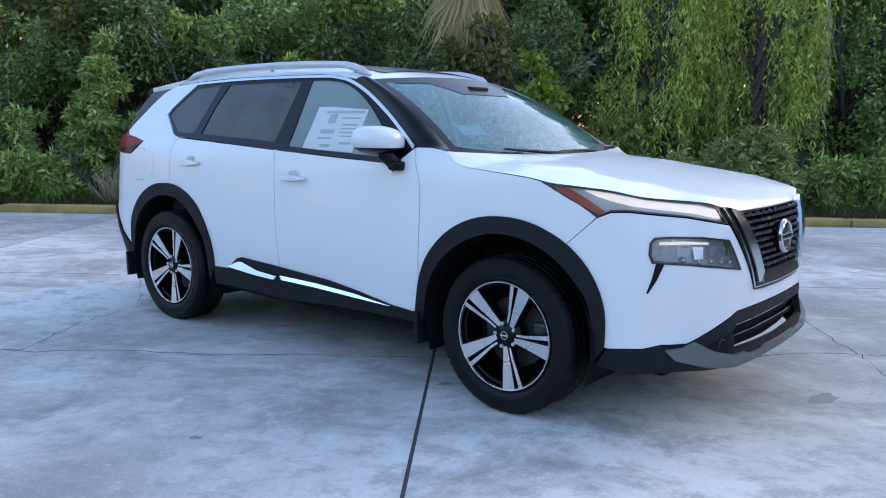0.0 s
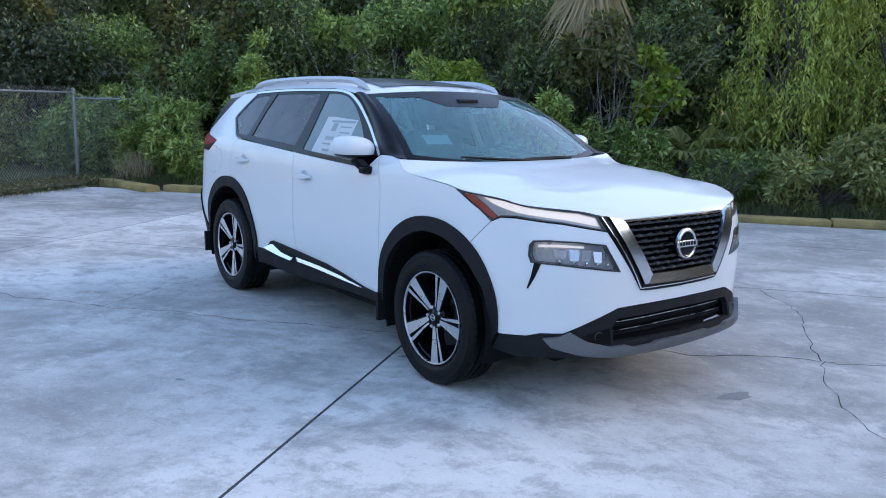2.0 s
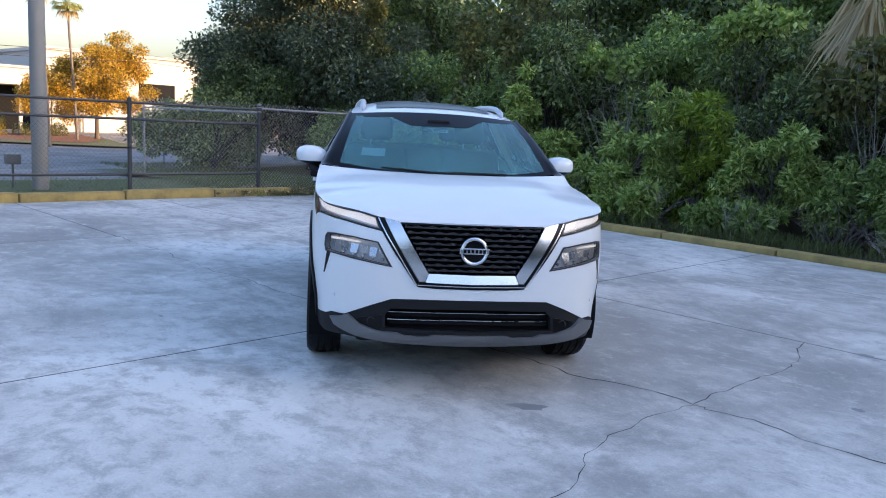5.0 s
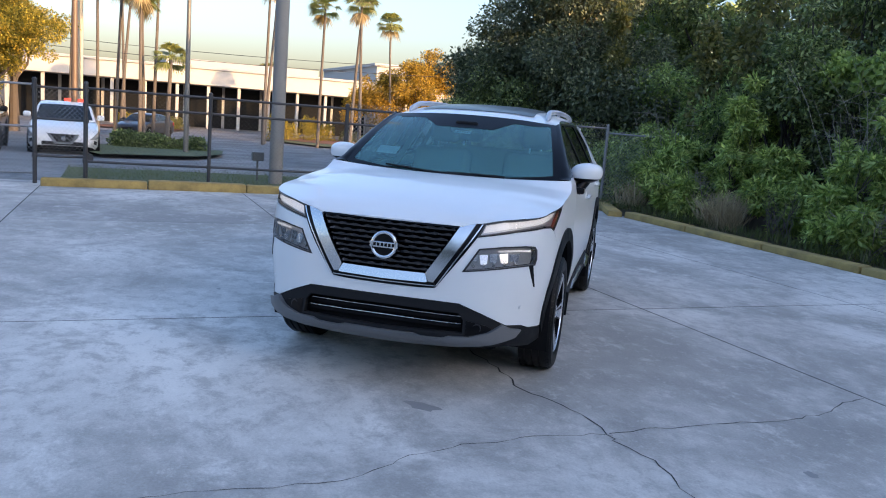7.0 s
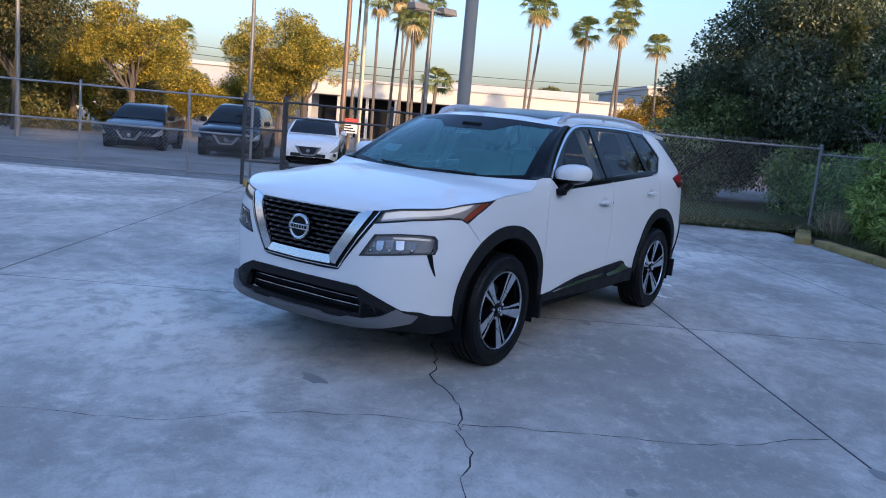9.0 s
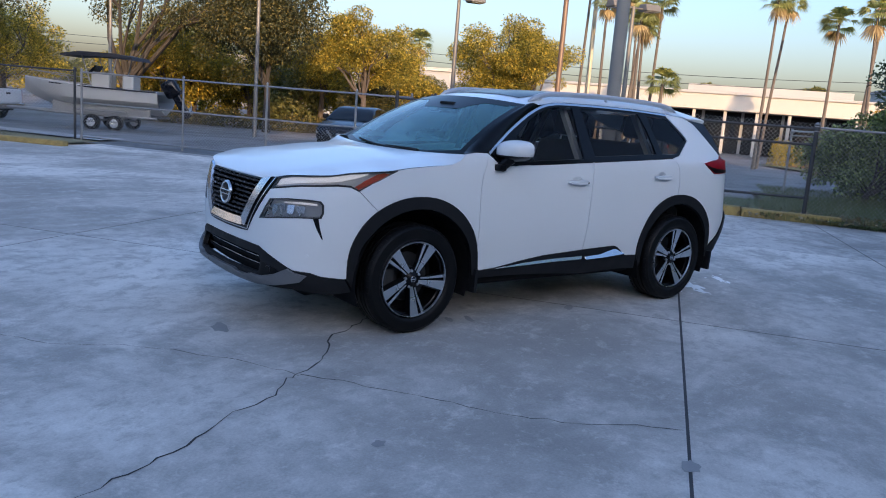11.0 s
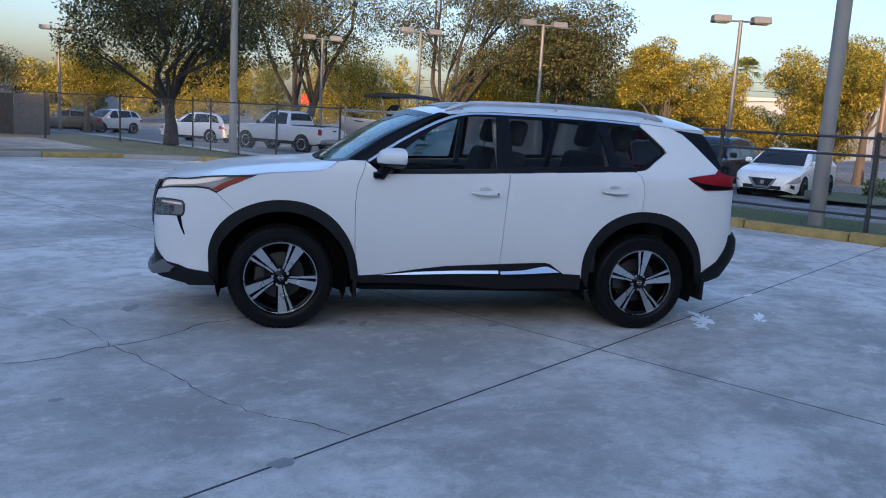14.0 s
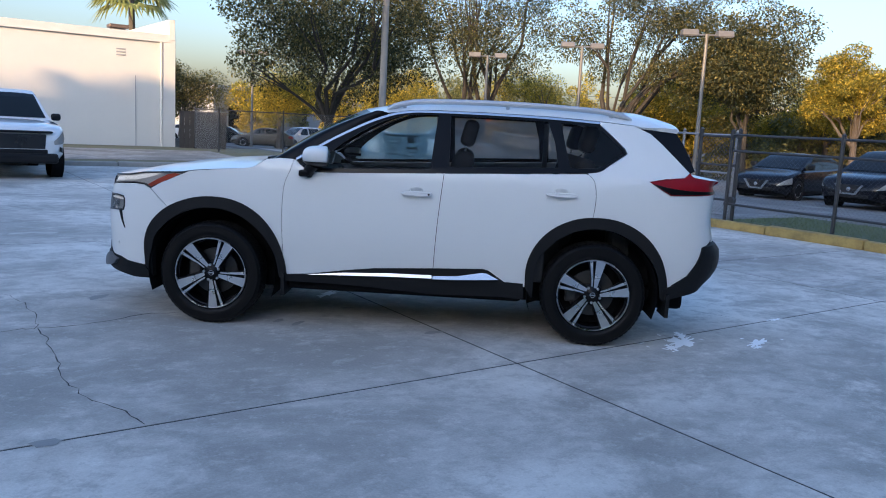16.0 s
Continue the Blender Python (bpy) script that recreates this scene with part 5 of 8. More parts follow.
def glassy(name, tint, haze=0.0, haze_col=(0.5, 0.55, 0.55), ior=1.5, through=0.0):
    """A pane: tinted see-through, with the gloss of glass and a film of dew, dust or painted sheen."""
    m, nt, b = nodes(name)
    nt.nodes.remove(b)
    tr = nt.nodes.new("ShaderNodeBsdfTransparent")
    tr.inputs[0].default_value = (*tint, 1)
    gl = nt.nodes.new("ShaderNodeBsdfGlossy")
    gl.inputs["Roughness"].default_value = 0.02
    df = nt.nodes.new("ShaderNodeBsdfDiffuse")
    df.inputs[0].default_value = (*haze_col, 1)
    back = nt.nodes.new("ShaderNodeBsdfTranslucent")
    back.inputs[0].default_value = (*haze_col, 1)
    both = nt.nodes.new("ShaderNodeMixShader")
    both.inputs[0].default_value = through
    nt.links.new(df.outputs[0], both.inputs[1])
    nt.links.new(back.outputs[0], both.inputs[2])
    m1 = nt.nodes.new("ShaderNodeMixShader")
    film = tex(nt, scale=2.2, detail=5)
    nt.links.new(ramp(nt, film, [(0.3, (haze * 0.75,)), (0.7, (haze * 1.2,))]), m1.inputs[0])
    nt.links.new(tr.outputs[0], m1.inputs[1])
    nt.links.new(both.outputs[0], m1.inputs[2])
    fr = nt.nodes.new("ShaderNodeFresnel")
    fr.inputs[0].default_value = ior
    m2 = nt.nodes.new("ShaderNodeMixShader")
    nt.links.new(fr.outputs[0], m2.inputs[0])
    nt.links.new(m1.outputs[0], m2.inputs[1])
    nt.links.new(gl.outputs[0], m2.inputs[2])
    nt.links.new(m2.outputs[0], nt.nodes["Material Output"].inputs[0])
    return m


def plain(name, base, rough=0.4, metal=0.0, emit=0.0, coat=0.0):
    m = grained(name, base, rough, metal, 0.06, 4.0, 160.0, 0.05, coat)
    if emit:
        b = m.node_tree.nodes["Principled BSDF"]
        b.inputs["Emission Color"].default_value = (1.0, 0.97, 0.92, 1)
        b.inputs["Emission Strength"].default_value = emit
    return m


WHITE = paint("white_pearl_paint", (0.722, 0.742, 0.745), 0.0, 0.40, 0.55)
TRIM = grained("black_plastic", (0.012, 0.0125, 0.014), 0.6, 0, 0.15, 8, 220, 0.35, dist=0.001, spec=0.18)
GLOSS_BLACK = paint("gloss_black", (0.004, 0.004, 0.005), 0.0, 0.3, 0.1)
GRILLE_BLACK = plain("grille_black", (0.012, 0.012, 0.014), 0.28, 0.0, coat=0.4)
SKID = grained("grey_skid", (0.13, 0.135, 0.14), 0.45, 0.3, 0.1, 8, 200, 0.1)
CHROME = plain("chrome", (0.66, 0.67, 0.68), 0.22, 1.0)
SATIN = plain("machined_alloy", (0.72, 0.73, 0.75), 0.28, 1.0)
RUBBER = grained("tyre_rubber", (0.004, 0.004, 0.0045), 0.5, 0, 0.2, 14, 120, 0.35, dist=0.001, spec=0.2)
UNDER = grained("underbody", (0.008, 0.008, 0.009), 0.85, 0, 0.2, spec=0.1)
CABIN = grained("cabin_cloth", (0.02, 0.02, 0.022), 0.8, 0, 0.15)
CABIN_LIGHT = grained("headliner", (0.30, 0.30, 0.29), 0.9, 0, 0.1)
# windscreen film stands for dew and paints in the teal sky reflection
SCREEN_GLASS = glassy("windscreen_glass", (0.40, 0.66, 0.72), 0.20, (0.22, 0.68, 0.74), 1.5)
DOOR_GLASS = glassy("door_glass", (0.95, 0.97, 0.96), 0.006, ior=1.2)
DEWY_GLASS = glassy("dewy_door_glass", (0.80, 0.95, 0.94), 0.46, (0.72, 0.95, 0.93), 1.35, 0.42)
DARK_GLASS = glassy("privacy_glass", (0.70, 0.68, 0.65), 0.015, (0.1, 0.1, 0.1), 1.24)
DEWY_DARK = glassy("dewy_privacy_glass", (0.52, 0.51, 0.49), 0.42, (0.40, 0.40, 0.38), 1.4, 0.6)
LAMP_MILKY = glassy("lower_lamp_cover", (0.90, 0.91, 0.92), 0.07, (0.85, 0.87, 0.90), 1.45)
LAMP_CLEAR = glassy("lamp_cover", (0.92, 0.93, 0.94), 0.02, ior=1.45)
RED_LENS = paint("red_lens", (0.27, 0.007, 0.015), 0.0, 0.35, 0.03)
RED_LENS.node_tree.nodes["Principled BSDF"].inputs["Specular IOR Level"].default_value = 0.12
AMBER = paint("amber_lens", (0.56, 0.085, 0.045), 0.0, 0.3)
LAMP_INNER = plain("lamp_bowl", (0.55, 0.56, 0.58), 0.35, 0.35)
LAMP_DARK = plain("dark_lamp_bowl", (0.44, 0.445, 0.455), 0.30, 0.5)
FACET = plain("lamp_facet", (0.62, 0.63, 0.65), 0.22, 0.9)
LAMP_BLACK = plain("lamp_bezel", (0.03, 0.03, 0.033), 0.3)
LIGHT_BAR = plain("light_bar", (0.74, 0.74, 0.74), 0.3, 0.0, 0.09)
PAPER = leafy("paper", (0.80, 0.83, 0.82), (0.80, 0.83, 0.82), (0.80, 0.83, 0.82), 0.8, 0.28, (0.85, 0.9, 0.92))
PRINT = grained("faded_print", (0.36, 0.42, 0.43), 0.8)
INK = grained("ink", (0.10, 0.12, 0.14), 0.8)
RAIL = plain("rail_satin", (0.50, 0.52, 0.55), 0.4, 0.35)
BRAKE = grained("brake_iron", (0.07, 0.07, 0.072), 0.5, 0.6)


# ---- the car: body surface ----
def knots(xs, ys):
    """A smooth curve through knots, without overshoot."""
    xs, ys = np.array(xs, float), np.array(ys, float)
    d = np.diff(ys) / np.diff(xs)
    m = np.zeros(len(xs))
    m[0], m[-1] = d[0], d[-1]
    for i in range(1, len(xs) - 1):
        m[i] = 0 if d[i - 1] * d[i] <= 0 else 2 * d[i - 1] * d[i] / (d[i - 1] + d[i])

    def f(x):
        x = min(max(float(x), xs[0]), xs[-1])
        i = min(int(np.searchsorted(xs, x, side="right")) - 1, len(xs) - 2)
        h = xs[i + 1] - xs[i]
        t = (x - xs[i]) / h
        return float((1 + 2 * t) * (1 - t) ** 2 * ys[i] + t * (1 - t) ** 2 * h * m[i] + t * t * (3 - 2 * t) * ys[i + 1] + t * t * (t - 1) * h * m[i + 1])
    return f


def flow(points, n=8):
    """A smooth run of points through those given."""
    p = [Vector(q) if len(q) == 3 else Vector((*q, 0)) for q in points]
    out = []
    for i in range(len(p) - 1):
        a, b, c, d = p[max(i - 1, 0)], p[i], p[i + 1], p[min(i + 2, len(p) - 1)]
        for k in range(n):
            t = k / n
            out.append(0.5 * ((2 * b) + (c - a) * t + (2 * a - 5 * b + 4 * c - d) * t * t + (3 * b - a - 3 * c + d) * t ** 3))
    out.append(p[-1])
    return out if len(points[0]) == 3 else [(v.x, v.y) for v in out]


# plan of the left half at mid height, from the tail's middle to the nose's
PLAN = flow([(-2.31, 0.0), (-2.30, 0.45), (-2.25, 0.65), (-2.16, 0.79), (-2.0, 0.862), (-1.8, 0.885), (-1.4, 0.898), (-0.6, 0.902), (0.2, 0.902), (1.0, 0.902), (1.45, 0.897), (1.75, 0.880), (1.92, 0.845), (2.04, 0.79), (2.14, 0.71), (2.215, 0.60), (2.262, 0.46), (2.285, 0.25), (2.292, 0.0)], 8)
PLAN_U = [0.0]
for a, b in zip(PLAN, PLAN[1:]):
    PLAN_U.append(PLAN_U[-1] + math.hypot(b[0] - a[0], b[1] - a[1]))
PX, PY = np.array([p[0] for p in PLAN]), np.array([p[1] for p in PLAN])
PU = np.array(PLAN_U)
HALF = len(PLAN) // 2
side_in = knots([0.2, 0.30, 0.38, 0.46, 0.56, 0.70, 0.82, 0.92, 1.02, 1.10, 1.17, 1.25, 1.35, 1.45, 1.55, 1.60, 1.66], [0.07, 0.045, 0.032, 0.026, 0.012, 0.0, 0.002, 0.008, 0.015, 0.024, 0.040, 0.086, 0.143, 0.200, 0.259, 0.292, 0.36])
nose_in = knots([0.22, 0.29, 0.34, 0.40, 0.48, 0.60, 0.70, 0.80, 0.92, 1.0, 1.06, 1.2], [0.12, 0.05, 0.0, 0.008, 0.022, 0.020, 0.016, 0.022, 0.045, 0.078, 0.105, 0.3])
tail_in = knots([0.2, 0.35, 0.45, 0.52, 0.60, 0.68, 0.76, 0.95, 1.09, 1.2, 1.3, 1.45, 1.58], [0.4, 0.28, 0.10, 0.03, 0.0, 0.0, 0.05, 0.08, 0.07, 0.12, 0.18, 0.30, 0.40])


def u_of(spec):
    """The run along the plan of ('x', x) on the flank, or ('y', y) on the nose."""
    k, v = spec
    if k == "x":
        return float(np.interp(v, PX, PU))
    if k == "y":
        return float(np.interp(-v, -PY[HALF:], PU[HALF:]))
    return float(np.interp(v, PY[:HALF], PU[:HALF]))


def skin(u, z, lift=0.0):
    """The place on the left flank, nose or tail at run u and height z, lifted outward."""
    x, y = float(np.interp(u, PU, PX)), float(np.interp(u, PU, PY))
    x2, y2 = float(np.interp(u + 0.03, PU, PX)), float(np.interp(u + 0.03, PU, PY))
    x1, y1 = float(np.interp(u - 0.03, PU, PX)), float(np.interp(u - 0.03, PU, PY))
    d = math.hypot(x2 - x1, y2 - y1) or 1
    nx, ny = -(y2 - y1) / d, (x2 - x1) / d
    nx, ny = (nx, ny) if (nx * x + ny * y) > 0 else (-nx, -ny)
    wx = nx * nx
    end = nose_in(z) if x > 0 else tail_in(z)
    inset = side_in(z) * (1 - wx) + end * wx
    if z > 1.17:
        inset = side_in(z)
        nx, ny = (0.0, 1.0) if abs(x) < 2.0 else (nx, ny)
    k = lift - inset
    return Vector((x + nx * k, max(0.0, y + ny * k), z))


def outline(specs):
    return [(u_of(s[:2]), s[2]) for s in specs]


def fill(poly, holes=(), step=0.05, step_z=0.05):
    """A flat bmesh that fills an outline, cut along an even grid."""
    bm = bmesh.new()
    edges = []
    for loop in (poly, *holes):
        clean = [p for i, p in enumerate(loop) if math.hypot(p[0] - loop[i - 1][0], p[1] - loop[i - 1][1]) > 1e-4]
        vs = [bm.verts.new((p[0], p[1], 0)) for p in clean]
        edges += [bm.edges.new((vs[i], vs[(i + 1) % len(vs)])) for i in range(len(vs))]
    bmesh.ops.triangle_fill(bm, use_beauty=True, use_dissolve=False, edges=edges)
    for ax, st in ((0, step), (1, step_z)):
        lo, hi = min(v.co[ax] for v in bm.verts), max(v.co[ax] for v in bm.verts)
        k = math.ceil(lo / st + 0.01)
        while k * st < hi - 1e-4:
            co, no = [0, 0, 0], [0, 0, 0]
            co[ax], no[ax] = k * st, 1
            bmesh.ops.bisect_plane(bm, geom=bm.verts[:] + bm.edges[:] + bm.faces[:], dist=1e-5, plane_co=co, plane_no=no)
            k += 1
    return bm


def wrapped(bm, place, s, rim=0.012):
    """Bends a flat bmesh onto a surface; s: -1 for the right side. rim: depth of the turned-in edge."""
    flat = {v: v.co.copy() for v in bm.verts}
    border = [e for e in bm.edges if len(e.link_faces) == 1]
    for v, c in flat.items():
        p = place(c.x, c.y, 0.0)
        v.co = (p.x, p.y * s, p.z)
    if rim:
        inner = {}
        for e in border:
            ring = []
            for v in e.verts:
                if v not in inner:
                    p, q = place(flat[v].x, flat[v].y, 0.0), place(flat[v].x, flat[v].y, -rim)
                    inner[v] = (bm.verts.new((p.x, p.y * s, p.z)), bm.verts.new((q.x, q.y * s, q.z)))
                ring.append(inner[v])
            (a0, a1), (b0, b1) = ring
            bm.faces.new((a0, b0, b1, a1))
    bmesh.ops.recalc_face_normals(bm, faces=bm.faces[:])
    return bm


def panel(name, specs, mat, parent, s, label="", lift=0.0, rim=0.012, holes=(), step=0.05, raw=False, step_z=0.05, tilt=0.0, z_ref=0.0):
    poly = specs if raw else outline(specs)
    bm = fill(poly, [h if raw else outline(h) for h in holes], step, step_z)
    wrapped(bm, lambda u, z, d: skin(u, z, lift + d + tilt * (z_ref - z)), s, rim)
    return facing(part(name, bm, mat, parent, label, smooth=True))


def facing(ob):
    """Turns the faces of an open panel to look away from the car's middle."""
    me = ob.data
    tot = sum((p.center - Vector((p.center.x * 0.6, 0, 0.7))).dot(p.normal) * p.area for p in me.polygons)
    if tot < 0:
        me.flip_normals()
    return ob


def both(specs):
    """An outline across the nose: the left half's points, then the right's mirrored (run past the middle)."""
    left = outline(specs)
    return left + [(2 * PU[-1] - u, z) for u, z in reversed(left) if PU[-1] - u > 1e-4]


def nose(u, z, d=0.0):
    if u <= PU[-1]:
        return skin(u, z, d)
    p = skin(2 * PU[-1] - u, z, d)
    return Vector((p.x, -p.y, p.z))


def nose_panel(name, poly, mat, parent, label="", lift=0.0, rim=0.012, holes=(), step=0.05, tilt=0.0, z_ref=0.0):
    bm = fill(poly, holes, step, step)
    wrapped(bm, lambda u, z, d: nose(u, z, lift + d + tilt * (z_ref - z)), 1, rim)
    return facing(part(name, bm, mat, parent, label, smooth=True))


def loft(name, rows, mat, parent, label="", rim=0.0):
    """A sheet through rows of points."""
    bm = bmesh.new()
    g = [[bm.verts.new(p) for p in row] for row in rows]
    for r0, r1 in zip(g, g[1:]):
        for i in range(len(r0) - 1):
            q = [r0[i], r0[i + 1], r1[i + 1], r1[i]]
            bm.faces.new(q)
    bmesh.ops.remove_doubles(bm, verts=bm.verts[:], dist=1e-5)
    bmesh.ops.recalc_face_normals(bm, faces=bm.faces[:])
    ob = part(name, bm, mat, parent, label, smooth=True)
    return ob


def lathe_bm(profile, segs=48, bm=None, a0=0.0, a1=math.tau):
    """A profile of (radius, along) turned round the y axis."""
    b = bmesh.new()
    full = abs(a1 - a0 - math.tau) < 1e-6
    n = segs if full else segs + 1
    rings = []
    for k in range(n):
        a = a0 + (a1 - a0) * k / segs
        rings.append([b.verts.new((r * math.cos(a), y, r * math.sin(a))) for r, y in profile])
    for k in range(segs):
        r0, r1 = rings[k], rings[(k + 1) % n]
        for i in range(len(profile) - 1):
            b.faces.new((r0[i], r0[i + 1], r1[i + 1], r1[i]))
    bmesh.ops.remove_doubles(b, verts=b.verts[:], dist=1e-5)
    bmesh.ops.recalc_face_normals(b, faces=b.faces[:])
    return joined(bm, b)


# ---- the car: parts ----
CAR_TURN = -36.5
car = empty("car", pose(0, 0, 0, 0, 0, CAR_TURN), "white five-door crossover with black cladding, parked on concrete", "car")
X = lambda x, z: ("x", x, z)
N = lambda y, z: ("y", y, z)
R = lambda y, z: ("r", y, z)
xs_of = lambda pts: [X(x, z) for x, z in pts]
ARCH_F = flow([(1.817, 0.391), (1.816, 0.551), (1.765, 0.692), (1.658, 0.812), (1.505, 0.888), (1.345, 0.910), (1.176, 0.888), (1.018, 0.806), (0.900, 0.672), (0.835, 0.513), (0.808, 0.36)], 4)
ARCH_FI = flow([(1.762, 0.31), (1.750, 0.554), (1.69, 0.665), (1.60, 0.752), (1.48, 0.812), (1.345, 0.832), (1.21, 0.812), (1.075, 0.745), (0.965, 0.640), (0.895, 0.513), (0.865, 0.36)], 4)
ARCH_R = [(x - 2.69, z) for x, z in ARCH_F]
ARCH_RI = [(x - 2.69, z) for x, z in ARCH_FI]
# the front arch reaches a little further forward than the rear one
ARCH_F = [(x + 0.026 * clamp((x - 1.45) / 0.3), z) for x, z in ARCH_F]
ARCH_FI = [(x + 0.026 * clamp((x - 1.45) / 0.3), z) for x, z in ARCH_FI]
DOOR_F = flow([(0.783, 1.197), (0.800, 1.13), (0.838, 1.03), (0.850, 0.90), (0.848, 0.72), (0.838, 0.52), (0.822, 0.36)], 4)
DOOR_B = flow([(-0.268, 1.160), (-0.252, 0.98), (-0.238, 0.80), (-0.228, 0.60), (-0.221, 0.38)], 4)
DOOR_R = flow([(-1.255, 1.205), (-1.300, 1.165), (-1.318, 1.10), (-1.322, 1.015), (-1.311, 0.905)], 4)
FOG_OUT = [X(2.020, 0.872), N(0.76, 0.878), N(0.66, 0.874), N(0.525, 0.856), N(0.440, 0.722), N(0.60, 0.744), N(0.72, 0.760), X(2.015, 0.766), X(2.002, 0.80), X(2.004, 0.85)]
FOG_MID = [X(2.028, 0.866), N(0.755, 0.872), N(0.66, 0.868), N(0.530, 0.851), N(0.453, 0.728), N(0.60, 0.749), N(0.72, 0.765), X(2.023, 0.771), X(2.010, 0.80), X(2.012, 0.85)]
FOG_IN = [X(2.035, 0.861), N(0.75, 0.866), N(0.66, 0.863), N(0.534, 0.847), N(0.466, 0.734), N(0.60, 0.754), N(0.72, 0.770), X(2.030, 0.776), X(2.018, 0.80), X(2.020, 0.85)]
FOG_IN = [(a[0], a[1] * 0.6 + b[1] * 0.4, a[2] * 0.6 + b[2] * 0.4) for a, b in zip(FOG_MID, FOG_IN)]
HOOD_SIDE = [("y", 0.56, 0.991), ("y", 0.655, 1.010), ("x", 1.98, 1.029), ("x", 1.85, 1.051), ("x", 1.70, 1.062), ("x", 1.571, 1.070), ("x", 1.455, 1.088), ("x", 1.26, 1.105), ("x", 1.10, 1.120), ("x", 1.03, 1.148), ("x", 0.985, 1.185)]
G = 0.0022
for s in (1, -1):
    # fender
    top = xs_of([(0.788, 1.199), (0.88, 1.200), (0.975, 1.188), (1.03 - G, 1.1465), (1.10, 1.1185), (1.26, 1.1035), (1.455, 1.086), (1.521, 1.074), (1.60, 1.038), (1.715, 0.986), (1.79, 0.940)])
    arch = [p for p in ARCH_F if p[0] < 1.655 or p[1] > 0.83]
    panel("fender", top + xs_of([(1.66 - G, 0.816)]) + xs_of(arch) + xs_of([(x + G, z) for x, z in reversed(DOOR_F)]), WHITE, car, s)
    belt = [(0.775, 1.192), (0.72, 1.150), (0.675, 1.119), (0.60, 1.116), (0.2, 1.132), (-0.262, 1.154)]
    cup_ring = lambda hx, hz: [(hx + 0.055 * math.cos(k * math.tau / 20), hz + 0.012 + 0.026 * math.sin(k * math.tau / 20)) for k in range(20)]
    fd = panel("front_door", xs_of(belt) + xs_of([(x + G, z) for x, z in DOOR_B]) + xs_of([(x - G, z) for x, z in reversed(DOOR_F)]), WHITE, car, s, holes=[xs_of(cup_ring(-0.083, 1.013))])
    belt_r = [(-0.275, 1.154), (-0.6, 1.171), (-0.933, 1.187), (-1.245, 1.202)]
    ra = [p for p in ARCH_R if p[0] > -1.309 and p[1] > 0.38]
    rd = panel("rear_door", xs_of(belt_r) + xs_of([(x + G, z) for x, z in DOOR_R[1:]]) + xs_of(list(reversed(ra))) + xs_of([(x - G, z) for x, z in reversed(DOOR_B)]), WHITE, car, s, holes=[xs_of(cup_ring(-1.082, 1.058))])
    rb = [p for p in ARCH_R if p[0] < -1.312]
    rim_q = flow([(-1.262, 1.208), (-1.345, 1.222), (-1.42, 1.272), (-1.535, 1.352)], 3) + flow([(-1.52, 1.385), (-1.44, 1.462), (-1.345, 1.545)], 3)
    panel("rear_quarter", xs_of(rim_q) + xs_of([(-1.345, 1.566), (-1.58, 1.548), (-1.70, 1.500), (-1.78, 1.430), (-1.88, 1.330), (-1.965, 1.245), (-1.93, 1.215), (-1.80, 1.198), (-1.680, 1.176), (-1.74, 1.135), (-1.83, 1.082), (-2.0, 1.088)]) + [R(0.80, 1.095), R(0.70, 1.10), R(0.70, 0.95), R(0.74, 0.78)] + xs_of([(-2.09, 0.735), (-2.06, 0.62), (-2.005, 0.535), (-1.90, 0.462), (-1.835, 0.440)]) + xs_of(list(reversed([p for p in rb if p[1] > 0.42]))) + xs_of([(x - G, z) for x, z in reversed(DOOR_R[1:])]), WHITE, car, s)
    if s < 0:
        flap = fill([(0.0 + 0.085 * math.cos(a), 0.095 * math.sin(a)) for a in [k * math.tau / 28 for k in range(28)]], (), 0.05, 0.05)
        wrapped(flap, lambda u, z, d: skin(u_of(("x", -1.60)) + u, 1.02 + z, 0.002 + d), s, 0.004)
        facing(part("fuel_flap", flap, WHITE, car, smooth=True))
    # arch flares and cladding
    panel("arch_flare", xs_of(ARCH_F) + xs_of(list(reversed(ARCH_FI))), TRIM, car, s, "matt black wheel arch trim", 0.012, 0.05, step=0.08)
    panel("arch_flare", xs_of(ARCH_R) + xs_of(list(reversed(ARCH_RI))), TRIM, car, s, "matt black wheel arch trim", 0.012, 0.05, step=0.08)
    panel("sill_trim", xs_of([(0.82, 0.385), (0.65, 0.398), (0.40, 0.438), (0.19, 0.465), (-0.278, 0.492), (-0.575, 0.505), (-0.615, 0.495), (-0.728, 0.420), (-0.86, 0.415), (-0.87, 0.30), (-0.70, 0.31), (-0.45, 0.305), (-0.2, 0.30), (0.2, 0.325), (0.5, 0.335), (0.82, 0.335)]), TRIM, car, s, "black lower door cladding", 0.012, 0.03)
    panel("chrome_strip", xs_of([(0.66, 0.398), (0.40, 0.423), (0.1, 0.436), (-0.217, 0.440), (-0.217, 0.418), (0.1, 0.414), (0.40, 0.405)]), CHROME, fd, s, "slim chrome strip", 0.019, 0.01, tilt=0.5, z_ref=0.43)
    panel("chrome_strip", xs_of([(-0.226, 0.440), (-0.40, 0.449), (-0.565, 0.478), (-0.60, 0.477), (-0.685, 0.440), (-0.60, 0.435), (-0.40, 0.424), (-0.226, 0.420)]), CHROME, rd, s, "slim chrome strip", 0.030, 0.01, tilt=0.7, z_ref=0.46)
    # side windows
    top_line = flow([(0.770, 1.207), (0.63, 1.297), (0.493, 1.381), (0.294, 1.486), (0.134, 1.549), (0.02, 1.573), (-0.11, 1.583), (-0.523, 1.587), (-0.95, 1.582), (-1.345, 1.566)], 4)
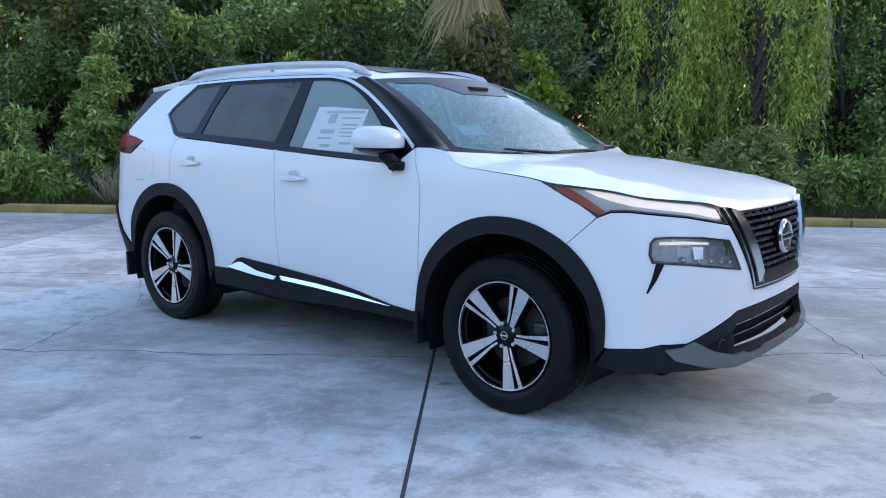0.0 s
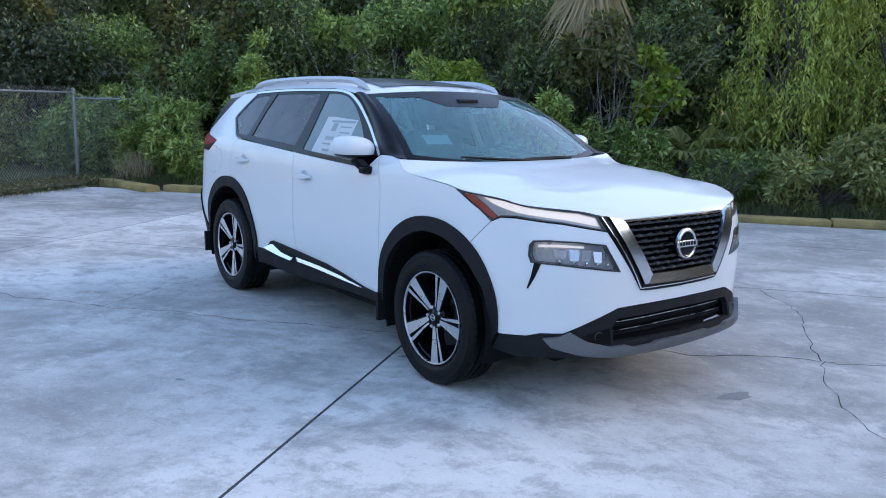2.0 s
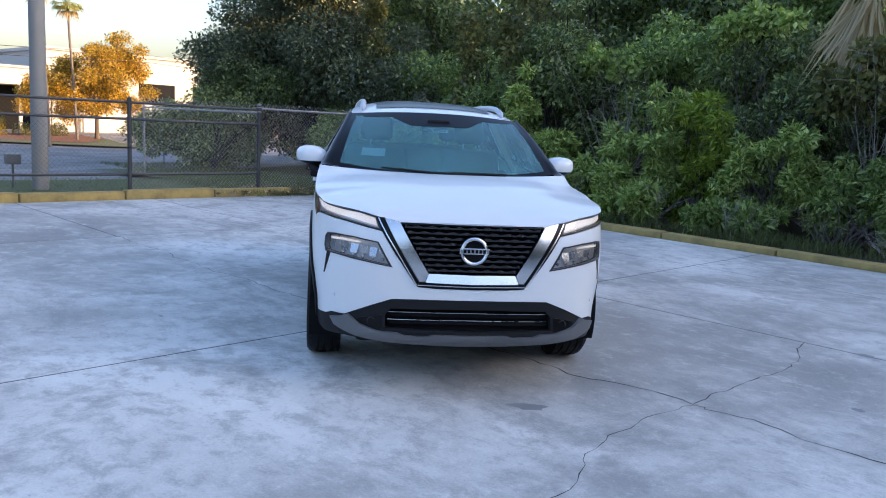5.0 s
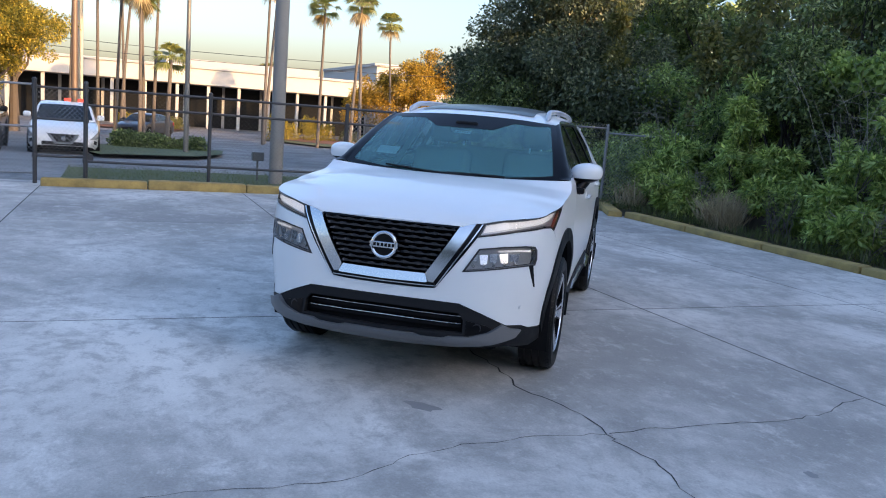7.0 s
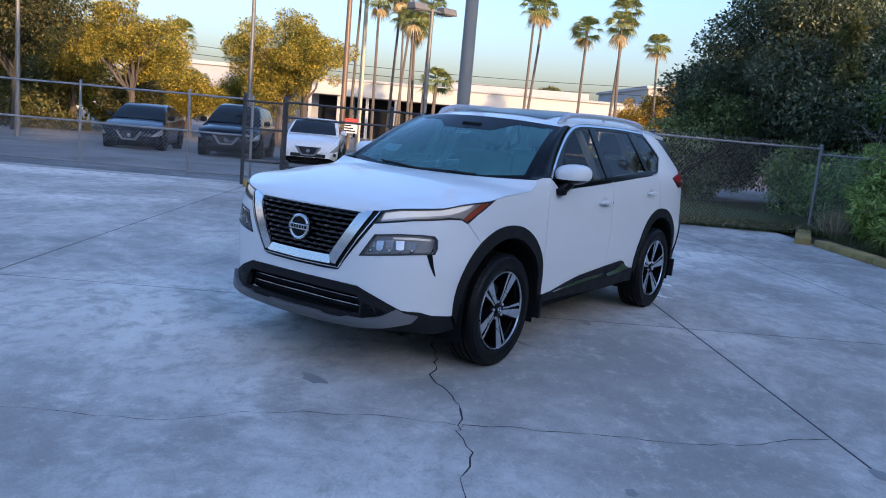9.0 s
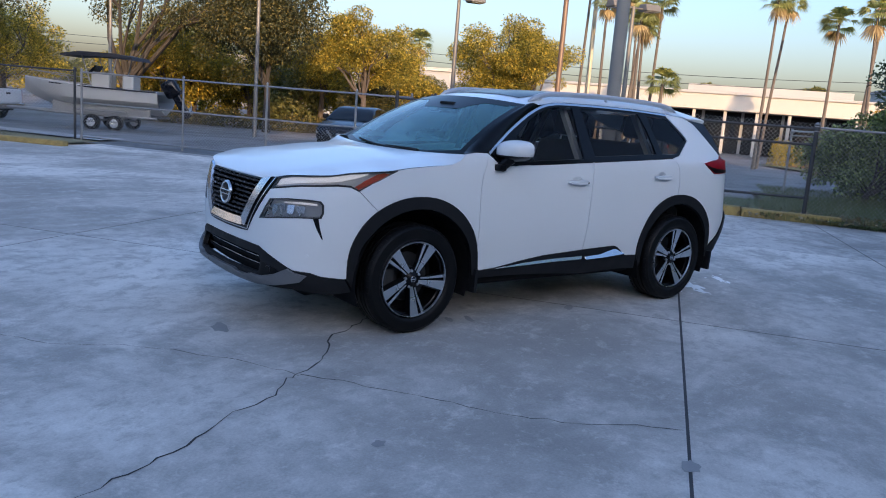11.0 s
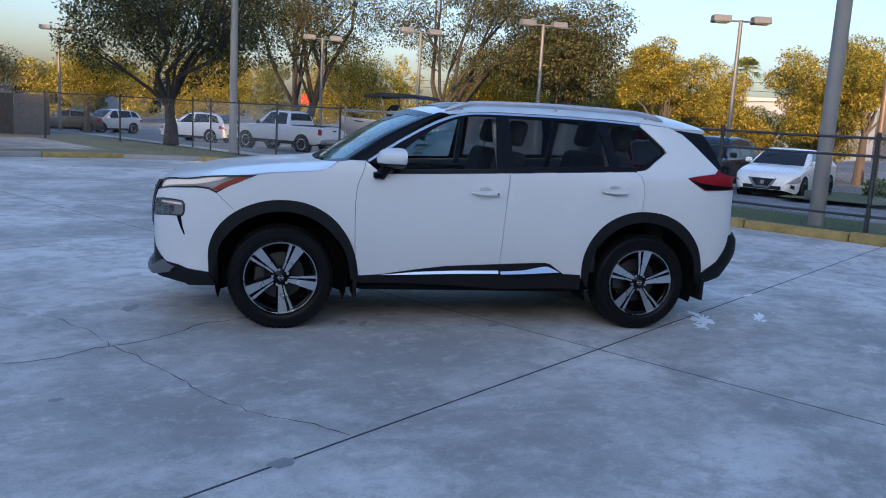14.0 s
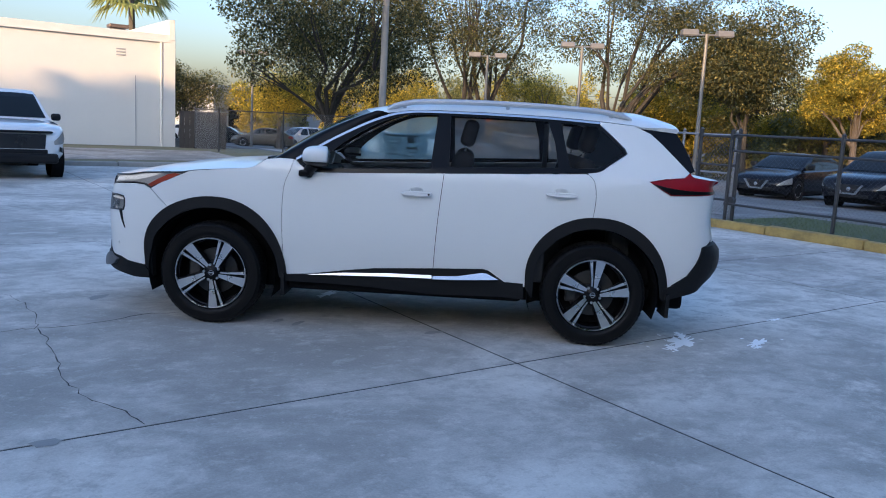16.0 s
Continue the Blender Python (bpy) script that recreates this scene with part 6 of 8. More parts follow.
    lo_line = [(0.735, 1.195), (0.672, 1.126), (0.60, 1.120), (0.2, 1.136), (-0.27, 1.158), (-0.6, 1.175), (-0.933, 1.192), (-1.25, 1.212)]
    tail_line = flow([(-1.25, 1.212), (-1.345, 1.228), (-1.42, 1.277), (-1.525, 1.352)], 3) + flow([(-1.515, 1.382), (-1.44, 1.455), (-1.345, 1.540)], 3)
    glass_f = flow([(0.60, 1.150), (0.53, 1.262), (0.40, 1.368), (0.25, 1.462), (0.10, 1.525), (-0.02, 1.546), (-0.112, 1.552), (-0.200, 1.553)], 3) + [(-0.185, 1.40), (-0.170, 1.190), (-0.16, 1.180), (0.2, 1.162), (0.58, 1.146)]
    glass_r = [(-0.300, 1.200), (-0.294, 1.40), (-0.288, 1.552), (-0.60, 1.553), (-0.98, 1.548), (-1.03, 1.40), (-1.055, 1.235), (-0.7, 1.218)]
    glass_q = [(-1.135, 1.240), (-1.10, 1.40), (-1.07, 1.545), (-1.335, 1.523), (-1.42, 1.447), (-1.500, 1.374), (-1.505, 1.352), (-1.40, 1.285), (-1.33, 1.245), (-1.24, 1.236)]
    frame_ob = panel("window_frame", xs_of([(x, z - 0.012) for x, z in top_line]) + xs_of(list(reversed(tail_line))) + xs_of(list(reversed(lo_line))), GLOSS_BLACK, car, s, "gloss black window surround and pillars", -0.004, 0.02, holes=[xs_of(glass_f), xs_of(glass_r), xs_of(glass_q)])
    panel("front_side_window", xs_of(glass_f), DEWY_GLASS if s < 0 else DOOR_GLASS, car, s, "pale dew-misted glass" if s < 0 else "clear door glass", -0.010, 0.0, step=0.1).visible_shadow = False
    panel("rear_side_window", xs_of(glass_r), DARK_GLASS if s > 0 else DEWY_DARK, car, s, "dark privacy glass", -0.010, 0.0, step=0.1).visible_shadow = False
    panel("quarter_window", xs_of(glass_q), DARK_GLASS if s > 0 else DEWY_DARK, car, s, "dark privacy glass", -0.008, 0.0, step=0.1).visible_shadow = False
    # chrome line over the windows
    panel("window_chrome", xs_of(top_line) + xs_of([(x - 0.004, z - 0.016) for x, z in reversed(top_line)]), CHROME, car, s, "thin chrome line over the side windows", 0.002, 0.006)
    # handles
    for parent, hx, hz in ((fd, -0.083, 1.013), (rd, -1.082, 1.058)):
        u0 = u_of(("x", hx))
        cup = fill([(0.055 * math.cos(a), 0.026 * math.sin(a) + 0.012) for a in [k * math.tau / 20 for k in range(20)]], (), 0.04, 0.04)
        wrapped(cup, lambda u, z, d: skin(u0 + u, hz + z, -0.001 - 0.030 * max(0, 1 - (u / 0.05) ** 2 - ((z - 0.012) / 0.024) ** 2) + d), s, 0)
        bar = bmesh.new()
        prof = flow([(-0.108, 0.004), (-0.10, 0.010), (-0.05, 0.012), (0.05, 0.012), (0.098, 0.009), (0.108, 0.0), (0.098, -0.011), (0.05, -0.015), (-0.05, -0.015), (-0.10, -0.010), (-0.108, 0.004)], 2)[:-1]
        for d in (0.018, 0.036):
            vs = [bar.verts.new((skin(u0 + (p[0] if d < 0.03 else p[0] * 0.96), hz - 0.004 + p[1] * 1.3 * (1 if d < 0.03 else 0.7) * (1 - 0.45 * max(0, p[0] / 0.108)), d) * 1.0)) for p in prof]
            if d > 0.03:
                bar.faces.new(vs)
                n = len(vs)
                for i in range(n):
                    bar.faces.new((old[i], old[(i + 1) % n], vs[(i + 1) % n], vs[i]))
            old = vs
        for sx in (-0.085, 0.085):
            c = skin(u0 + sx, hz - 0.004, 0.012)
            box_bm(c.x - 0.012, c.y - 0.012, c.z - 0.008, c.x + 0.012, c.y + 0.012, c.z + 0.008, bm=bar)
        for v in bar.verts:
            v.co.y *= s
        bmesh.ops.recalc_face_normals(bar, faces=bar.faces[:])
        h = part("door_handle", bar, WHITE, parent, smooth=True)
        facing(part("handle_cup", cup, WHITE, parent, smooth=True))
        if parent is fd and s > 0:
            c = skin(u0 - 0.088, hz - 0.006, 0.037)
            part("key_cover", lathe_bm([(0.0, 0.0), (0.007, 0.0), (0.007, -0.004)], 10), TRIM, h, m=pose(c.x, c.y, c.z))
    # head lamp
    lamp_out = [X(1.521, 1.073), X(1.60, 1.036), X(1.715, 0.984), X(1.795, 0.943), X(1.849, 0.968), X(1.93, 0.972), N(0.72, 0.955), N(0.62, 0.936), N(0.515, 0.918), N(0.555, 0.989), N(0.655, 1.008), X(1.98, 1.027), X(1.85, 1.049), X(1.70, 1.060), X(1.571, 1.068)]
    lamp_in = [X(1.570, 1.055), X(1.65, 1.016), X(1.730, 0.980), X(1.797, 0.949), X(1.850, 0.974), X(1.93, 0.978), N(0.72, 0.960), N(0.62, 0.942), N(0.530, 0.925), N(0.560, 0.983), N(0.655, 1.003), X(1.98, 1.023), X(1.85, 1.045), X(1.70, 1.056), X(1.62, 1.058)]
    hl = panel("headlight", lamp_out, LAMP_BLACK, car, s, "slim clear headlight with amber marker", 0.0, 0.02, holes=[lamp_in])
    panel("bowl", lamp_in, LAMP_INNER, hl, s, "", -0.022, 0.0)
    panel("marker_lens", [X(1.580, 1.050), X(1.655, 1.013), X(1.735, 0.977), X(1.797, 0.951), X(1.822, 0.965), X(1.748, 1.008), X(1.668, 1.046), X(1.62, 1.056)], AMBER, hl, s, "orange side marker", -0.012, 0.004)
    panel("light_strip", [X(1.72, 1.050), X(1.85, 1.039), X(1.98, 1.017), N(0.655, 0.997), N(0.566, 0.977), N(0.548, 0.938), N(0.60, 0.948), N(0.70, 0.968), X(1.93, 0.992), X(1.85, 1.008), X(1.78, 1.026)], LIGHT_BAR, hl, s, "lit white daytime running strip", -0.014, 0.004)
    panel("cover", lamp_in, LAMP_CLEAR, hl, s, "", -0.002, 0.0).visible_shadow = False
    # fog lamp unit and vent slit
    fl = panel("lower_lamp", FOG_OUT, LAMP_BLACK, car, s, "clear lower lamp cluster in black surround", 0.003, 0.02, holes=[FOG_IN])
    panel("bowl", FOG_IN, LAMP_DARK, fl, s, "", -0.03, 0.0, step=0.03, step_z=0.03)
    panel("upper_blade", [X(2.04, 0.852), N(0.73, 0.856), N(0.63, 0.849), N(0.63, 0.840), N(0.73, 0.844), X(2.04, 0.840)], LIGHT_BAR, fl, s, "", -0.012, 0.003)
    for k in range(5):
        y1 = 0.745 - 0.055 * k
        z1 = 0.832 - 0.010 * max(0, k - 2)
        cell = panel("reflector", [N(y1, z1), N(y1 - 0.046, z1 - 0.004), N(y1 - 0.040, 0.786 - 0.006 * k), N(y1 - 0.004, 0.784 - 0.004 * k)], FACET, fl, s, "", -0.026 + 0.004 * (k % 2), 0.006, tilt=0.25 if k % 2 else -0.2, z_ref=0.80)
        c = skin(u_of(("y", y1 - 0.022)), 0.778 - 0.005 * k, -0.014)
        part("lens", lathe_bm([(0.0, 0.004), (0.007, 0.002), (0.010, -0.006)], 12), CHROME, fl, m=pose(c.x, c.y * s, c.z, 0, 0, -60 if s > 0 else -120))
    panel("cover", FOG_IN, LAMP_MILKY, fl, s, "", 0.001, 0.0).visible_shadow = False
    panel("vent_slit", [N(0.796, 0.768), N(0.778, 0.764), N(0.792, 0.70), N(0.808, 0.642), N(0.812, 0.640), N(0.803, 0.70)], GLOSS_BLACK, car, s, "black vertical vent slit", 0.003, 0.01)
    c = skin(u_of(("y", 0.762)), 0.53, 0.002)
    part("sensor", lathe_bm([(0.0, 0.003), (0.010, 0.003), (0.0105, 0.0), (0.012, 0.0), (0.012, -0.006)], 16), WHITE, car, m=pose(c.x, c.y * s, c.z, 0, 0, -38 if s > 0 else -142))
    if s < 0:
        ring = [(-1.695 + 0.075 * math.copysign(abs(math.cos(a)) ** 0.55, math.cos(a)), 1.02 + 0.11 * math.copysign(abs(math.sin(a)) ** 0.55, math.sin(a))) for a in [k * math.tau / 28 for k in range(28)]]
        flap = panel("fuel_flap", xs_of(ring), STUCCO_GREY, car, s, "rounded white fuel flap with a fine seam", 0.0008, 0.0)
        panel("flap_skin", xs_of([(-1.695 + (x + 1.695) * 0.95, 1.02 + (z - 1.02) * 0.965) for x, z in ring]), WHITE, flap, s, "", 0.0022, 0.001)
    # tail lamp
    tl = panel("tail_light", [X(-1.684, 1.174), X(-1.80, 1.194), X(-1.93, 1.211), X(-1.968, 1.243), X(-2.02, 1.215), R(0.80, 1.20), R(0.62, 1.19), R(0.62, 1.10), R(0.80, 1.098), X(-2.0, 1.092), X(-1.835, 1.087), X(-1.745, 1.138)], RED_LENS, car, s, "dark red tail light", 0.004, 0.015)
    panel("smoked_base", [X(-1.70, 1.164), X(-1.80, 1.142), X(-1.90, 1.130), X(-2.0, 1.124), R(0.80, 1.122), R(0.64, 1.120), R(0.64, 1.106), R(0.80, 1.103), X(-2.0, 1.098), X(-1.838, 1.093), X(-1.75, 1.138)], GLOSS_BLACK, tl, s, "smoked lower lens", 0.007, 0.003)
    # rear bumper corner
    panel("rear_bumper_trim", [R(0.50, 0.74), R(0.74, 0.75), X(-2.10, 0.742), X(-2.055, 0.62), X(-2.0, 0.530), X(-1.90, 0.455), X(-1.84, 0.432), X(-1.835, 0.345), X(-1.95, 0.375), R(0.80, 0.42), R(0.50, 0.42)], TRIM, car, s, "black rear bumper cladding", 0.014, 0.03)
    # mirror
    mir = part("wing_mirror", box_bm(0.665, 0.86 * s if s > 0 else -0.93, 1.085, 0.735, 0.93 if s > 0 else -0.86, 1.13, 0.012, 2), GLOSS_BLACK, car, "white wing mirror with black base")
    shell = bmesh.new()
    bmesh.ops.create_uvsphere(shell, u_segments=28, v_segments=18, radius=1)
    for v in shell.verts:
        x, y, z = [math.copysign(abs(c) ** 0.72, c) for c in v.co]
        flat_back = x if x > -0.35 else -0.35 + (x + 0.35) * 0.12
        v.co = (0.585 + flat_back * 0.125 - 0.020 * y, s * (0.925 + y * 0.116 * (1 if y < 0 else 0.95)), 1.222 + (z * 0.080 if z > 0 else z * 0.066 * (1 - 0.35 * max(0.0, -y))) * (1.0 - 0.16 * max(0, y)) + 0.012 * y)
    cap = shell.copy()
    bmesh.ops.bisect_plane(cap, geom=cap.verts[:] + cap.edges[:] + cap.faces[:], plane_co=(0, 0, 1.195), plane_no=(0, 0, 1), clear_inner=True)
    bmesh.ops.bisect_plane(shell, geom=shell.verts[:] + shell.edges[:] + shell.faces[:], plane_co=(0, 0, 1.1945), plane_no=(0, 0, 1), clear_outer=True)
    part("cap", cap, WHITE, mir, smooth=True)
    part("lower_shell", shell, GLOSS_BLACK, mir, smooth=True)
    part("mirror_glass", prism_bm([(s * (0.925 + 0.085 * math.cos(a)), 1.224 + 0.055 * math.sin(a)) for a in [k * math.tau / 24 for k in range(24)]], 0.532, 0.540, "x"), CHROME, mir)
    part("stalk", tube_bm([(0.68, 0.87 * s, 1.105), (0.66, 0.90 * s, 1.14), (0.63, 0.915 * s, 1.175)], [0.040, 0.038, 0.045], 10), GLOSS_BLACK, mir, smooth=True)
    # mud flaps
    for fx in (0.835, -1.87):
        part("mud_flap", prism_bm([(0.66 * s, 0.23), (0.90 * s, 0.235), (0.905 * s, 0.40), (0.66 * s, 0.40)], fx - 0.012, fx + 0.012, "x"), TRIM, car)

# bumper and nose
half_bumper = [X(1.66 + G, 0.816), X(1.792, 0.936), X(1.849, 0.962), X(1.93, 0.966), N(0.72, 0.949), N(0.62, 0.930), N(0.512, 0.912), N(0.30, 0.618), N(0.20, 0.612), N(0.0, 0.610), N(0.0, 0.549), N(0.30, 0.549), N(0.44, 0.546), N(0.56, 0.500), N(0.70, 0.432), N(0.775, 0.425), X(2.0, 0.404), X(1.853, 0.388)] + xs_of([p for p in ARCH_F if p[0] > 1.655 and p[1] < 0.83])
for s in (1, -1):
    panel("front_bumper", half_bumper, WHITE, car, s, "white front bumper skin", 0.0, 0.012, holes=[FOG_MID])
mid = PU[-1]


def mirror_poly(half):
    """A closed outline over the nose from the left half's chain, top middle to bottom middle."""
    left = outline(half)
    return left + [(2 * mid - u, z) for u, z in reversed(left) if mid - u > 1e-4]


nose_panel("lower_grille_surround", mirror_poly([N(0.0, 0.545), N(0.30, 0.545), N(0.44, 0.542), N(0.56, 0.496), N(0.70, 0.428), N(0.775, 0.421), X(2.0, 0.400), X(1.853, 0.384), X(1.80, 0.30), X(1.95, 0.285), N(0.70, 0.31), N(0.40, 0.30), N(0.0, 0.30)]), TRIM, car, "black lower front fascia", 0.004, 0.03, holes=[mirror_poly([N(0.0, 0.498), N(0.44, 0.492), N(0.47, 0.455), N(0.47, 0.385), N(0.0, 0.375)])])
nose_panel("skid_plate", mirror_poly([N(0.0, 0.358), N(0.20, 0.360), N(0.24, 0.350), N(0.36, 0.352), N(0.40, 0.366), N(0.50, 0.368), N(0.60, 0.395), N(0.675, 0.440), N(0.715, 0.418), N(0.765, 0.405), N(0.740, 0.366), N(0.62, 0.330), N(0.46, 0.305), N(0.20, 0.290), N(0.0, 0.286)]), SKID, car, "grey painted skid plate", 0.028, 0.06, step=0.04)
nose_panel("air_intake", mirror_poly([N(0.0, 0.51), N(0.47, 0.50), N(0.49, 0.37), N(0.0, 0.36)]), UNDER, car, "dark lower air intake", -0.07, 0.0, step=0.1)
for z in (0.468, 0.428):
    nose_panel("intake_blade", mirror_poly([N(0.0, z + 0.0035), N(0.46, z), N(0.46, z - 0.002), N(0.0, z + 0.0012)]), SATIN, car, "thin bright intake blade", -0.030, 0.004)
    nose_panel("intake_slat", mirror_poly([N(0.0, z - 0.003), N(0.46, z - 0.007), N(0.46, z - 0.026), N(0.0, z - 0.022)]), UNDER, car, "", -0.040, 0.008)
for s in (1, -1):
    c = skin(u_of(("y", 0.545)), 0.415, 0.004)
    fogl = part("fog_light", lathe_bm([(0.0, -0.006), (0.016, -0.004), (0.020, 0.0), (0.024, 0.002), (0.026, -0.01)], 18), LAMP_BLACK, car, "small round fog light", smooth=True, m=pose(c.x, c.y * s, c.z, 0, 0, -75 if s > 0 else -105))
    panel("fog_pocket", [N(0.485, 0.455), N(0.60, 0.43), N(0.64, 0.405), N(0.58, 0.385), N(0.485, 0.375)], GLOSS_BLACK, car, s, "", 0.006, 0.01)
# grille
nose_panel("grille_backing", mirror_poly([N(0.0, 0.962), N(0.43, 0.962), N(0.26, 0.69), N(0.0, 0.685)]), UNDER, car, "black grille opening", -0.05, 0.0, step=0.1)
for s in (1, -1):
    panel("grille_chrome", [N(0.408, 0.963), N(0.33, 0.835), N(0.243, 0.698), N(0.262, 0.655), N(0.290, 0.652), N(0.40, 0.825), N(0.500, 0.986), N(0.45, 0.976)], CHROME, car, s, "broad chrome arm of the V-shaped grille", 0.018, 0.05)
    panel("grille_edge", [N(0.505, 0.987), N(0.405, 0.825), N(0.294, 0.649), N(0.300, 0.640), N(0.30, 0.622), N(0.43, 0.80), N(0.553, 0.986)], GLOSS_BLACK, car, s, "black outer edge of the grille", 0.006, 0.03)
    panel("grille_line", [N(0.535, 0.986), N(0.418, 0.815), N(0.302, 0.632), N(0.306, 0.628), N(0.424, 0.812), N(0.543, 0.986)], CHROME, car, s, "thin bright line round the grille", 0.010, 0.004)
nose_panel("grille_chrome", mirror_poly([N(0.0, 0.694), N(0.240, 0.697), N(0.258, 0.655), N(0.25, 0.650), N(0.0, 0.645)]), CHROME, car, "broad chrome foot of the grille", 0.010, 0.05, tilt=0.34, z_ref=0.694)
nose_panel("grille_edge", mirror_poly([N(0.0, 0.643), N(0.292, 0.648), N(0.298, 0.620), N(0.20, 0.614), N(0.0, 0.612)]), GLOSS_BLACK, car, "black lower edge of the grille", 0.006, 0.03)
nose_panel("grille_line", mirror_poly([N(0.0, 0.630), N(0.298, 0.634), N(0.300, 0.629), N(0.0, 0.625)]), CHROME, car, "thin bright line under the grille", 0.010, 0.004)
grille = part("grille", tube_bm([(2.21, 0, 0.70), (2.17, 0, 0.95)], 0.012, 8), GLOSS_BLACK, car, "black mesh grille of wavy bars")
for k in range(9):
    z = 0.715 + k * 0.0285
    yw = 0.245 + (z - 0.70) / 0.26 * 0.155 - 0.006
    n = 40
    bar = bmesh.new()
    rows = [[], [], [], []]
    for i in range(n + 1):
        y = -yw + 2 * yw * i / n
        ph = math.cos((y / 0.078 + (0.5 if k % 2 else 0.0)) * math.tau)
        w = 0.0045 + 0.004 * max(0, ph)
        out = 0.002 + 0.010 * max(-0.2, ph)
        p = nose(u_of(("y", abs(y))), z, -0.006 + out)
        q = nose(u_of(("y", abs(y))), z, -0.045)
        sy = 1 if y >= 0 else -1
        for r, (c, dz) in zip(rows, ((q, w), (p, w), (p, -w), (q, -w))):
            r.append(bar.verts.new((c.x, c.y * sy, c.z + dz + 0.003 * ph)))
    for a, b in zip(rows, rows[1:]):
        for i in range(n):
            bar.faces.new((a[i], a[i + 1], b[i + 1], b[i]))
    bmesh.ops.recalc_face_normals(bar, faces=bar.faces[:])
    part("grille_bar", bar, GRILLE_BLACK, grille, smooth=True)
nose_panel("grille_cap", mirror_poly([N(0.0, 0.972), N(0.41, 0.972), N(0.405, 0.955), N(0.0, 0.958)]), GLOSS_BLACK, car, "", 0.0, 0.03)
# round badge: a ring with a bar across, kept plain
badge = part("badge", lathe_bm([(0.0, -0.012), (0.068, -0.012), (0.066, 0.004), (0.0, 0.006)], 36), GLOSS_BLACK, car, "round chrome badge with plain bar", smooth=True, m=pose(2.285, 0, 0.829, 4, 0, -90))
part("ring", lathe_bm([(0.058, 0.0), (0.060, 0.014), (0.068, 0.017), (0.076, 0.013), (0.078, 0.0), (0.058, 0.0)], 40), CHROME, badge, smooth=True)
part("bar", box_bm(-0.082, -0.002, -0.017, 0.082, 0.016, 0.017, 0.004, 2), CHROME, badge)
for i in range(6):
    part("mark", box_bm(-0.062 + i * 0.0215, 0.0155, -0.009, -0.062 + i * 0.0215 + 0.014, 0.0172, 0.009), GLOSS_BLACK, badge)

# bonnet
hood_e = [skin(u_of(e[:2]), e[2] + 0.0) for e in HOOD_SIDE]
hood_e = flow([tuple(p) for p in [skin(u_of(("y", 0.42)), 0.966), skin(u_of(("y", 0.50)), 0.982)] + hood_e], 4)
ne = len(hood_e)
hc_x = knots([0, 0.12, 0.3, 0.55, 0.8, 1.0], [2.232, 2.205, 2.02, 1.68, 1.33, 1.115])
hc_z = knots([1.0, 1.115, 1.33, 1.68, 2.02, 2.15, 2.205, 2.235], [1.165, 1.163, 1.152, 1.110, 1.046, 1.005, 0.985, 0.968])
rows = []
for i, e in enumerate(hood_e):
    f = i / (ne - 1)
    cx = hc_x(f)
    cz = hc_z(cx)
    row = []
    for j in range(-16, 17):
        t = abs(j) / 16
        t = 1 - (1 - t) ** 1.25
        crease = 0.005 * math.exp(-((t - 0.66) / 0.16) ** 2) * min(1.0, f * 2) * min(1.0, (1 - f) * 3)
        x = cx + (e.x - cx) * t ** 2.0
        z = e.z + (cz - e.z) * (1 - t ** 2.6) + crease * (1 if t < 0.98 else 0)
        row.append((x, math.copysign(e.y * t, j), z + 0.002))
    rows.append(row)
front = [(nose(u_of(("y", abs(hood_e[0].y) * abs(j) / 16)), 0.966).x + 0.0, hood_e[0].y * j / 16, 0.958) for j in range(-16, 17)]
loft("bonnet", [front] + rows, WHITE, car, "white bonnet with soft creases")
# cowl, windscreen, pillars
ws_b = lambda t: Vector((1.115 - 0.175 * t ** 2.2, 0.775 * t, 1.128 + 0.058 * t ** 2))
ws_t = lambda t: Vector((0.385 - 0.105 * t ** 2.2, 0.632 * t, 1.578 - 0.030 * t ** 2))


def screen_at(t, f, d=0.0):
    p = ws_b(abs(t)).lerp(ws_t(abs(t)), f)
    bulge = 0.030 * math.sin(math.pi * f)
    p += Vector((0.5, 0, 0.86)) * (bulge + d)
    return Vector((p.x, math.copysign(p.y, t), p.z))


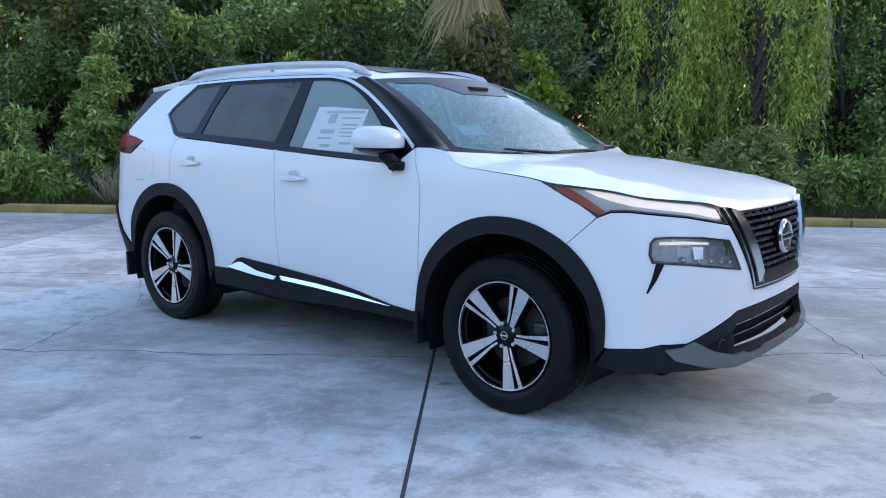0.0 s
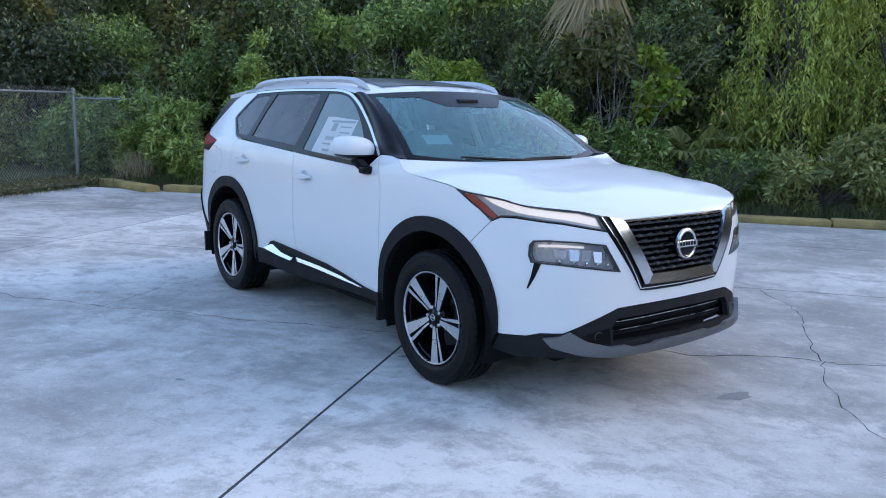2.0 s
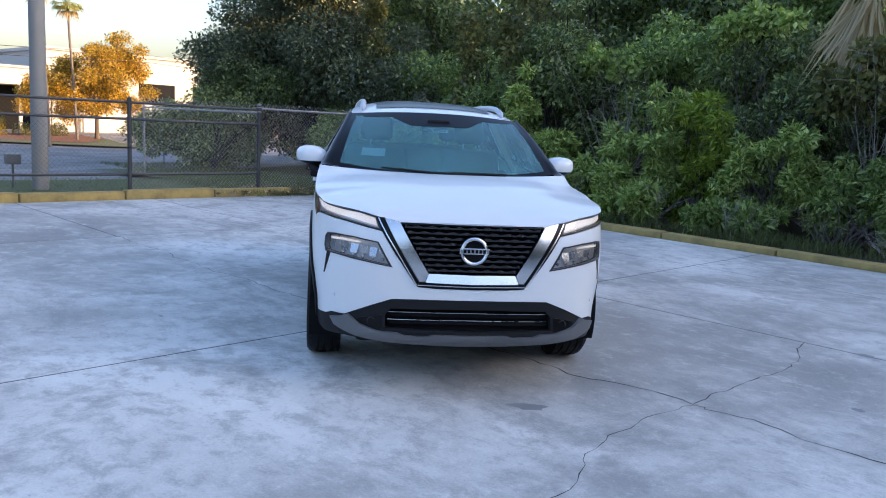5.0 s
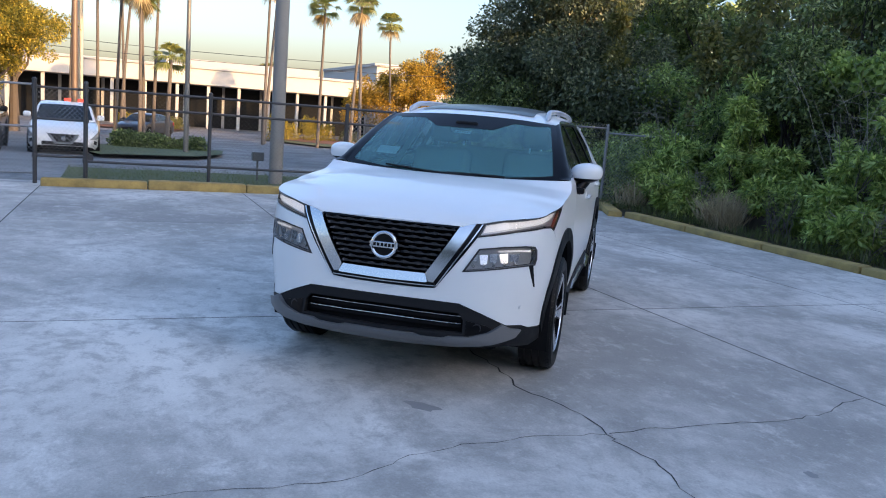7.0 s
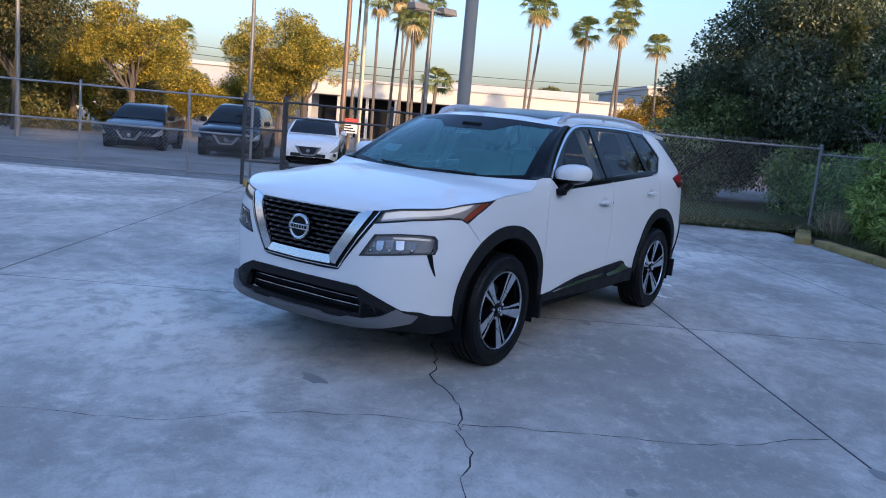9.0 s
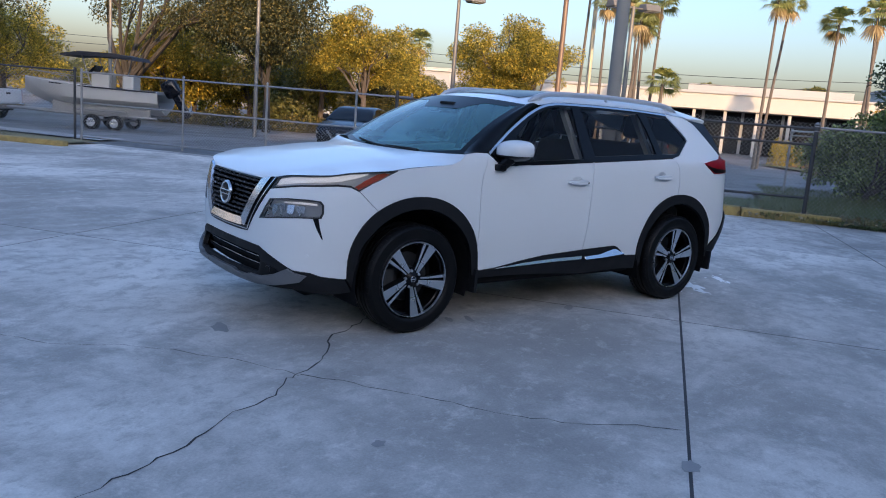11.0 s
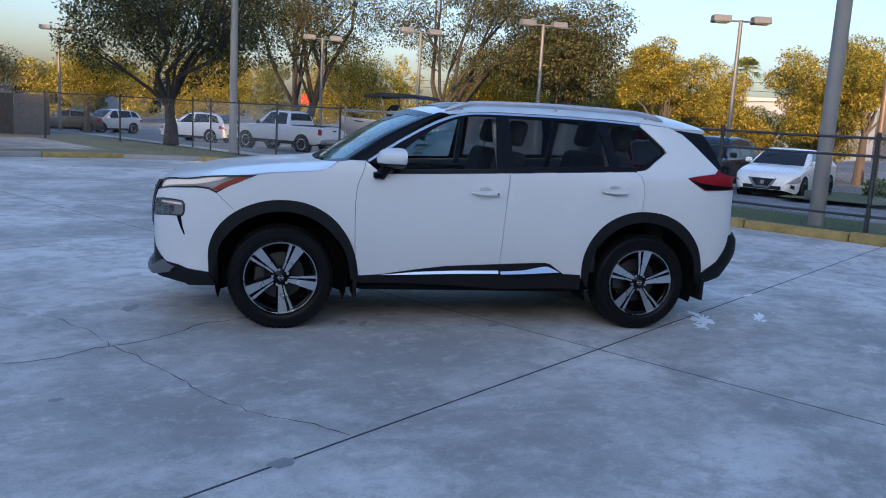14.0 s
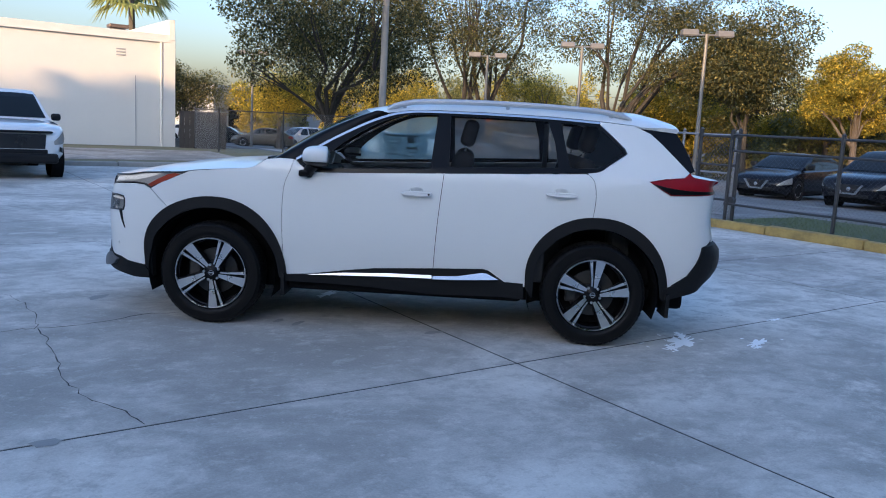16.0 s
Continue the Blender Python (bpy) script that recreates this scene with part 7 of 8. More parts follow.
loft("windscreen", [[screen_at(-1 + j / 12, i / 12) for j in range(25)] for i in range(13)], SCREEN_GLASS, car, "tinted windscreen with a teal film for dew and sky sheen").visible_shadow = False
for a, b, nm in ((0.0, 0.055, "bottom"), (0.93, 1.0, "top")):
    loft("screen_border", [[screen_at(-1 + j / 12, a + (b - a) * i / 2, 0.002) for j in range(25)] for i in range(3)], GLOSS_BLACK, car, "black screen border")
for s in (1, -1):
    loft("screen_border", [[screen_at(s * (0.945 + 0.055 * j / 2), i / 12, 0.002) for j in range(3)] for i in range(13)], GLOSS_BLACK, car, "black screen border")
    # A-pillar from the screen's edge to the door's chrome line
    line = flow([(0.985, 1.190), (0.88, 1.204), (0.770, 1.211), (0.63, 1.300), (0.493, 1.384), (0.294, 1.489), (0.150, 1.548)], 5)
    rows = []
    for i, (x, z) in enumerate(line):
        f = max(0.0, (i / (len(line) - 1) - 0.10) / 0.90)
        a = screen_at(s * 1.0, f, 0.001)
        b = skin(u_of(("x", x)), z, 0.0)
        b = Vector((b.x, b.y * s, b.z))
        row = []
        for j in range(7):
            t = j / 6
            p = a.lerp(b, t)
            p += Vector((0.35, 0.55 * s, 0.55)) * 0.030 * math.sin(math.pi * t) * min(1, f * 4 + 0.15)
            row.append(p)
        rows.append(row)
    facing(loft("a_pillar", rows, GLOSS_BLACK, car, "gloss black windscreen pillar"))
    # wipers
    part("wiper", tube_bm([screen_at(s * 0.12 + 0.42, 0.02, 0.02), screen_at(s * 0.25 + 0.10, 0.05, 0.018), screen_at(s * 0.30 - 0.28, 0.07, 0.012)], [0.014, 0.010, 0.006], 6), TRIM, car, "black wiper arm")
loft("cowl", [[(1.135 - 0.16 * (abs(j) / 12) ** 2.2, 0.80 * j / 12, 1.150 + 0.035 * (abs(j) / 12) ** 2), (1.07 - 0.16 * (abs(j) / 12) ** 2.2, 0.79 * j / 12, 1.110 + 0.055 * (abs(j) / 12) ** 2)] for j in range(-12, 13)], TRIM, car, "black plastic cowl under the screen")
dash_band = [[screen_at(-0.30 + 0.6 * j / 8, 0.80 + (0.17 if i else 0.0) + (0.03 if not i and 1 < j < 7 else 0) * -1, -0.004) for j in range(9)] for i in range(2)]
part("mirror_bracket", prism_bm([(-0.11, 1.455), (0.11, 1.455), (0.08, 1.53), (-0.08, 1.53)], 0.47, 0.53, "x", bevel=0.008), TRIM, car, "dark sensor housing behind the screen")
loft("shade_band", [[screen_at(-0.86 + 1.72 * j / 16, 0.93 - (0.16 * (1 - clamp((abs(j - 8) - 3) / 2.0)) + 0.03) * (1 - i / 2), 0.0025) for j in range(17)] for i in range(3)], GLOSS_BLACK, car, "black dotted band at the screen's top")
loft("sensor_band", dash_band, TRIM, car, "dark dotted band over the mirror")

# roof
roof_x = [0.385, 0.30, 0.20, 0.10, 0.0, -0.15, -0.30, -0.5, -0.75, -1.0, -1.2, -1.4, -1.58, -1.66]
rc = knots([-1.66, -1.4, -1.2, -0.75, -0.3, 0.0, 0.2, 0.385], [1.644, 1.664, 1.674, 1.682, 1.669, 1.645, 1.615, 1.580])
re_z = knots([-1.66, -1.58, -1.345, -0.95, -0.523, -0.11, 0.02, 0.134, 0.20], [1.535, 1.551, 1.570, 1.586, 1.591, 1.587, 1.577, 1.553, 1.530])


def roof_at(x, t, d=0.0):
    a = abs(t)
    if x >= 0.134:
        k = (x - 0.134) / (0.385 - 0.134)
        ez = 1.553 + (1.548 - 1.553) * k
        ey = skin(u_of(("x", 0.134)), 1.553).y * (1 - k) + 0.632 * k
        xx = x - (0.105 * a ** 2.2) * k
        power = 3.2 - 1.0 * k
    else:
        ez, xx, power = re_z(x), x, 3.2
        ey = skin(u_of(("x", x)), ez).y
    z = ez + (rc(x) - ez) * (1 - a ** power)
    return Vector((xx, math.copysign(ey * a, t), z + d))


loft("roof", [[roof_at(x, -1 + j / 16) for j in range(33)] for x in roof_x], WHITE, car, "white roof skin")
loft("sunroof", [[roof_at(x, -0.70 + 1.4 * j / 16, 0.005) for j in range(17)] for x in (0.20, 0.10, 0.0, -0.3, -0.7, -1.0, -1.15)], GLOSS_BLACK, car, "dark panoramic sunroof glass")
for s in (1, -1):
    pts = []
    for k in range(25):
        x = 0.20 - 1.78 * k / 24
        e = min(1, k / 3, (24 - k) / 3)
        pts.append(roof_at(x, s * 0.865, 0.004 + 0.030 * math.sqrt(max(0, e))))
    b = tube_bm(pts, [0.008] + [0.021] * 23 + [0.008], 10)
    low = part("roof_rail", b, RAIL, car, "satin silver roof rail", smooth=True)
    for k in (2, 12, 22):
        p, q = pts[k], roof_at(0.20 - 1.78 * k / 24, s * 0.865, -0.02)
        part("rail_foot", tube_bm([q, p], 0.014, 8), RAIL, low)
# spoiler, tailgate
sp = bmesh.new()
cols = []
for j in range(-12, 13):
    t = j / 12
    a = abs(t) ** 3
    e, f = roof_at(-1.56, t), roof_at(-1.66, t)
    tip = 1.590 - 0.052 * a
    mid = f.z * 0.45 + tip * 0.55
    rim = [(-1.56, e.y, e.z + 0.003), (-1.66, f.y, f.z + 0.007), (-1.80, f.y * 0.995, mid + 0.008), (-1.895, f.y * 0.985, tip + 0.003), (-1.925 + 0.02 * a, f.y * 0.98, tip - 0.008), (-1.912 + 0.02 * a, f.y * 0.98, tip - 0.026), (-1.80, f.y * 0.985, mid - 0.050 + 0.026 * a), (-1.64, f.y * 0.985, f.z - 0.060 + 0.032 * a)]
    cols.append([sp.verts.new(p) for p in rim])
for a, b in zip(cols, cols[1:]):
    for i in range(len(a) - 1):
        sp.faces.new((a[i], a[i + 1], b[i + 1], b[i]))
sp.faces.new(cols[0])
sp.faces.new(cols[-1][::-1])
bmesh.ops.recalc_face_normals(sp, faces=sp.faces[:])
part("roof_spoiler", sp, WHITE, car, "white roof spoiler", smooth=True)
loft("rear_window", [[Vector((-1.76 - 0.30 * f - 0.03 * math.sin(math.pi * f) + 0.10 * abs(t) ** 3, (0.60 + 0.16 * f) * t, 1.53 - 0.34 * f)) for t in [j / 8 for j in range(-8, 9)]] for f in [i / 6 for i in range(7)]], DARK_GLASS, car, "dark rear window")
for s in (1, -1):
    loft("rear_fin", [[skin(u_of(("x", x)), z, -0.003) * 1.0 if s > 0 else Vector((skin(u_of(("x", x)), z, -0.003).x, -skin(u_of(("x", x)), z, -0.003).y, z)), Vector((x - dx, s * (skin(u_of(("x", x)), z).y - 0.022), z + dz))] for x, z, dx, dz in ((-1.63, 1.530, 0.22, -0.012), (-1.70, 1.497, 0.185, 0.010), (-1.78, 1.427, 0.145, 0.020), (-1.88, 1.327, 0.09, 0.024), (-1.965, 1.24, 0.04, 0.016))], GLOSS_BLACK, car, "gloss black fin beside the rear window")
half_gate = [R(0.0, 1.19), R(0.62, 1.19), R(0.70, 1.10), R(0.70, 0.95), R(0.735, 0.76), R(0.0, 0.75)]
for s in (1, -1):
    panel("tailgate", half_gate, WHITE, car, s, "white tailgate", 0.0, 0.0)
    panel("rear_bumper_trim", [R(0.0, 0.745), R(0.52, 0.74), R(0.52, 0.42), R(0.0, 0.42)], TRIM, car, s, "black rear bumper", 0.012, 0.0)

# floor pan, wheel housings, cabin
part("floor_pan", box_bm(-2.05, -0.62, 0.24, 2.02, 0.62, 0.40, 0.03, 2), UNDER, car)
part("floor_pan", box_bm(-0.86, -0.83, 0.27, 0.82, 0.83, 0.42, 0.03, 2), UNDER, car)
part("engine_bay", box_bm(0.98, -0.60, 0.38, 2.12, 0.60, 0.93, 0.05, 2), UNDER, car)
part("boot_tub", box_bm(-2.05, -0.60, 0.38, -0.98, 0.60, 1.02, 0.05, 2), UNDER, car)
for s in (1, -1):
    part("door_lining", box_bm(-1.0, 0.76 * s if s > 0 else -0.835, 0.42, 0.80, 0.835 if s > 0 else -0.76, 1.10, 0.02, 2), CABIN, car)
    for cx in (1.345, -1.345):
        part("wheel_housing", lathe_bm([(0.455, 0.0), (0.455, -0.30), (0.0, -0.30)], 28, None, math.radians(-20), math.radians(200)), UNDER, car, m=pose(cx, 0.885 * s, 0.37, 0, 0, 0 if s > 0 else 180))
part("dashboard", box_bm(0.58, -0.74, 0.75, 1.00, 0.74, 1.095, 0.06, 3), CABIN, car)
part("headliner", box_bm(-1.55, -0.52, 1.575, 0.10, 0.52, 1.60, 0.01), CABIN_LIGHT, car, "pale grey roof lining")
for s in (1, -1):
    for x0, x1, y0, y1 in ((-0.245, -0.205, 0.80, 0.56), (-1.115, -1.075, 0.79, 0.54)):
        pl = [(x0, s * y0, 1.12), (x1, s * y0, 1.12), (x1, s * (y0 - 0.05), 1.12), (x0, s * (y0 - 0.05), 1.12)]
        lean_in = Vector((0.02, s * (y1 - y0), 0.42))
        pb = bmesh.new()
        lo = [pb.verts.new(p) for p in pl]
        hi = [pb.verts.new(Vector(p) + lean_in) for p in pl]
        pb.faces.new(lo)
        pb.faces.new(hi)
        for k in range(4):
            pb.faces.new((lo[k], lo[(k + 1) % 4], hi[(k + 1) % 4], hi[k]))
        bmesh.ops.recalc_face_normals(pb, faces=pb.faces[:])
        part("pillar_trim", pb, CABIN_LIGHT, car, "pale grey inner pillar trim")
part("parcel_wall", box_bm(-1.62, -0.70, 0.60, -1.45, 0.70, 1.20, 0.04, 2), CABIN, car)


def seat(x, y, w, label):
    st = part("seat", box_bm(x - 0.05, y - w / 2, 0.42, x + 0.47, y + w / 2, 0.74, 0.07, 3), CABIN, car, label)
    back = box_bm(-0.07, -w / 2, 0.0, 0.09, w / 2, 0.66, 0.07, 3)
    part("seat_back", back, CABIN, st, smooth=True, m=pose(x - 0.02, y, 0.66, 0, -16, 0))
    for hy in ([0] if w < 0.8 else [-0.38, 0.38]):
        part("headrest", box_bm(-0.05, hy - 0.13, 0.70, 0.06, hy + 0.13, 0.90, 0.045, 3), CABIN, st, smooth=True, m=pose(x - 0.02, y, 0.66, 0, -14, 0))
        part("headrest_post", tube_bm([(0, hy - 0.05, 0.60), (0, hy - 0.05, 0.72)], 0.008, 6), SATIN, st, m=pose(x - 0.02, y, 0.66, 0, -14, 0))


seat(-0.22, 0.40, 0.52, "dark front seat with headrest")
seat(-0.22, -0.40, 0.52, "dark front seat with headrest")
seat(-1.10, 0.0, 1.30, "dark rear bench seat")
wheel_ring = lathe_bm([(0.165, -0.012), (0.178, -0.014), (0.190, 0.0), (0.178, 0.014), (0.165, 0.012), (0.160, 0.0), (0.165, -0.012)], 36)
sw = part("steering_wheel", wheel_ring, CABIN, car, smooth=True, m=pose(0.46, 0.40, 0.98, 0, 0, 0) @ pose(0, 0, 0, 0, 25, 0) @ pose(0, 0, 0, 0, 0, 90))
part("spoke", box_bm(-0.165, -0.01, -0.03, 0.165, 0.012, 0.03, 0.01), CABIN, sw)
part("rear_view_mirror", box_bm(0.50, -0.13, 1.44, 0.53, 0.13, 1.50, 0.02, 2), TRIM, car)
# papers in the windows
for nm, y0, y1, f0, f1, lab in (("windscreen_paper", -0.78, -0.56, 0.22, 0.33, "small white paper inside the windscreen"), ("windscreen_tag", -0.09, 0.09, 0.655, 0.70, "small white tag with dark print")):
    pp = loft(nm, [[screen_at(y0 + (y1 - y0) * j / 4, f0 + (f1 - f0) * i / 2 + (0.02 * j / 4 if y0 < -0.5 else 0), -0.006) for j in range(5)] for i in range(3)], PAPER, car, lab)
    if y0 > -0.5:
        for k in range(5):
            loft("print_bar", [[screen_at(-0.065 + 0.027 * k + 0.018 * j, 0.668 + 0.02 * i, -0.0045) for j in range(2)] for i in range(2)], INK, pp)
sheet_bm = fill([(-0.05, 1.172), (0.345, 1.160), (0.345, 1.385), (0.05, 1.400), (-0.05, 1.40)], (), 0.08, 0.08)
wrapped(sheet_bm, lambda u, z, d: skin(u_of(("x", 0.0)) + u, z, -0.0085), -1, 0)
sticker = part("window_sheet", sheet_bm, PAPER, car, "white printed price sheet on the side window")
for x0, z0, w, h in ((0.0, 1.365, 0.30, 0.014), (0.02, 1.30, 0.12, 0.008), (0.02, 1.28, 0.12, 0.006), (0.02, 1.26, 0.12, 0.006), (0.02, 1.24, 0.10, 0.006), (0.02, 1.20, 0.09, 0.012), (0.18, 1.255, 0.11, 0.022), (0.18, 1.225, 0.11, 0.010), (0.17, 1.185, 0.08, 0.014), (0.20, 1.31, 0.06, 0.05), (0.02, 1.335, 0.14, 0.008)):
    bb = fill([(x0, z0), (x0 + w, z0), (x0 + w, z0 + h), (x0, z0 + h)], (), 0.1, 0.1)
    wrapped(bb, lambda u, z, d: skin(u_of(("x", 0.0)) + 0.33 - u, z, -0.0070), -1, 0)
    part("print_bar", bb, PRINT, sticker)


# wheels
def make_wheel(m, flip, spin):
    """A tyre on a two-tone rim with five pairs of spokes; the outer face looks along +y."""
    w = part("wheel", lathe_bm([(0.225, -0.17), (0.252, -0.165), (0.252, -0.02), (0.240, -0.005), (0.240, -0.03), (0.232, -0.035), (0.225, -0.16)], 48), GLOSS_BLACK, car, "black and machined alloy wheel", smooth=True, m=m)
    tyre = [(0.252, -0.175), (0.268, -0.190), (0.305, -0.203), (0.340, -0.200), (0.355, -0.190), (0.361, -0.175)]
    for y0 in (-0.150, -0.105, -0.060):
        tyre += [(0.363, y0 - 0.016), (0.363, y0 - 0.006), (0.354, y0 - 0.005), (0.354, y0 + 0.005), (0.363, y0 + 0.006)]
    tyre += [(0.363, -0.035), (0.361, -0.022), (0.354, -0.006), (0.342, 0.004), (0.338, 0.008), (0.330, 0.007), (0.305, 0.011), (0.285, 0.010), (0.275, 0.006), (0.268, 0.0), (0.256, -0.010), (0.252, -0.02)]
    t = part("tyre", lathe_bm(tyre, 64), RUBBER, w, "black rubber tyre", smooth=True)
    # shoulder lugs
    lug = bmesh.new()
    for k in range(56):
        a = k * math.tau / 56
        for y0, y1 in ((-0.024, -0.003), (-0.192, -0.172)):
            c = Vector((math.cos(a), 0, math.sin(a)))
            tn = Vector((-math.sin(a), 0, math.cos(a)))
            r0, r1 = 0.350, 0.3655 if y0 < -0.1 else 0.3655
            vs = []
            for r, y in ((r1, y0), (r0 + 0.004, y1), (r0 - 0.01, y1), (r0 - 0.01, y0)):
                for q in (-0.0145, 0.0145):
                    p = c * r + tn * q
                    vs.append(lug.verts.new((p.x, y, p.z)))
            for f in ((0, 1, 3, 2), (2, 3, 5, 4), (0, 2, 4, 6), (1, 7, 5, 3), (0, 6, 7, 1)):
                lug.faces.new([vs[i] for i in f])
    tagged(part("tread_pattern", lug, RUBBER, t), kind="stuff")
    part("rim_lip", lathe_bm([(0.243, -0.010), (0.247, 0.001), (0.252, 0.002), (0.255, -0.004), (0.255, -0.015)], 56), SATIN, w, "bright machined rim edge", smooth=True)
    part("hub", lathe_bm([(0.0, -0.02), (0.030, -0.020), (0.034, -0.024), (0.060, -0.030), (0.075, -0.045), (0.078, -0.09)], 30), GLOSS_BLACK, w, smooth=True)
    capo = part("centre_cap", lathe_bm([(0.0, -0.016), (0.024, -0.016), (0.029, -0.019), (0.030, -0.03)], 24), GLOSS_BLACK, w, "black centre cap with bright ring", smooth=True)
    part("ring", lathe_bm([(0.015, -0.0155), (0.016, -0.0135), (0.019, -0.0135), (0.020, -0.0155)], 22), CHROME, capo)
    part("bar", box_bm(-0.022, -0.0155, -0.004, 0.022, -0.0135, 0.004), CHROME, capo)
    for k in range(5):
        a = math.radians(90 + 72 * k + 36 + spin)
        part("lug_nut", lathe_bm([(0.0, -0.018), (0.008, -0.018), (0.010, -0.022), (0.010, -0.05)], 8), SATIN, w, m=pose(0.056 * math.cos(a), 0, 0.056 * math.sin(a)))
    for k in range(5):
        turn = pose(0, 0, 0, 0, -(90 + 72 * k + spin), 0)
        for nm, lo, mat in (("spoke", [(0.050, 0.004), (0.10, 0.000), (0.247, -0.006), (0.247, 0.062), (0.10, 0.034), (0.050, 0.026)], SATIN), ("narrow_spoke", [(0.060, -0.016), (0.10, -0.020), (0.247, -0.052), (0.247, -0.030), (0.10, -0.008), (0.060, -0.006)], SATIN)):
            b = bmesh.new()
            depth = lambda x: -0.026 + 0.024 * (x - 0.05) / 0.2
            top = [b.verts.new((x, depth(x), z)) for x, z in lo]
            b.faces.new(top)
            bmesh.ops.recalc_face_normals(b, faces=b.faces[:])
            if b.faces[0].normal.y < 0:
                bmesh.ops.reverse_faces(b, faces=b.faces[:])
            sp_ = part(nm, b, mat, w, "machined bright spoke face", m=turn)
            c = bmesh.new()
            grow = 0.006
            zc = sum(z for _, z in lo) / len(lo)
            tp = [c.verts.new((x, depth(x) - 0.0025, z + (grow if z > zc else -grow))) for x, z in lo]
            bt = [c.verts.new((x, depth(x) - 0.045, z + (grow * 2.2 if z > zc else -grow * 2.2))) for x, z in lo]
            c.faces.new(tp)
            for i in range(len(lo)):
                c.faces.new((tp[i], tp[(i + 1) % len(lo)], bt[(i + 1) % len(lo)], bt[i]))
            bmesh.ops.recalc_face_normals(c, faces=c.faces[:])
            part("spoke_side", c, GLOSS_BLACK, sp_)
    disc = part("brake_disc", lathe_bm([(0.05, -0.11), (0.165, -0.11), (0.165, -0.13), (0.05, -0.13)], 40), BRAKE, w)
    part("caliper", box_bm(-0.185 if flip else 0.10, -0.14, -0.07, -0.10 if flip else 0.185, -0.085, 0.07, 0.015, 2), BRAKE, w)
    part("inner_barrel", lathe_bm([(0.0, -0.15), (0.23, -0.15)], 32), UNDER, w)
    return w


for cx, left, right in ((1.352, 25, 20), (-1.352, 3, 22)):
    make_wheel(pose(cx, 0.893, 0.363), False, left)
    make_wheel(pose(cx, -0.893, 0.363, 0, 0, 180), True, right)

# ---- parked vehicles and the boat ----
V_WHITE = paint("van_white", (0.70, 0.70, 0.70), 0, 0.35)
V_NAVY = paint("dark_blue_black_paint", (0.006, 0.007, 0.011), 0.0, 0.2, 0.3)
V_SLATE = paint("dark_slate_paint", (0.012, 0.016, 0.026), 0.0, 0.3, 0.3)
V_GREY = paint("brown_grey_paint", (0.10, 0.085, 0.07), 0.4, 0.35)
V_GLASS = paint("parked_car_glass", (0.012, 0.016, 0.019), 0, 0.12, 0.3)
HULL = paint("boat_gelcoat", (0.42, 0.42, 0.41), 0, 0.35)
CANVAS = grained("dark_canvas", (0.02, 0.022, 0.03), 0.85)
SHAPES = {
    # belt: top of the painted body; roof: top of the cabin, from tail to nose; panes: side windows (low edge, high edge)
    "sedan": dict(L=(-2.30, 2.32), w=0.90, low=0.20, belt=[(-2.30, 0.80), (-2.18, 1.00), (-1.6, 1.05), (-0.5, 1.00), (0.6, 0.97), (1.1, 0.95), (1.8, 0.83), (2.15, 0.72), (2.32, 0.56)], roof=[(-1.95, 1.03), (-1.35, 1.29), (-0.8, 1.43), (-0.15, 1.47), (0.28, 1.41), (1.15, 0.95)], axles=(-1.33, 1.38), r=0.325, panes=[(-1.50, -0.28, -1.10, -0.26), (-0.18, 0.78, -0.17, 0.22)]),
    "suv": dict(L=(-2.38, 2.40), w=0.95, low=0.26, belt=[(-2.38, 0.78), (-2.28, 1.05), (-1.5, 1.14), (-0.5, 1.09), (0.6, 1.06), (1.1, 1.06), (1.8, 0.98), (2.2, 0.86), (2.40, 0.66)], roof=[(-2.26, 1.08), (-1.95, 1.50), (-1.4, 1.66), (-0.5, 1.71), (0.15, 1.67), (0.45, 1.56), (1.20, 1.06)], axles=(-1.40, 1.43), r=0.37, panes=[(-2.00, -1.35, -1.72, -1.28), (-1.27, -0.22, -1.20, -0.20), (-0.12, 0.86, -0.10, 0.34)]),
    "pickup": dict(L=(-2.85, 2.80), w=0.98, low=0.42, belt=[(-2.85, 1.12), (-2.8, 1.22), (-0.9, 1.22), (-0.85, 1.23), (0.9, 1.20), (1.2, 1.21), (2.2, 1.15), (2.62, 1.06), (2.80, 0.88)], roof=[(-0.88, 1.23), (-0.76, 1.76), (-0.4, 1.88), (0.3, 1.88), (0.55, 1.80), (1.22, 1.21)], axles=(-1.72, 1.80), r=0.40, panes=[(-0.72, -0.08, -0.64, -0.08), (0.02, 0.92, 0.02, 0.48)]),
}


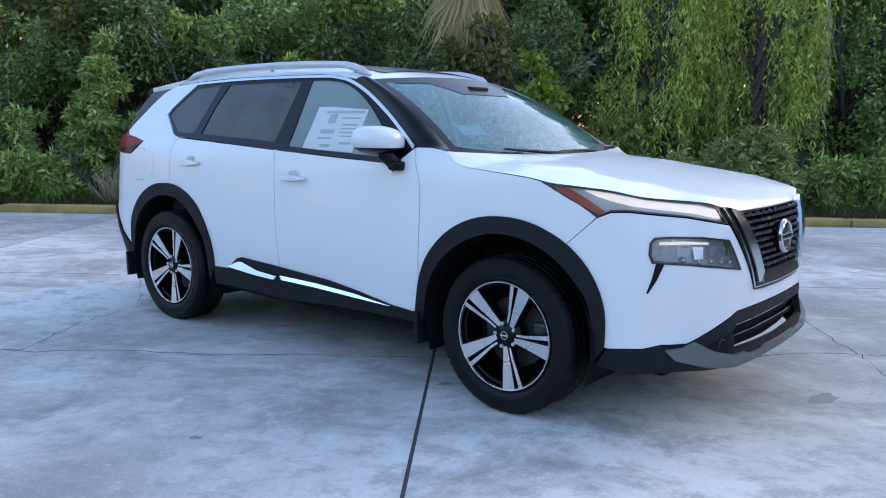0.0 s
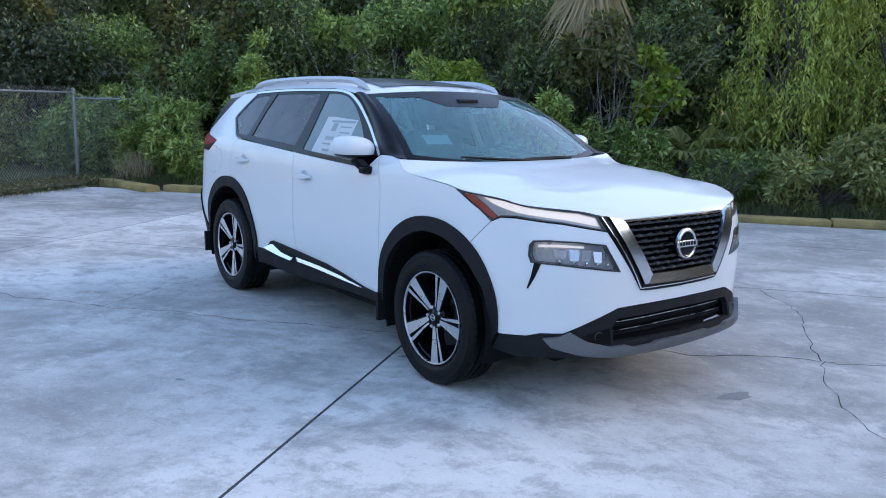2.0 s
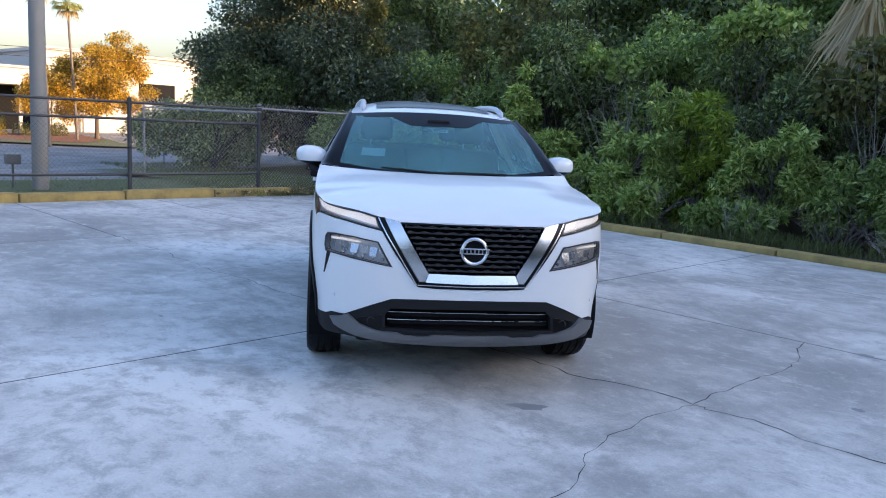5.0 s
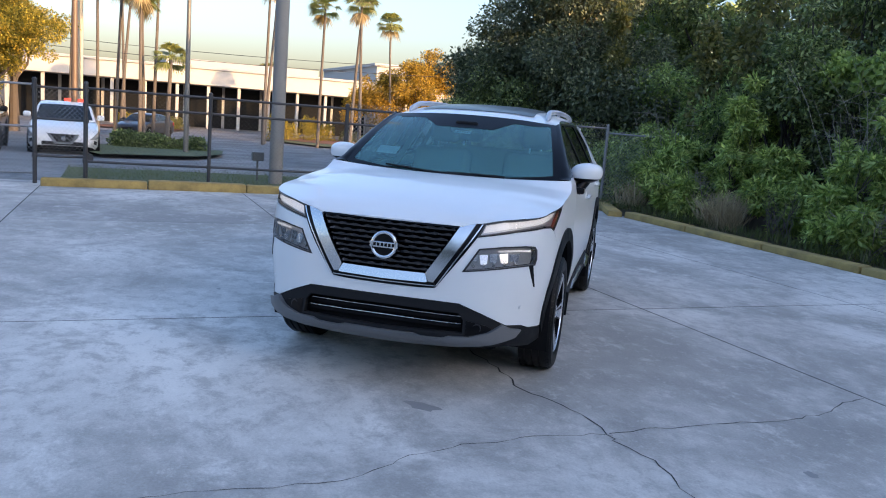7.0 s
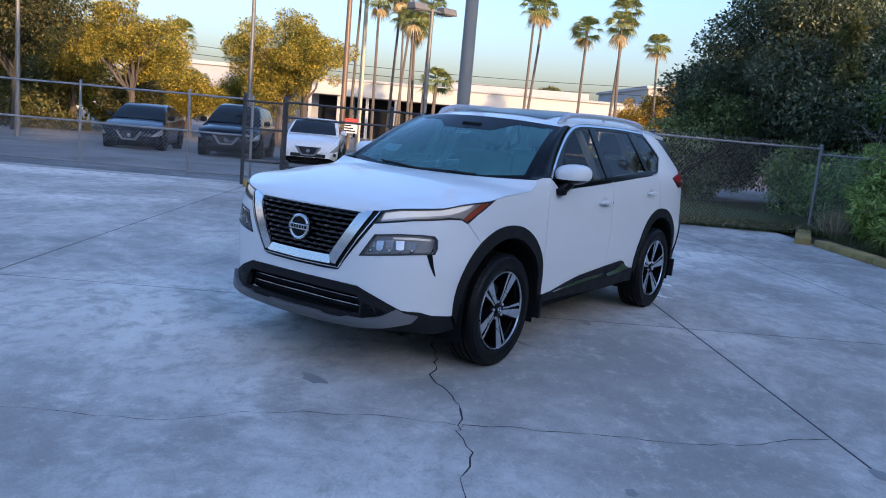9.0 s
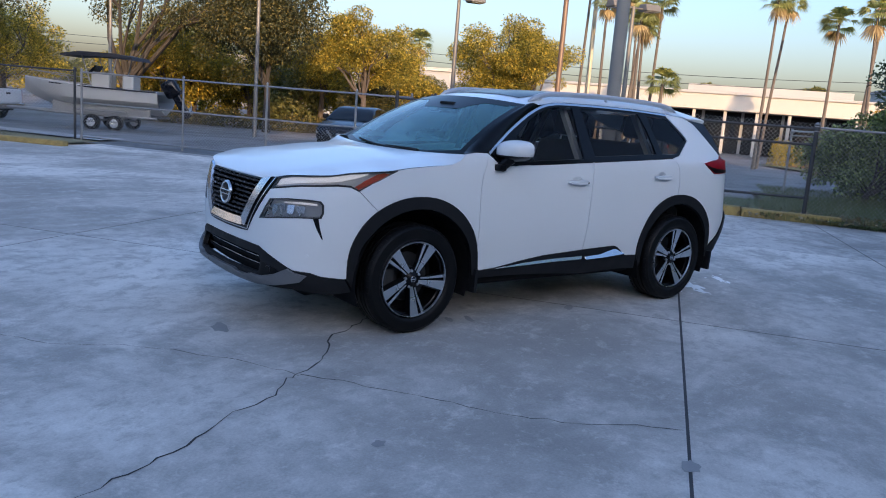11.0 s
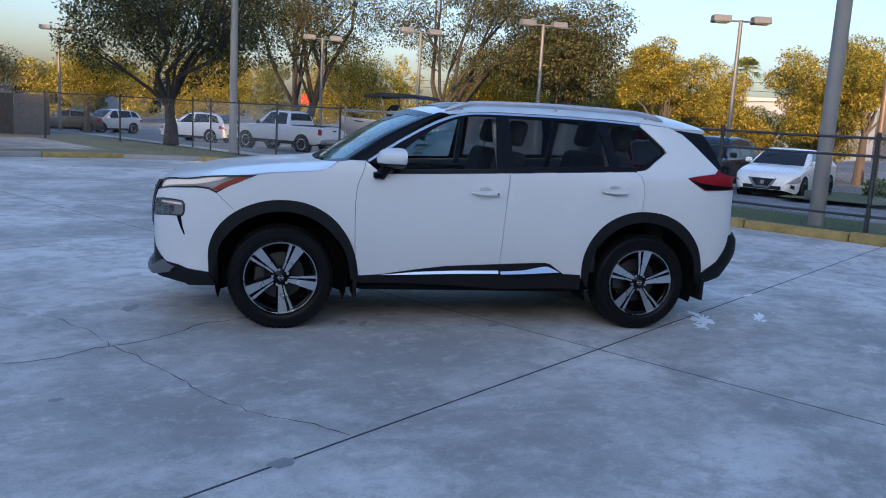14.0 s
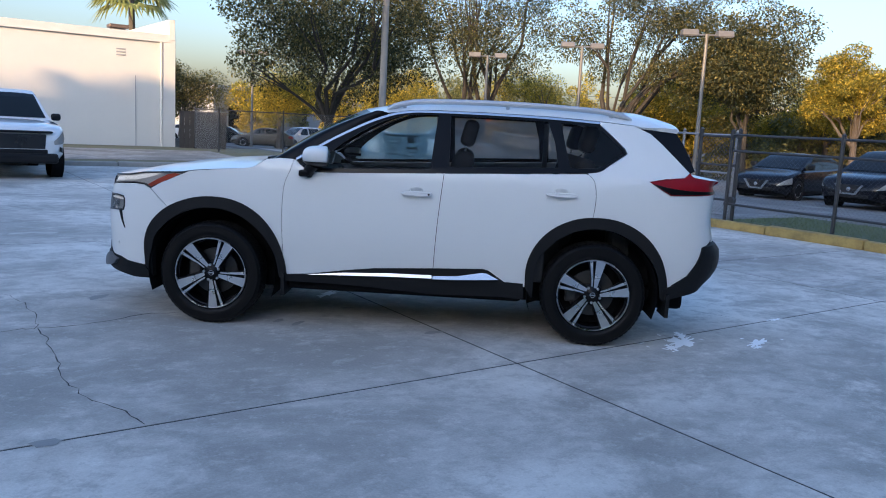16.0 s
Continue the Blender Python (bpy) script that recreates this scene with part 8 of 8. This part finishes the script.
def parked(kind, x, y, heading, color, label, group="parked cars", arms=True):
    """A parked car: body, cabin with panes, lamps, grille, seams and wheels."""
    d = SHAPES[kind]
    t = empty("pickup_truck" if kind == "pickup" else "parked_car", pose(x, y, ground_z(x, y) + (0 if x > -9 else -0.03), 0, 0, heading), label, "pickup" if kind == "pickup" else "car", group)
    x0, x1 = d["L"]
    w = d["w"]
    belt, roof = knots(*zip(*d["belt"])), knots(*zip(*d["roof"]))
    edge = 0.20 if kind == "pickup" else 0.40

    def half_w(x):
        e, f = min(1.0, (x1 - x) / 0.60), min(1.0, (x - x0) / edge)
        return w * (0.66 + 0.34 * math.sqrt(max(0.0, e * (2 - e)))) * (0.86 + 0.14 * math.sqrt(max(0.0, f * (2 - f))))

    def low(x):
        return d["low"] + 0.10 * max(0, 1 - min((x1 - x), (x - x0)) / 0.4)

    def section(x):
        hw, b, lo = half_w(x), belt(x), low(x)
        m = lo + (b - lo) * 0.62
        return [(hw * 0.90, lo), (hw * 0.975, lo + 0.10), (hw * 0.985, m - 0.13), (hw, m), (hw * 0.975, b - 0.07), (hw * 0.91, b - 0.012), (hw * 0.55, b + 0.018), (0, b + 0.025)]

    def flank(x, z):
        s = section(x)[:6]
        for (ya, za), (yb, zb) in zip(s, s[1:]):
            if z <= zb:
                return ya + (yb - ya) * (z - za) / max(1e-6, zb - za)
        return s[-1][0]

    def wrap(name, xa, xb, lo, hi, s, mat, parent, label="", off=0.008, n=6):
        """A patch that lies on the flank from xa to xb between two heights."""
        rows = []
        for i in range(n + 1):
            x = xa + (xb - xa) * i / n
            z0, z1 = lo(x), hi(x)
            nose = off if x > 0 else -off
            rows.append([(x + nose, s * (flank(x, z0 + (z1 - z0) * j / 3) + off), z0 + (z1 - z0) * j / 3) for j in range(4)])
        return loft(name, rows, mat, parent, label)
    st = [x0 + (x1 - x0) * (0.5 - 0.5 * math.cos(math.pi * k / 36)) for k in range(37)]
    rows = []
    for x in st:
        half = section(x)
        rows.append([(x, y, z) for y, z in half] + [(x, -y, z) for y, z in reversed(half[:-1])])
    bm = bmesh.new()
    g = [[bm.verts.new(p) for p in row] for row in rows]
    for a, b in zip(g, g[1:]):
        for i in range(len(a) - 1):
            bm.faces.new((a[i], a[i + 1], b[i + 1], b[i]))
    bm.faces.new(g[0])
    bm.faces.new(g[-1][::-1])
    bmesh.ops.recalc_face_normals(bm, faces=bm.faces[:])
    body = part("body", bm, color, t, smooth=True)
    r0, r1 = d["roof"][0][0], d["roof"][-1][0]
    rs = [r0 + (r1 - r0) * k / 24 for k in range(25)]

    def cab(x):
        z, b, hw = roof(x), belt(x) - 0.03, half_w(x) * 0.93
        f = clamp((z - b) / 0.65)
        tw = hw * (1 - 0.25 * f)
        return [(hw, b), (hw + (tw - hw) * 0.45, b + (z - b) * 0.5), (tw, z - 0.07 * f), (tw * 0.93, z - 0.025 * f), (tw * 0.75, z - 0.008), (0, z)]
    loft("cabin", [[(x, y, z) for y, z in cab(x)] + [(x, -y, z) for y, z in reversed(cab(x)[:-1])] for x in rs], color, t)
    top = max(roof(x) for x in rs)
    front = max(x for x in rs if roof(x) > top - 0.09)
    rear = min(x for x in rs if roof(x) > top - 0.09)

    def slope_pane(name, xa, xb, label):
        rows = []
        for i in range(9):
            x = xa + (xb - xa) * i / 8
            c = cab(x)
            yy = c[3][0] * 0.97
            rows.append([(x, yy * (j / 4 - 1), roof(x) + 0.012 - 0.02 * clamp((roof(x) - belt(x)) * 3) * (j / 4 - 1) ** 4) for j in range(9)])
        loft(name, rows, V_GLASS, t, label)
    slope_pane("windscreen", front + 0.05, r1 - 0.05, "dark windscreen")
    slope_pane("rear_window", r0 + 0.04, rear - 0.04, "dark rear window")
    for s in (1, -1):
        for xa, xb, ta, tb in d["panes"]:
            rows = []
            for i in range(7):
                col = []
                for j in range(4):
                    f = j / 3
                    x = (xa + (xb - xa) * i / 6) * (1 - f) + (ta + (tb - ta) * i / 6) * f
                    c = cab(x)
                    zl, zh = belt(x) + 0.035, max(belt(x) + 0.05, c[2][1] - 0.02)
                    z = zl + (zh - zl) * f
                    m = c[1]
                    y = c[0][0] + (m[0] - c[0][0]) * (z - c[0][1]) / (m[1] - c[0][1]) if z < m[1] else m[0] + (c[2][0] - m[0]) * (z - m[1]) / (c[2][1] - m[1])
                    col.append((x, s * (y + 0.008), z))
                rows.append(col)
            loft("side_window", rows, V_GLASS, t, "dark side window")
        for k, (xa, xb, ta, tb) in enumerate(d["panes"]):
            if xb > -1.3:
                xd = xb + 0.05
                wrap("door_seam", xd - 0.005, xd + 0.005, lambda x: low(x) + 0.06, lambda x: belt(x) - 0.03, s, TRIM, body, off=0.003, n=1)
                wrap("door_handle", xb - 0.98 if k else xb - 0.90, xb - 0.82 if k else xb - 0.74, lambda x: belt(x) - 0.17, lambda x: belt(x) - 0.13, s, color, body, off=0.025, n=2)
        mx = d["panes"][-1][1] - 0.06
        part("wing_mirror", box_bm(mx, s * (w + 0.06) - 0.10, belt(mx) + 0.01, mx + 0.15, s * (w + 0.06) + 0.10, belt(mx) + 0.17, 0.05, 2), TRIM if kind == "pickup" or color is V_NAVY else color, t)
        up = 0.28 if kind == "pickup" else 0.20
        wrap("headlight", x1 - 0.52, x1 - 0.01, lambda x: belt(x1 - 0.25) - up - 0.02 - 0.10 * (x - x1 + 0.5), lambda x: belt(x) - 0.085 - 0.03 * (x1 - x), s, LAMP_GLASS, t, "clear headlight")
        wrap("tail_light", x0 + 0.01, x0 + (0.16 if kind == "pickup" else 0.38), lambda x: belt(x0 + 0.3) - 0.36 if kind == "pickup" else belt(x0 + 0.3) - 0.26, lambda x: min(belt(x), belt(x0 + 0.3)) - 0.085, s, RED_LENS, t, "red tail light")
        wrap("sill", d["axles"][0] + d["r"] + 0.06, d["axles"][1] - d["r"] - 0.06, lambda x: low(x) + 0.004, lambda x: low(x) + 0.10, s, TRIM, t, off=0.006)
        wrap("fog_lamp", x1 - 0.26, x1 - 0.10, lambda x: low(x) + 0.10, lambda x: low(x) + 0.20, s, TRIM, t, n=3)
        for ax in d["axles"]:
            # black disc on the flank stands in for the shaded wheel opening
            part("wheel_arch", lathe_bm([(0.0, 0.0), (d["r"] + 0.055, 0.0), (d["r"] + 0.055, -0.25)], 28), UNDER, t, m=pose(ax, s * (w + 0.004), d["r"] + 0.01, 0, 0, 0 if s > 0 else 180))
            wh = part("wheel", lathe_bm([(d["r"] * 0.66, -0.02), (d["r"] * 0.71, 0.015), (d["r"] * 0.93, 0.012), (d["r"], -0.03), (d["r"], -0.2)], 28), RUBBER, t, smooth=True, m=pose(ax, s * (w + 0.012), d["r"], 0, 0, 0 if s > 0 else 180))
            part("rim", lathe_bm([(0.0, -0.01), (0.05, -0.01), (0.06, -0.02), (d["r"] * 0.64, -0.004), (d["r"] * 0.68, -0.015)], 20), SATIN, wh, smooth=True)
            for k in range(6):
                a = k * math.tau / 6
                # black wedges on the closed rim paint the shaded gaps between spokes
                part("rim_gap", prism_bm([(d["r"] * 0.60 * math.cos(a - 0.36), d["r"] * 0.60 * math.sin(a - 0.36)), (d["r"] * 0.60 * math.cos(a + 0.36), d["r"] * 0.60 * math.sin(a + 0.36)), (d["r"] * 0.22 * math.cos(a), d["r"] * 0.22 * math.sin(a))], -0.012, 0.0005, "y"), UNDER, wh)
    zg = belt(x1 - 0.10) - 0.05
    wide = 0.56 if kind == "pickup" else 0.36
    deep = 0.30 if kind == "pickup" else 0.24
    gl = part("grille", prism_bm([(-wide, zg), (wide, zg), (wide * (0.95 if kind == "pickup" else 0.62), zg - deep), (-wide * (0.95 if kind == "pickup" else 0.62), zg - deep)], x1 - 0.16, x1 + 0.014, "x"), GRILLE_BLACK, t, "black grille")
    if arms:
        for s in (1, -1):
            part("grille_arm", prism_bm([(s * (wide + 0.05), zg + 0.01), (s * (wide - 0.03), zg + 0.01), (s * wide * 0.42, zg - deep - 0.01), (s * wide * 0.62, zg - deep - 0.02)], x1 - 0.10, x1 + 0.024, "x"), CHROME, gl)
        part("grille_base", prism_bm([(-wide * 0.6, zg - deep - 0.03), (wide * 0.6, zg - deep - 0.03), (wide * 0.55, zg - deep + 0.02), (-wide * 0.55, zg - deep + 0.02)], x1 - 0.10, x1 + 0.024, "x"), CHROME, gl)
        part("badge", lathe_bm([(0.0, 0.01), (0.05, 0.008), (0.06, 0.0)], 16), CHROME, gl, m=pose(x1 + 0.02, 0, zg - deep * 0.5, 0, 0, -90))
    part("lower_intake", box_bm(x1 - 0.30, -w * 0.60, d["low"] + 0.10, x1 + 0.012, w * 0.60, d["low"] + 0.22, 0.03, 2), TRIM, t)
    part("underside", box_bm(x0 + 0.35, -w * 0.82, d["low"] - 0.06, x1 - 0.35, w * 0.82, d["low"] + 0.25), UNDER, t)
    part("rear_bumper_trim", box_bm(x0 - 0.012, -w * 0.70, low(x0) + 0.02, x0 + 0.25, w * 0.70, low(x0) + 0.16, 0.03, 2), TRIM, t)
    if kind == "pickup":
        # closed black box stands in for the shade inside the load bed
        part("bed_opening", box_bm(x0 + 0.10, -0.80, 0.80, -0.95, 0.80, 1.255, 0.02), UNDER, t, "near-black box for the shaded open load bed")
        part("tailgate_seam", box_bm(x0 - 0.004, -0.72, 0.70, x0 + 0.02, 0.72, 0.712), TRIM, t)
        part("tailgate_handle", box_bm(x0 - 0.02, -0.12, 1.02, x0 + 0.02, 0.12, 1.09, 0.01), TRIM, t)
        part("rear_bumper", box_bm(x0 - 0.14, -0.90, 0.46, x0 + 0.10, 0.90, 0.66, 0.04, 2), CHROME, t, "chrome step bumper")
        if x > -9:
            part("front_bumper", box_bm(x1 - 0.28, -w * 0.80, 0.34, x1 + 0.07, w * 0.80, 0.55, 0.06, 3), TRIM, t, "black lower front bumper")
            part("bonnet_guard", box_bm(x1 - 0.20, -w * 0.70, belt(x1 - 0.1) - 0.025, x1 + 0.03, w * 0.70, belt(x1 - 0.1) + 0.02, 0.02, 2), TRIM, t, "black bonnet guard")
    return t


parked("sedan", -20.6, -4.15, 2, V_WHITE, "white sedan parked nose out beyond the fence")
parked("suv", -20.9, -6.75, 3, V_NAVY, "dark blue-black crossover with chrome grille arms")
parked("sedan", -20.9, -9.85, 6, V_NAVY, "black sedan parked nose out beyond the fence")
parked("sedan", -47.0, -1.1, -27, V_SLATE, "dark slate-blue sedan on the roadway", arms=False)
parked("pickup", -19.1, -27.0, -80, V_WHITE, "white pickup truck seen from behind", arms=False)
parked("suv", -21.2, -38.0, -70, V_WHITE, "white crossover parked under an oak", arms=False)
parked("suv", -23.0, -53.0, 15, V_WHITE, "white off-road car in the back row")
parked("sedan", -19.8, -52.5, -28, V_GREY, "brown-grey sedan in the back row", arms=False)
parked("sedan", -18.6, -57.5, 150, V_NAVY, "dark sedan in the back row", arms=False)
parked("sedan", -17.4, -62.0, 150, V_WHITE, "pale sedan far in the back row", arms=False)
lot_pickup = parked("pickup", 1.42, -14.75, 90, V_WHITE, "white pickup with black grille parked on the lot", arms=False, group="")
lot_pickup.scale = (0.94, 0.94, 0.94)

boat = empty("boat", pose(-17.6, -18.3, ground_z(-17.6, -18.3) - 0.03, 0, 0, -72) @ Matrix.Scale(0.98, 4), "white motor boat with dark canvas top on a trailer", "boat")
rows = []
for k in range(17):
    f = k / 16
    x = -2.4 + 5.0 * f
    wd = 1.05 * (1 - max(0, (f - 0.45) / 0.55) ** 2.2)
    keel = 0.62 + 0.55 * max(0, (f - 0.6) / 0.4) ** 2
    sheer = 1.45 + 0.22 * f ** 2
    half = [(0, keel), (wd * 0.75, keel + 0.28), (wd * 0.95, keel + 0.45), (wd, sheer), (wd * 0.93, sheer + 0.02)]
    rows.append([(x, -y, z) for y, z in reversed(half)] + [(x, y, z) for y, z in half[1:]])
loft("hull", rows, HULL, boat, "pale grey-white hull")
part("deck", prism_bm([(-2.35, -0.9), (-0.2, -0.95), (1.2, -0.75), (2.3, 0), (1.2, 0.75), (-0.2, 0.95), (-2.35, 0.9)], 1.38, 1.47), HULL, boat)
part("hull_stripe", tube_bm([(-2.35, 1.06, 1.44), (0, 1.06, 1.47), (1.4, 0.80, 1.52)], 0.025, 6), CANVAS, boat)
part("hull_stripe", tube_bm([(-2.35, -1.06, 1.44), (0, -1.06, 1.47), (1.4, -0.80, 1.52)], 0.025, 6), CANVAS, boat)
part("console", box_bm(-0.5, -0.35, 1.45, 0.15, 0.35, 2.0, 0.06, 2), HULL, boat)
part("canopy", prism_bm([(-1.55, 2.46), (-1.45, 2.58), (-0.9, 2.66), (0.3, 2.66), (0.95, 2.54), (0.95, 2.46), (0.3, 2.52), (-0.9, 2.52)], -0.95, 0.95, "y"), CANVAS, boat, "dark canvas sun top")
for sx, sy in ((-0.9, 0.75), (-0.9, -0.75), (0.3, 0.75), (0.3, -0.75)):
    part("canopy_pole", tube_bm([(sx * 0.5 - 0.2, sy, 1.45), (sx, sy, 2.55)], 0.022, 6), GALV, boat)
engine = part("engine", box_bm(-0.26, -0.25, 0.0, 0.30, 0.25, 0.62, 0.13, 3), V_NAVY, boat, "dark outboard engine tilted up", smooth=True, m=pose(-2.75, 0, 1.35, 0, 32, 0))
part("engine_leg", box_bm(-0.13, -0.08, -0.85, 0.15, 0.08, 0.06, 0.04, 2), V_NAVY, engine)
part("propeller", lathe_bm([(0.0, -0.06), (0.05, -0.05), (0.06, 0.05), (0.0, 0.08)], 12), SATIN, engine, m=pose(-0.18, 0, -0.74, 0, 0, 90))
part("windshield", prism_bm([(0.1, 1.98), (0.22, 1.98), (0.02, 2.22), (-0.04, 2.22)], -0.34, 0.34, "y"), V_GLASS, boat)
part("seat", box_bm(-1.35, -0.40, 1.45, -0.95, 0.40, 1.95, 0.06, 2), HULL, boat)
part("bow_rail", tube_bm([(0.6, 0.9, 1.5), (0.75, 0.86, 1.76), (1.7, 0.5, 1.86), (2.45, 0.0, 1.9), (1.7, -0.5, 1.86), (0.75, -0.86, 1.76), (0.6, -0.9, 1.5)], 0.018, 6), GALV, boat)
trailer = empty("trailer", pose(-17.6, -18.3, ground_z(-17.6, -18.3) - 0.03, 0, 0, -72) @ Matrix.Scale(0.98, 4), "galvanised twin-axle boat trailer", "trailer")
for s in (1, -1):
    part("beam", tube_bm([(-2.3, 0.75 * s, 0.52), (1.2, 0.75 * s, 0.52), (3.2, 0.05 * s, 0.55)], 0.05, 6), GALV, trailer)
    part("bunk", box_bm(-2.0, 0.5 * s - 0.05, 0.55, 1.4, 0.5 * s + 0.05, 0.95), GALV, trailer)
    for ax in (-0.9, -0.1):
        wh = part("wheel", lathe_bm([(0.15, -0.01), (0.16, 0.02), (0.24, 0.012), (0.27, -0.03), (0.27, -0.2)], 24), RUBBER, trailer, m=pose(ax, 1.0 * s, 0.27, 0, 0, 0 if s > 0 else 180))
        part("rim", lathe_bm([(0.0, -0.005), (0.08, 0.005), (0.15, 0.0)], 16), SATIN, wh)
    part("mudguard", box_bm(-1.35, s * 0.98 - 0.13, 0.66, 0.35, s * 0.98 + 0.13, 0.70, 0.02), GALV, trailer)
part("axle", tube_bm([(-0.9, -1.0, 0.32), (-0.9, 1.0, 0.32)], 0.04, 6), GALV, trailer)
part("axle", tube_bm([(-0.1, -1.0, 0.32), (-0.1, 1.0, 0.32)], 0.04, 6), GALV, trailer)
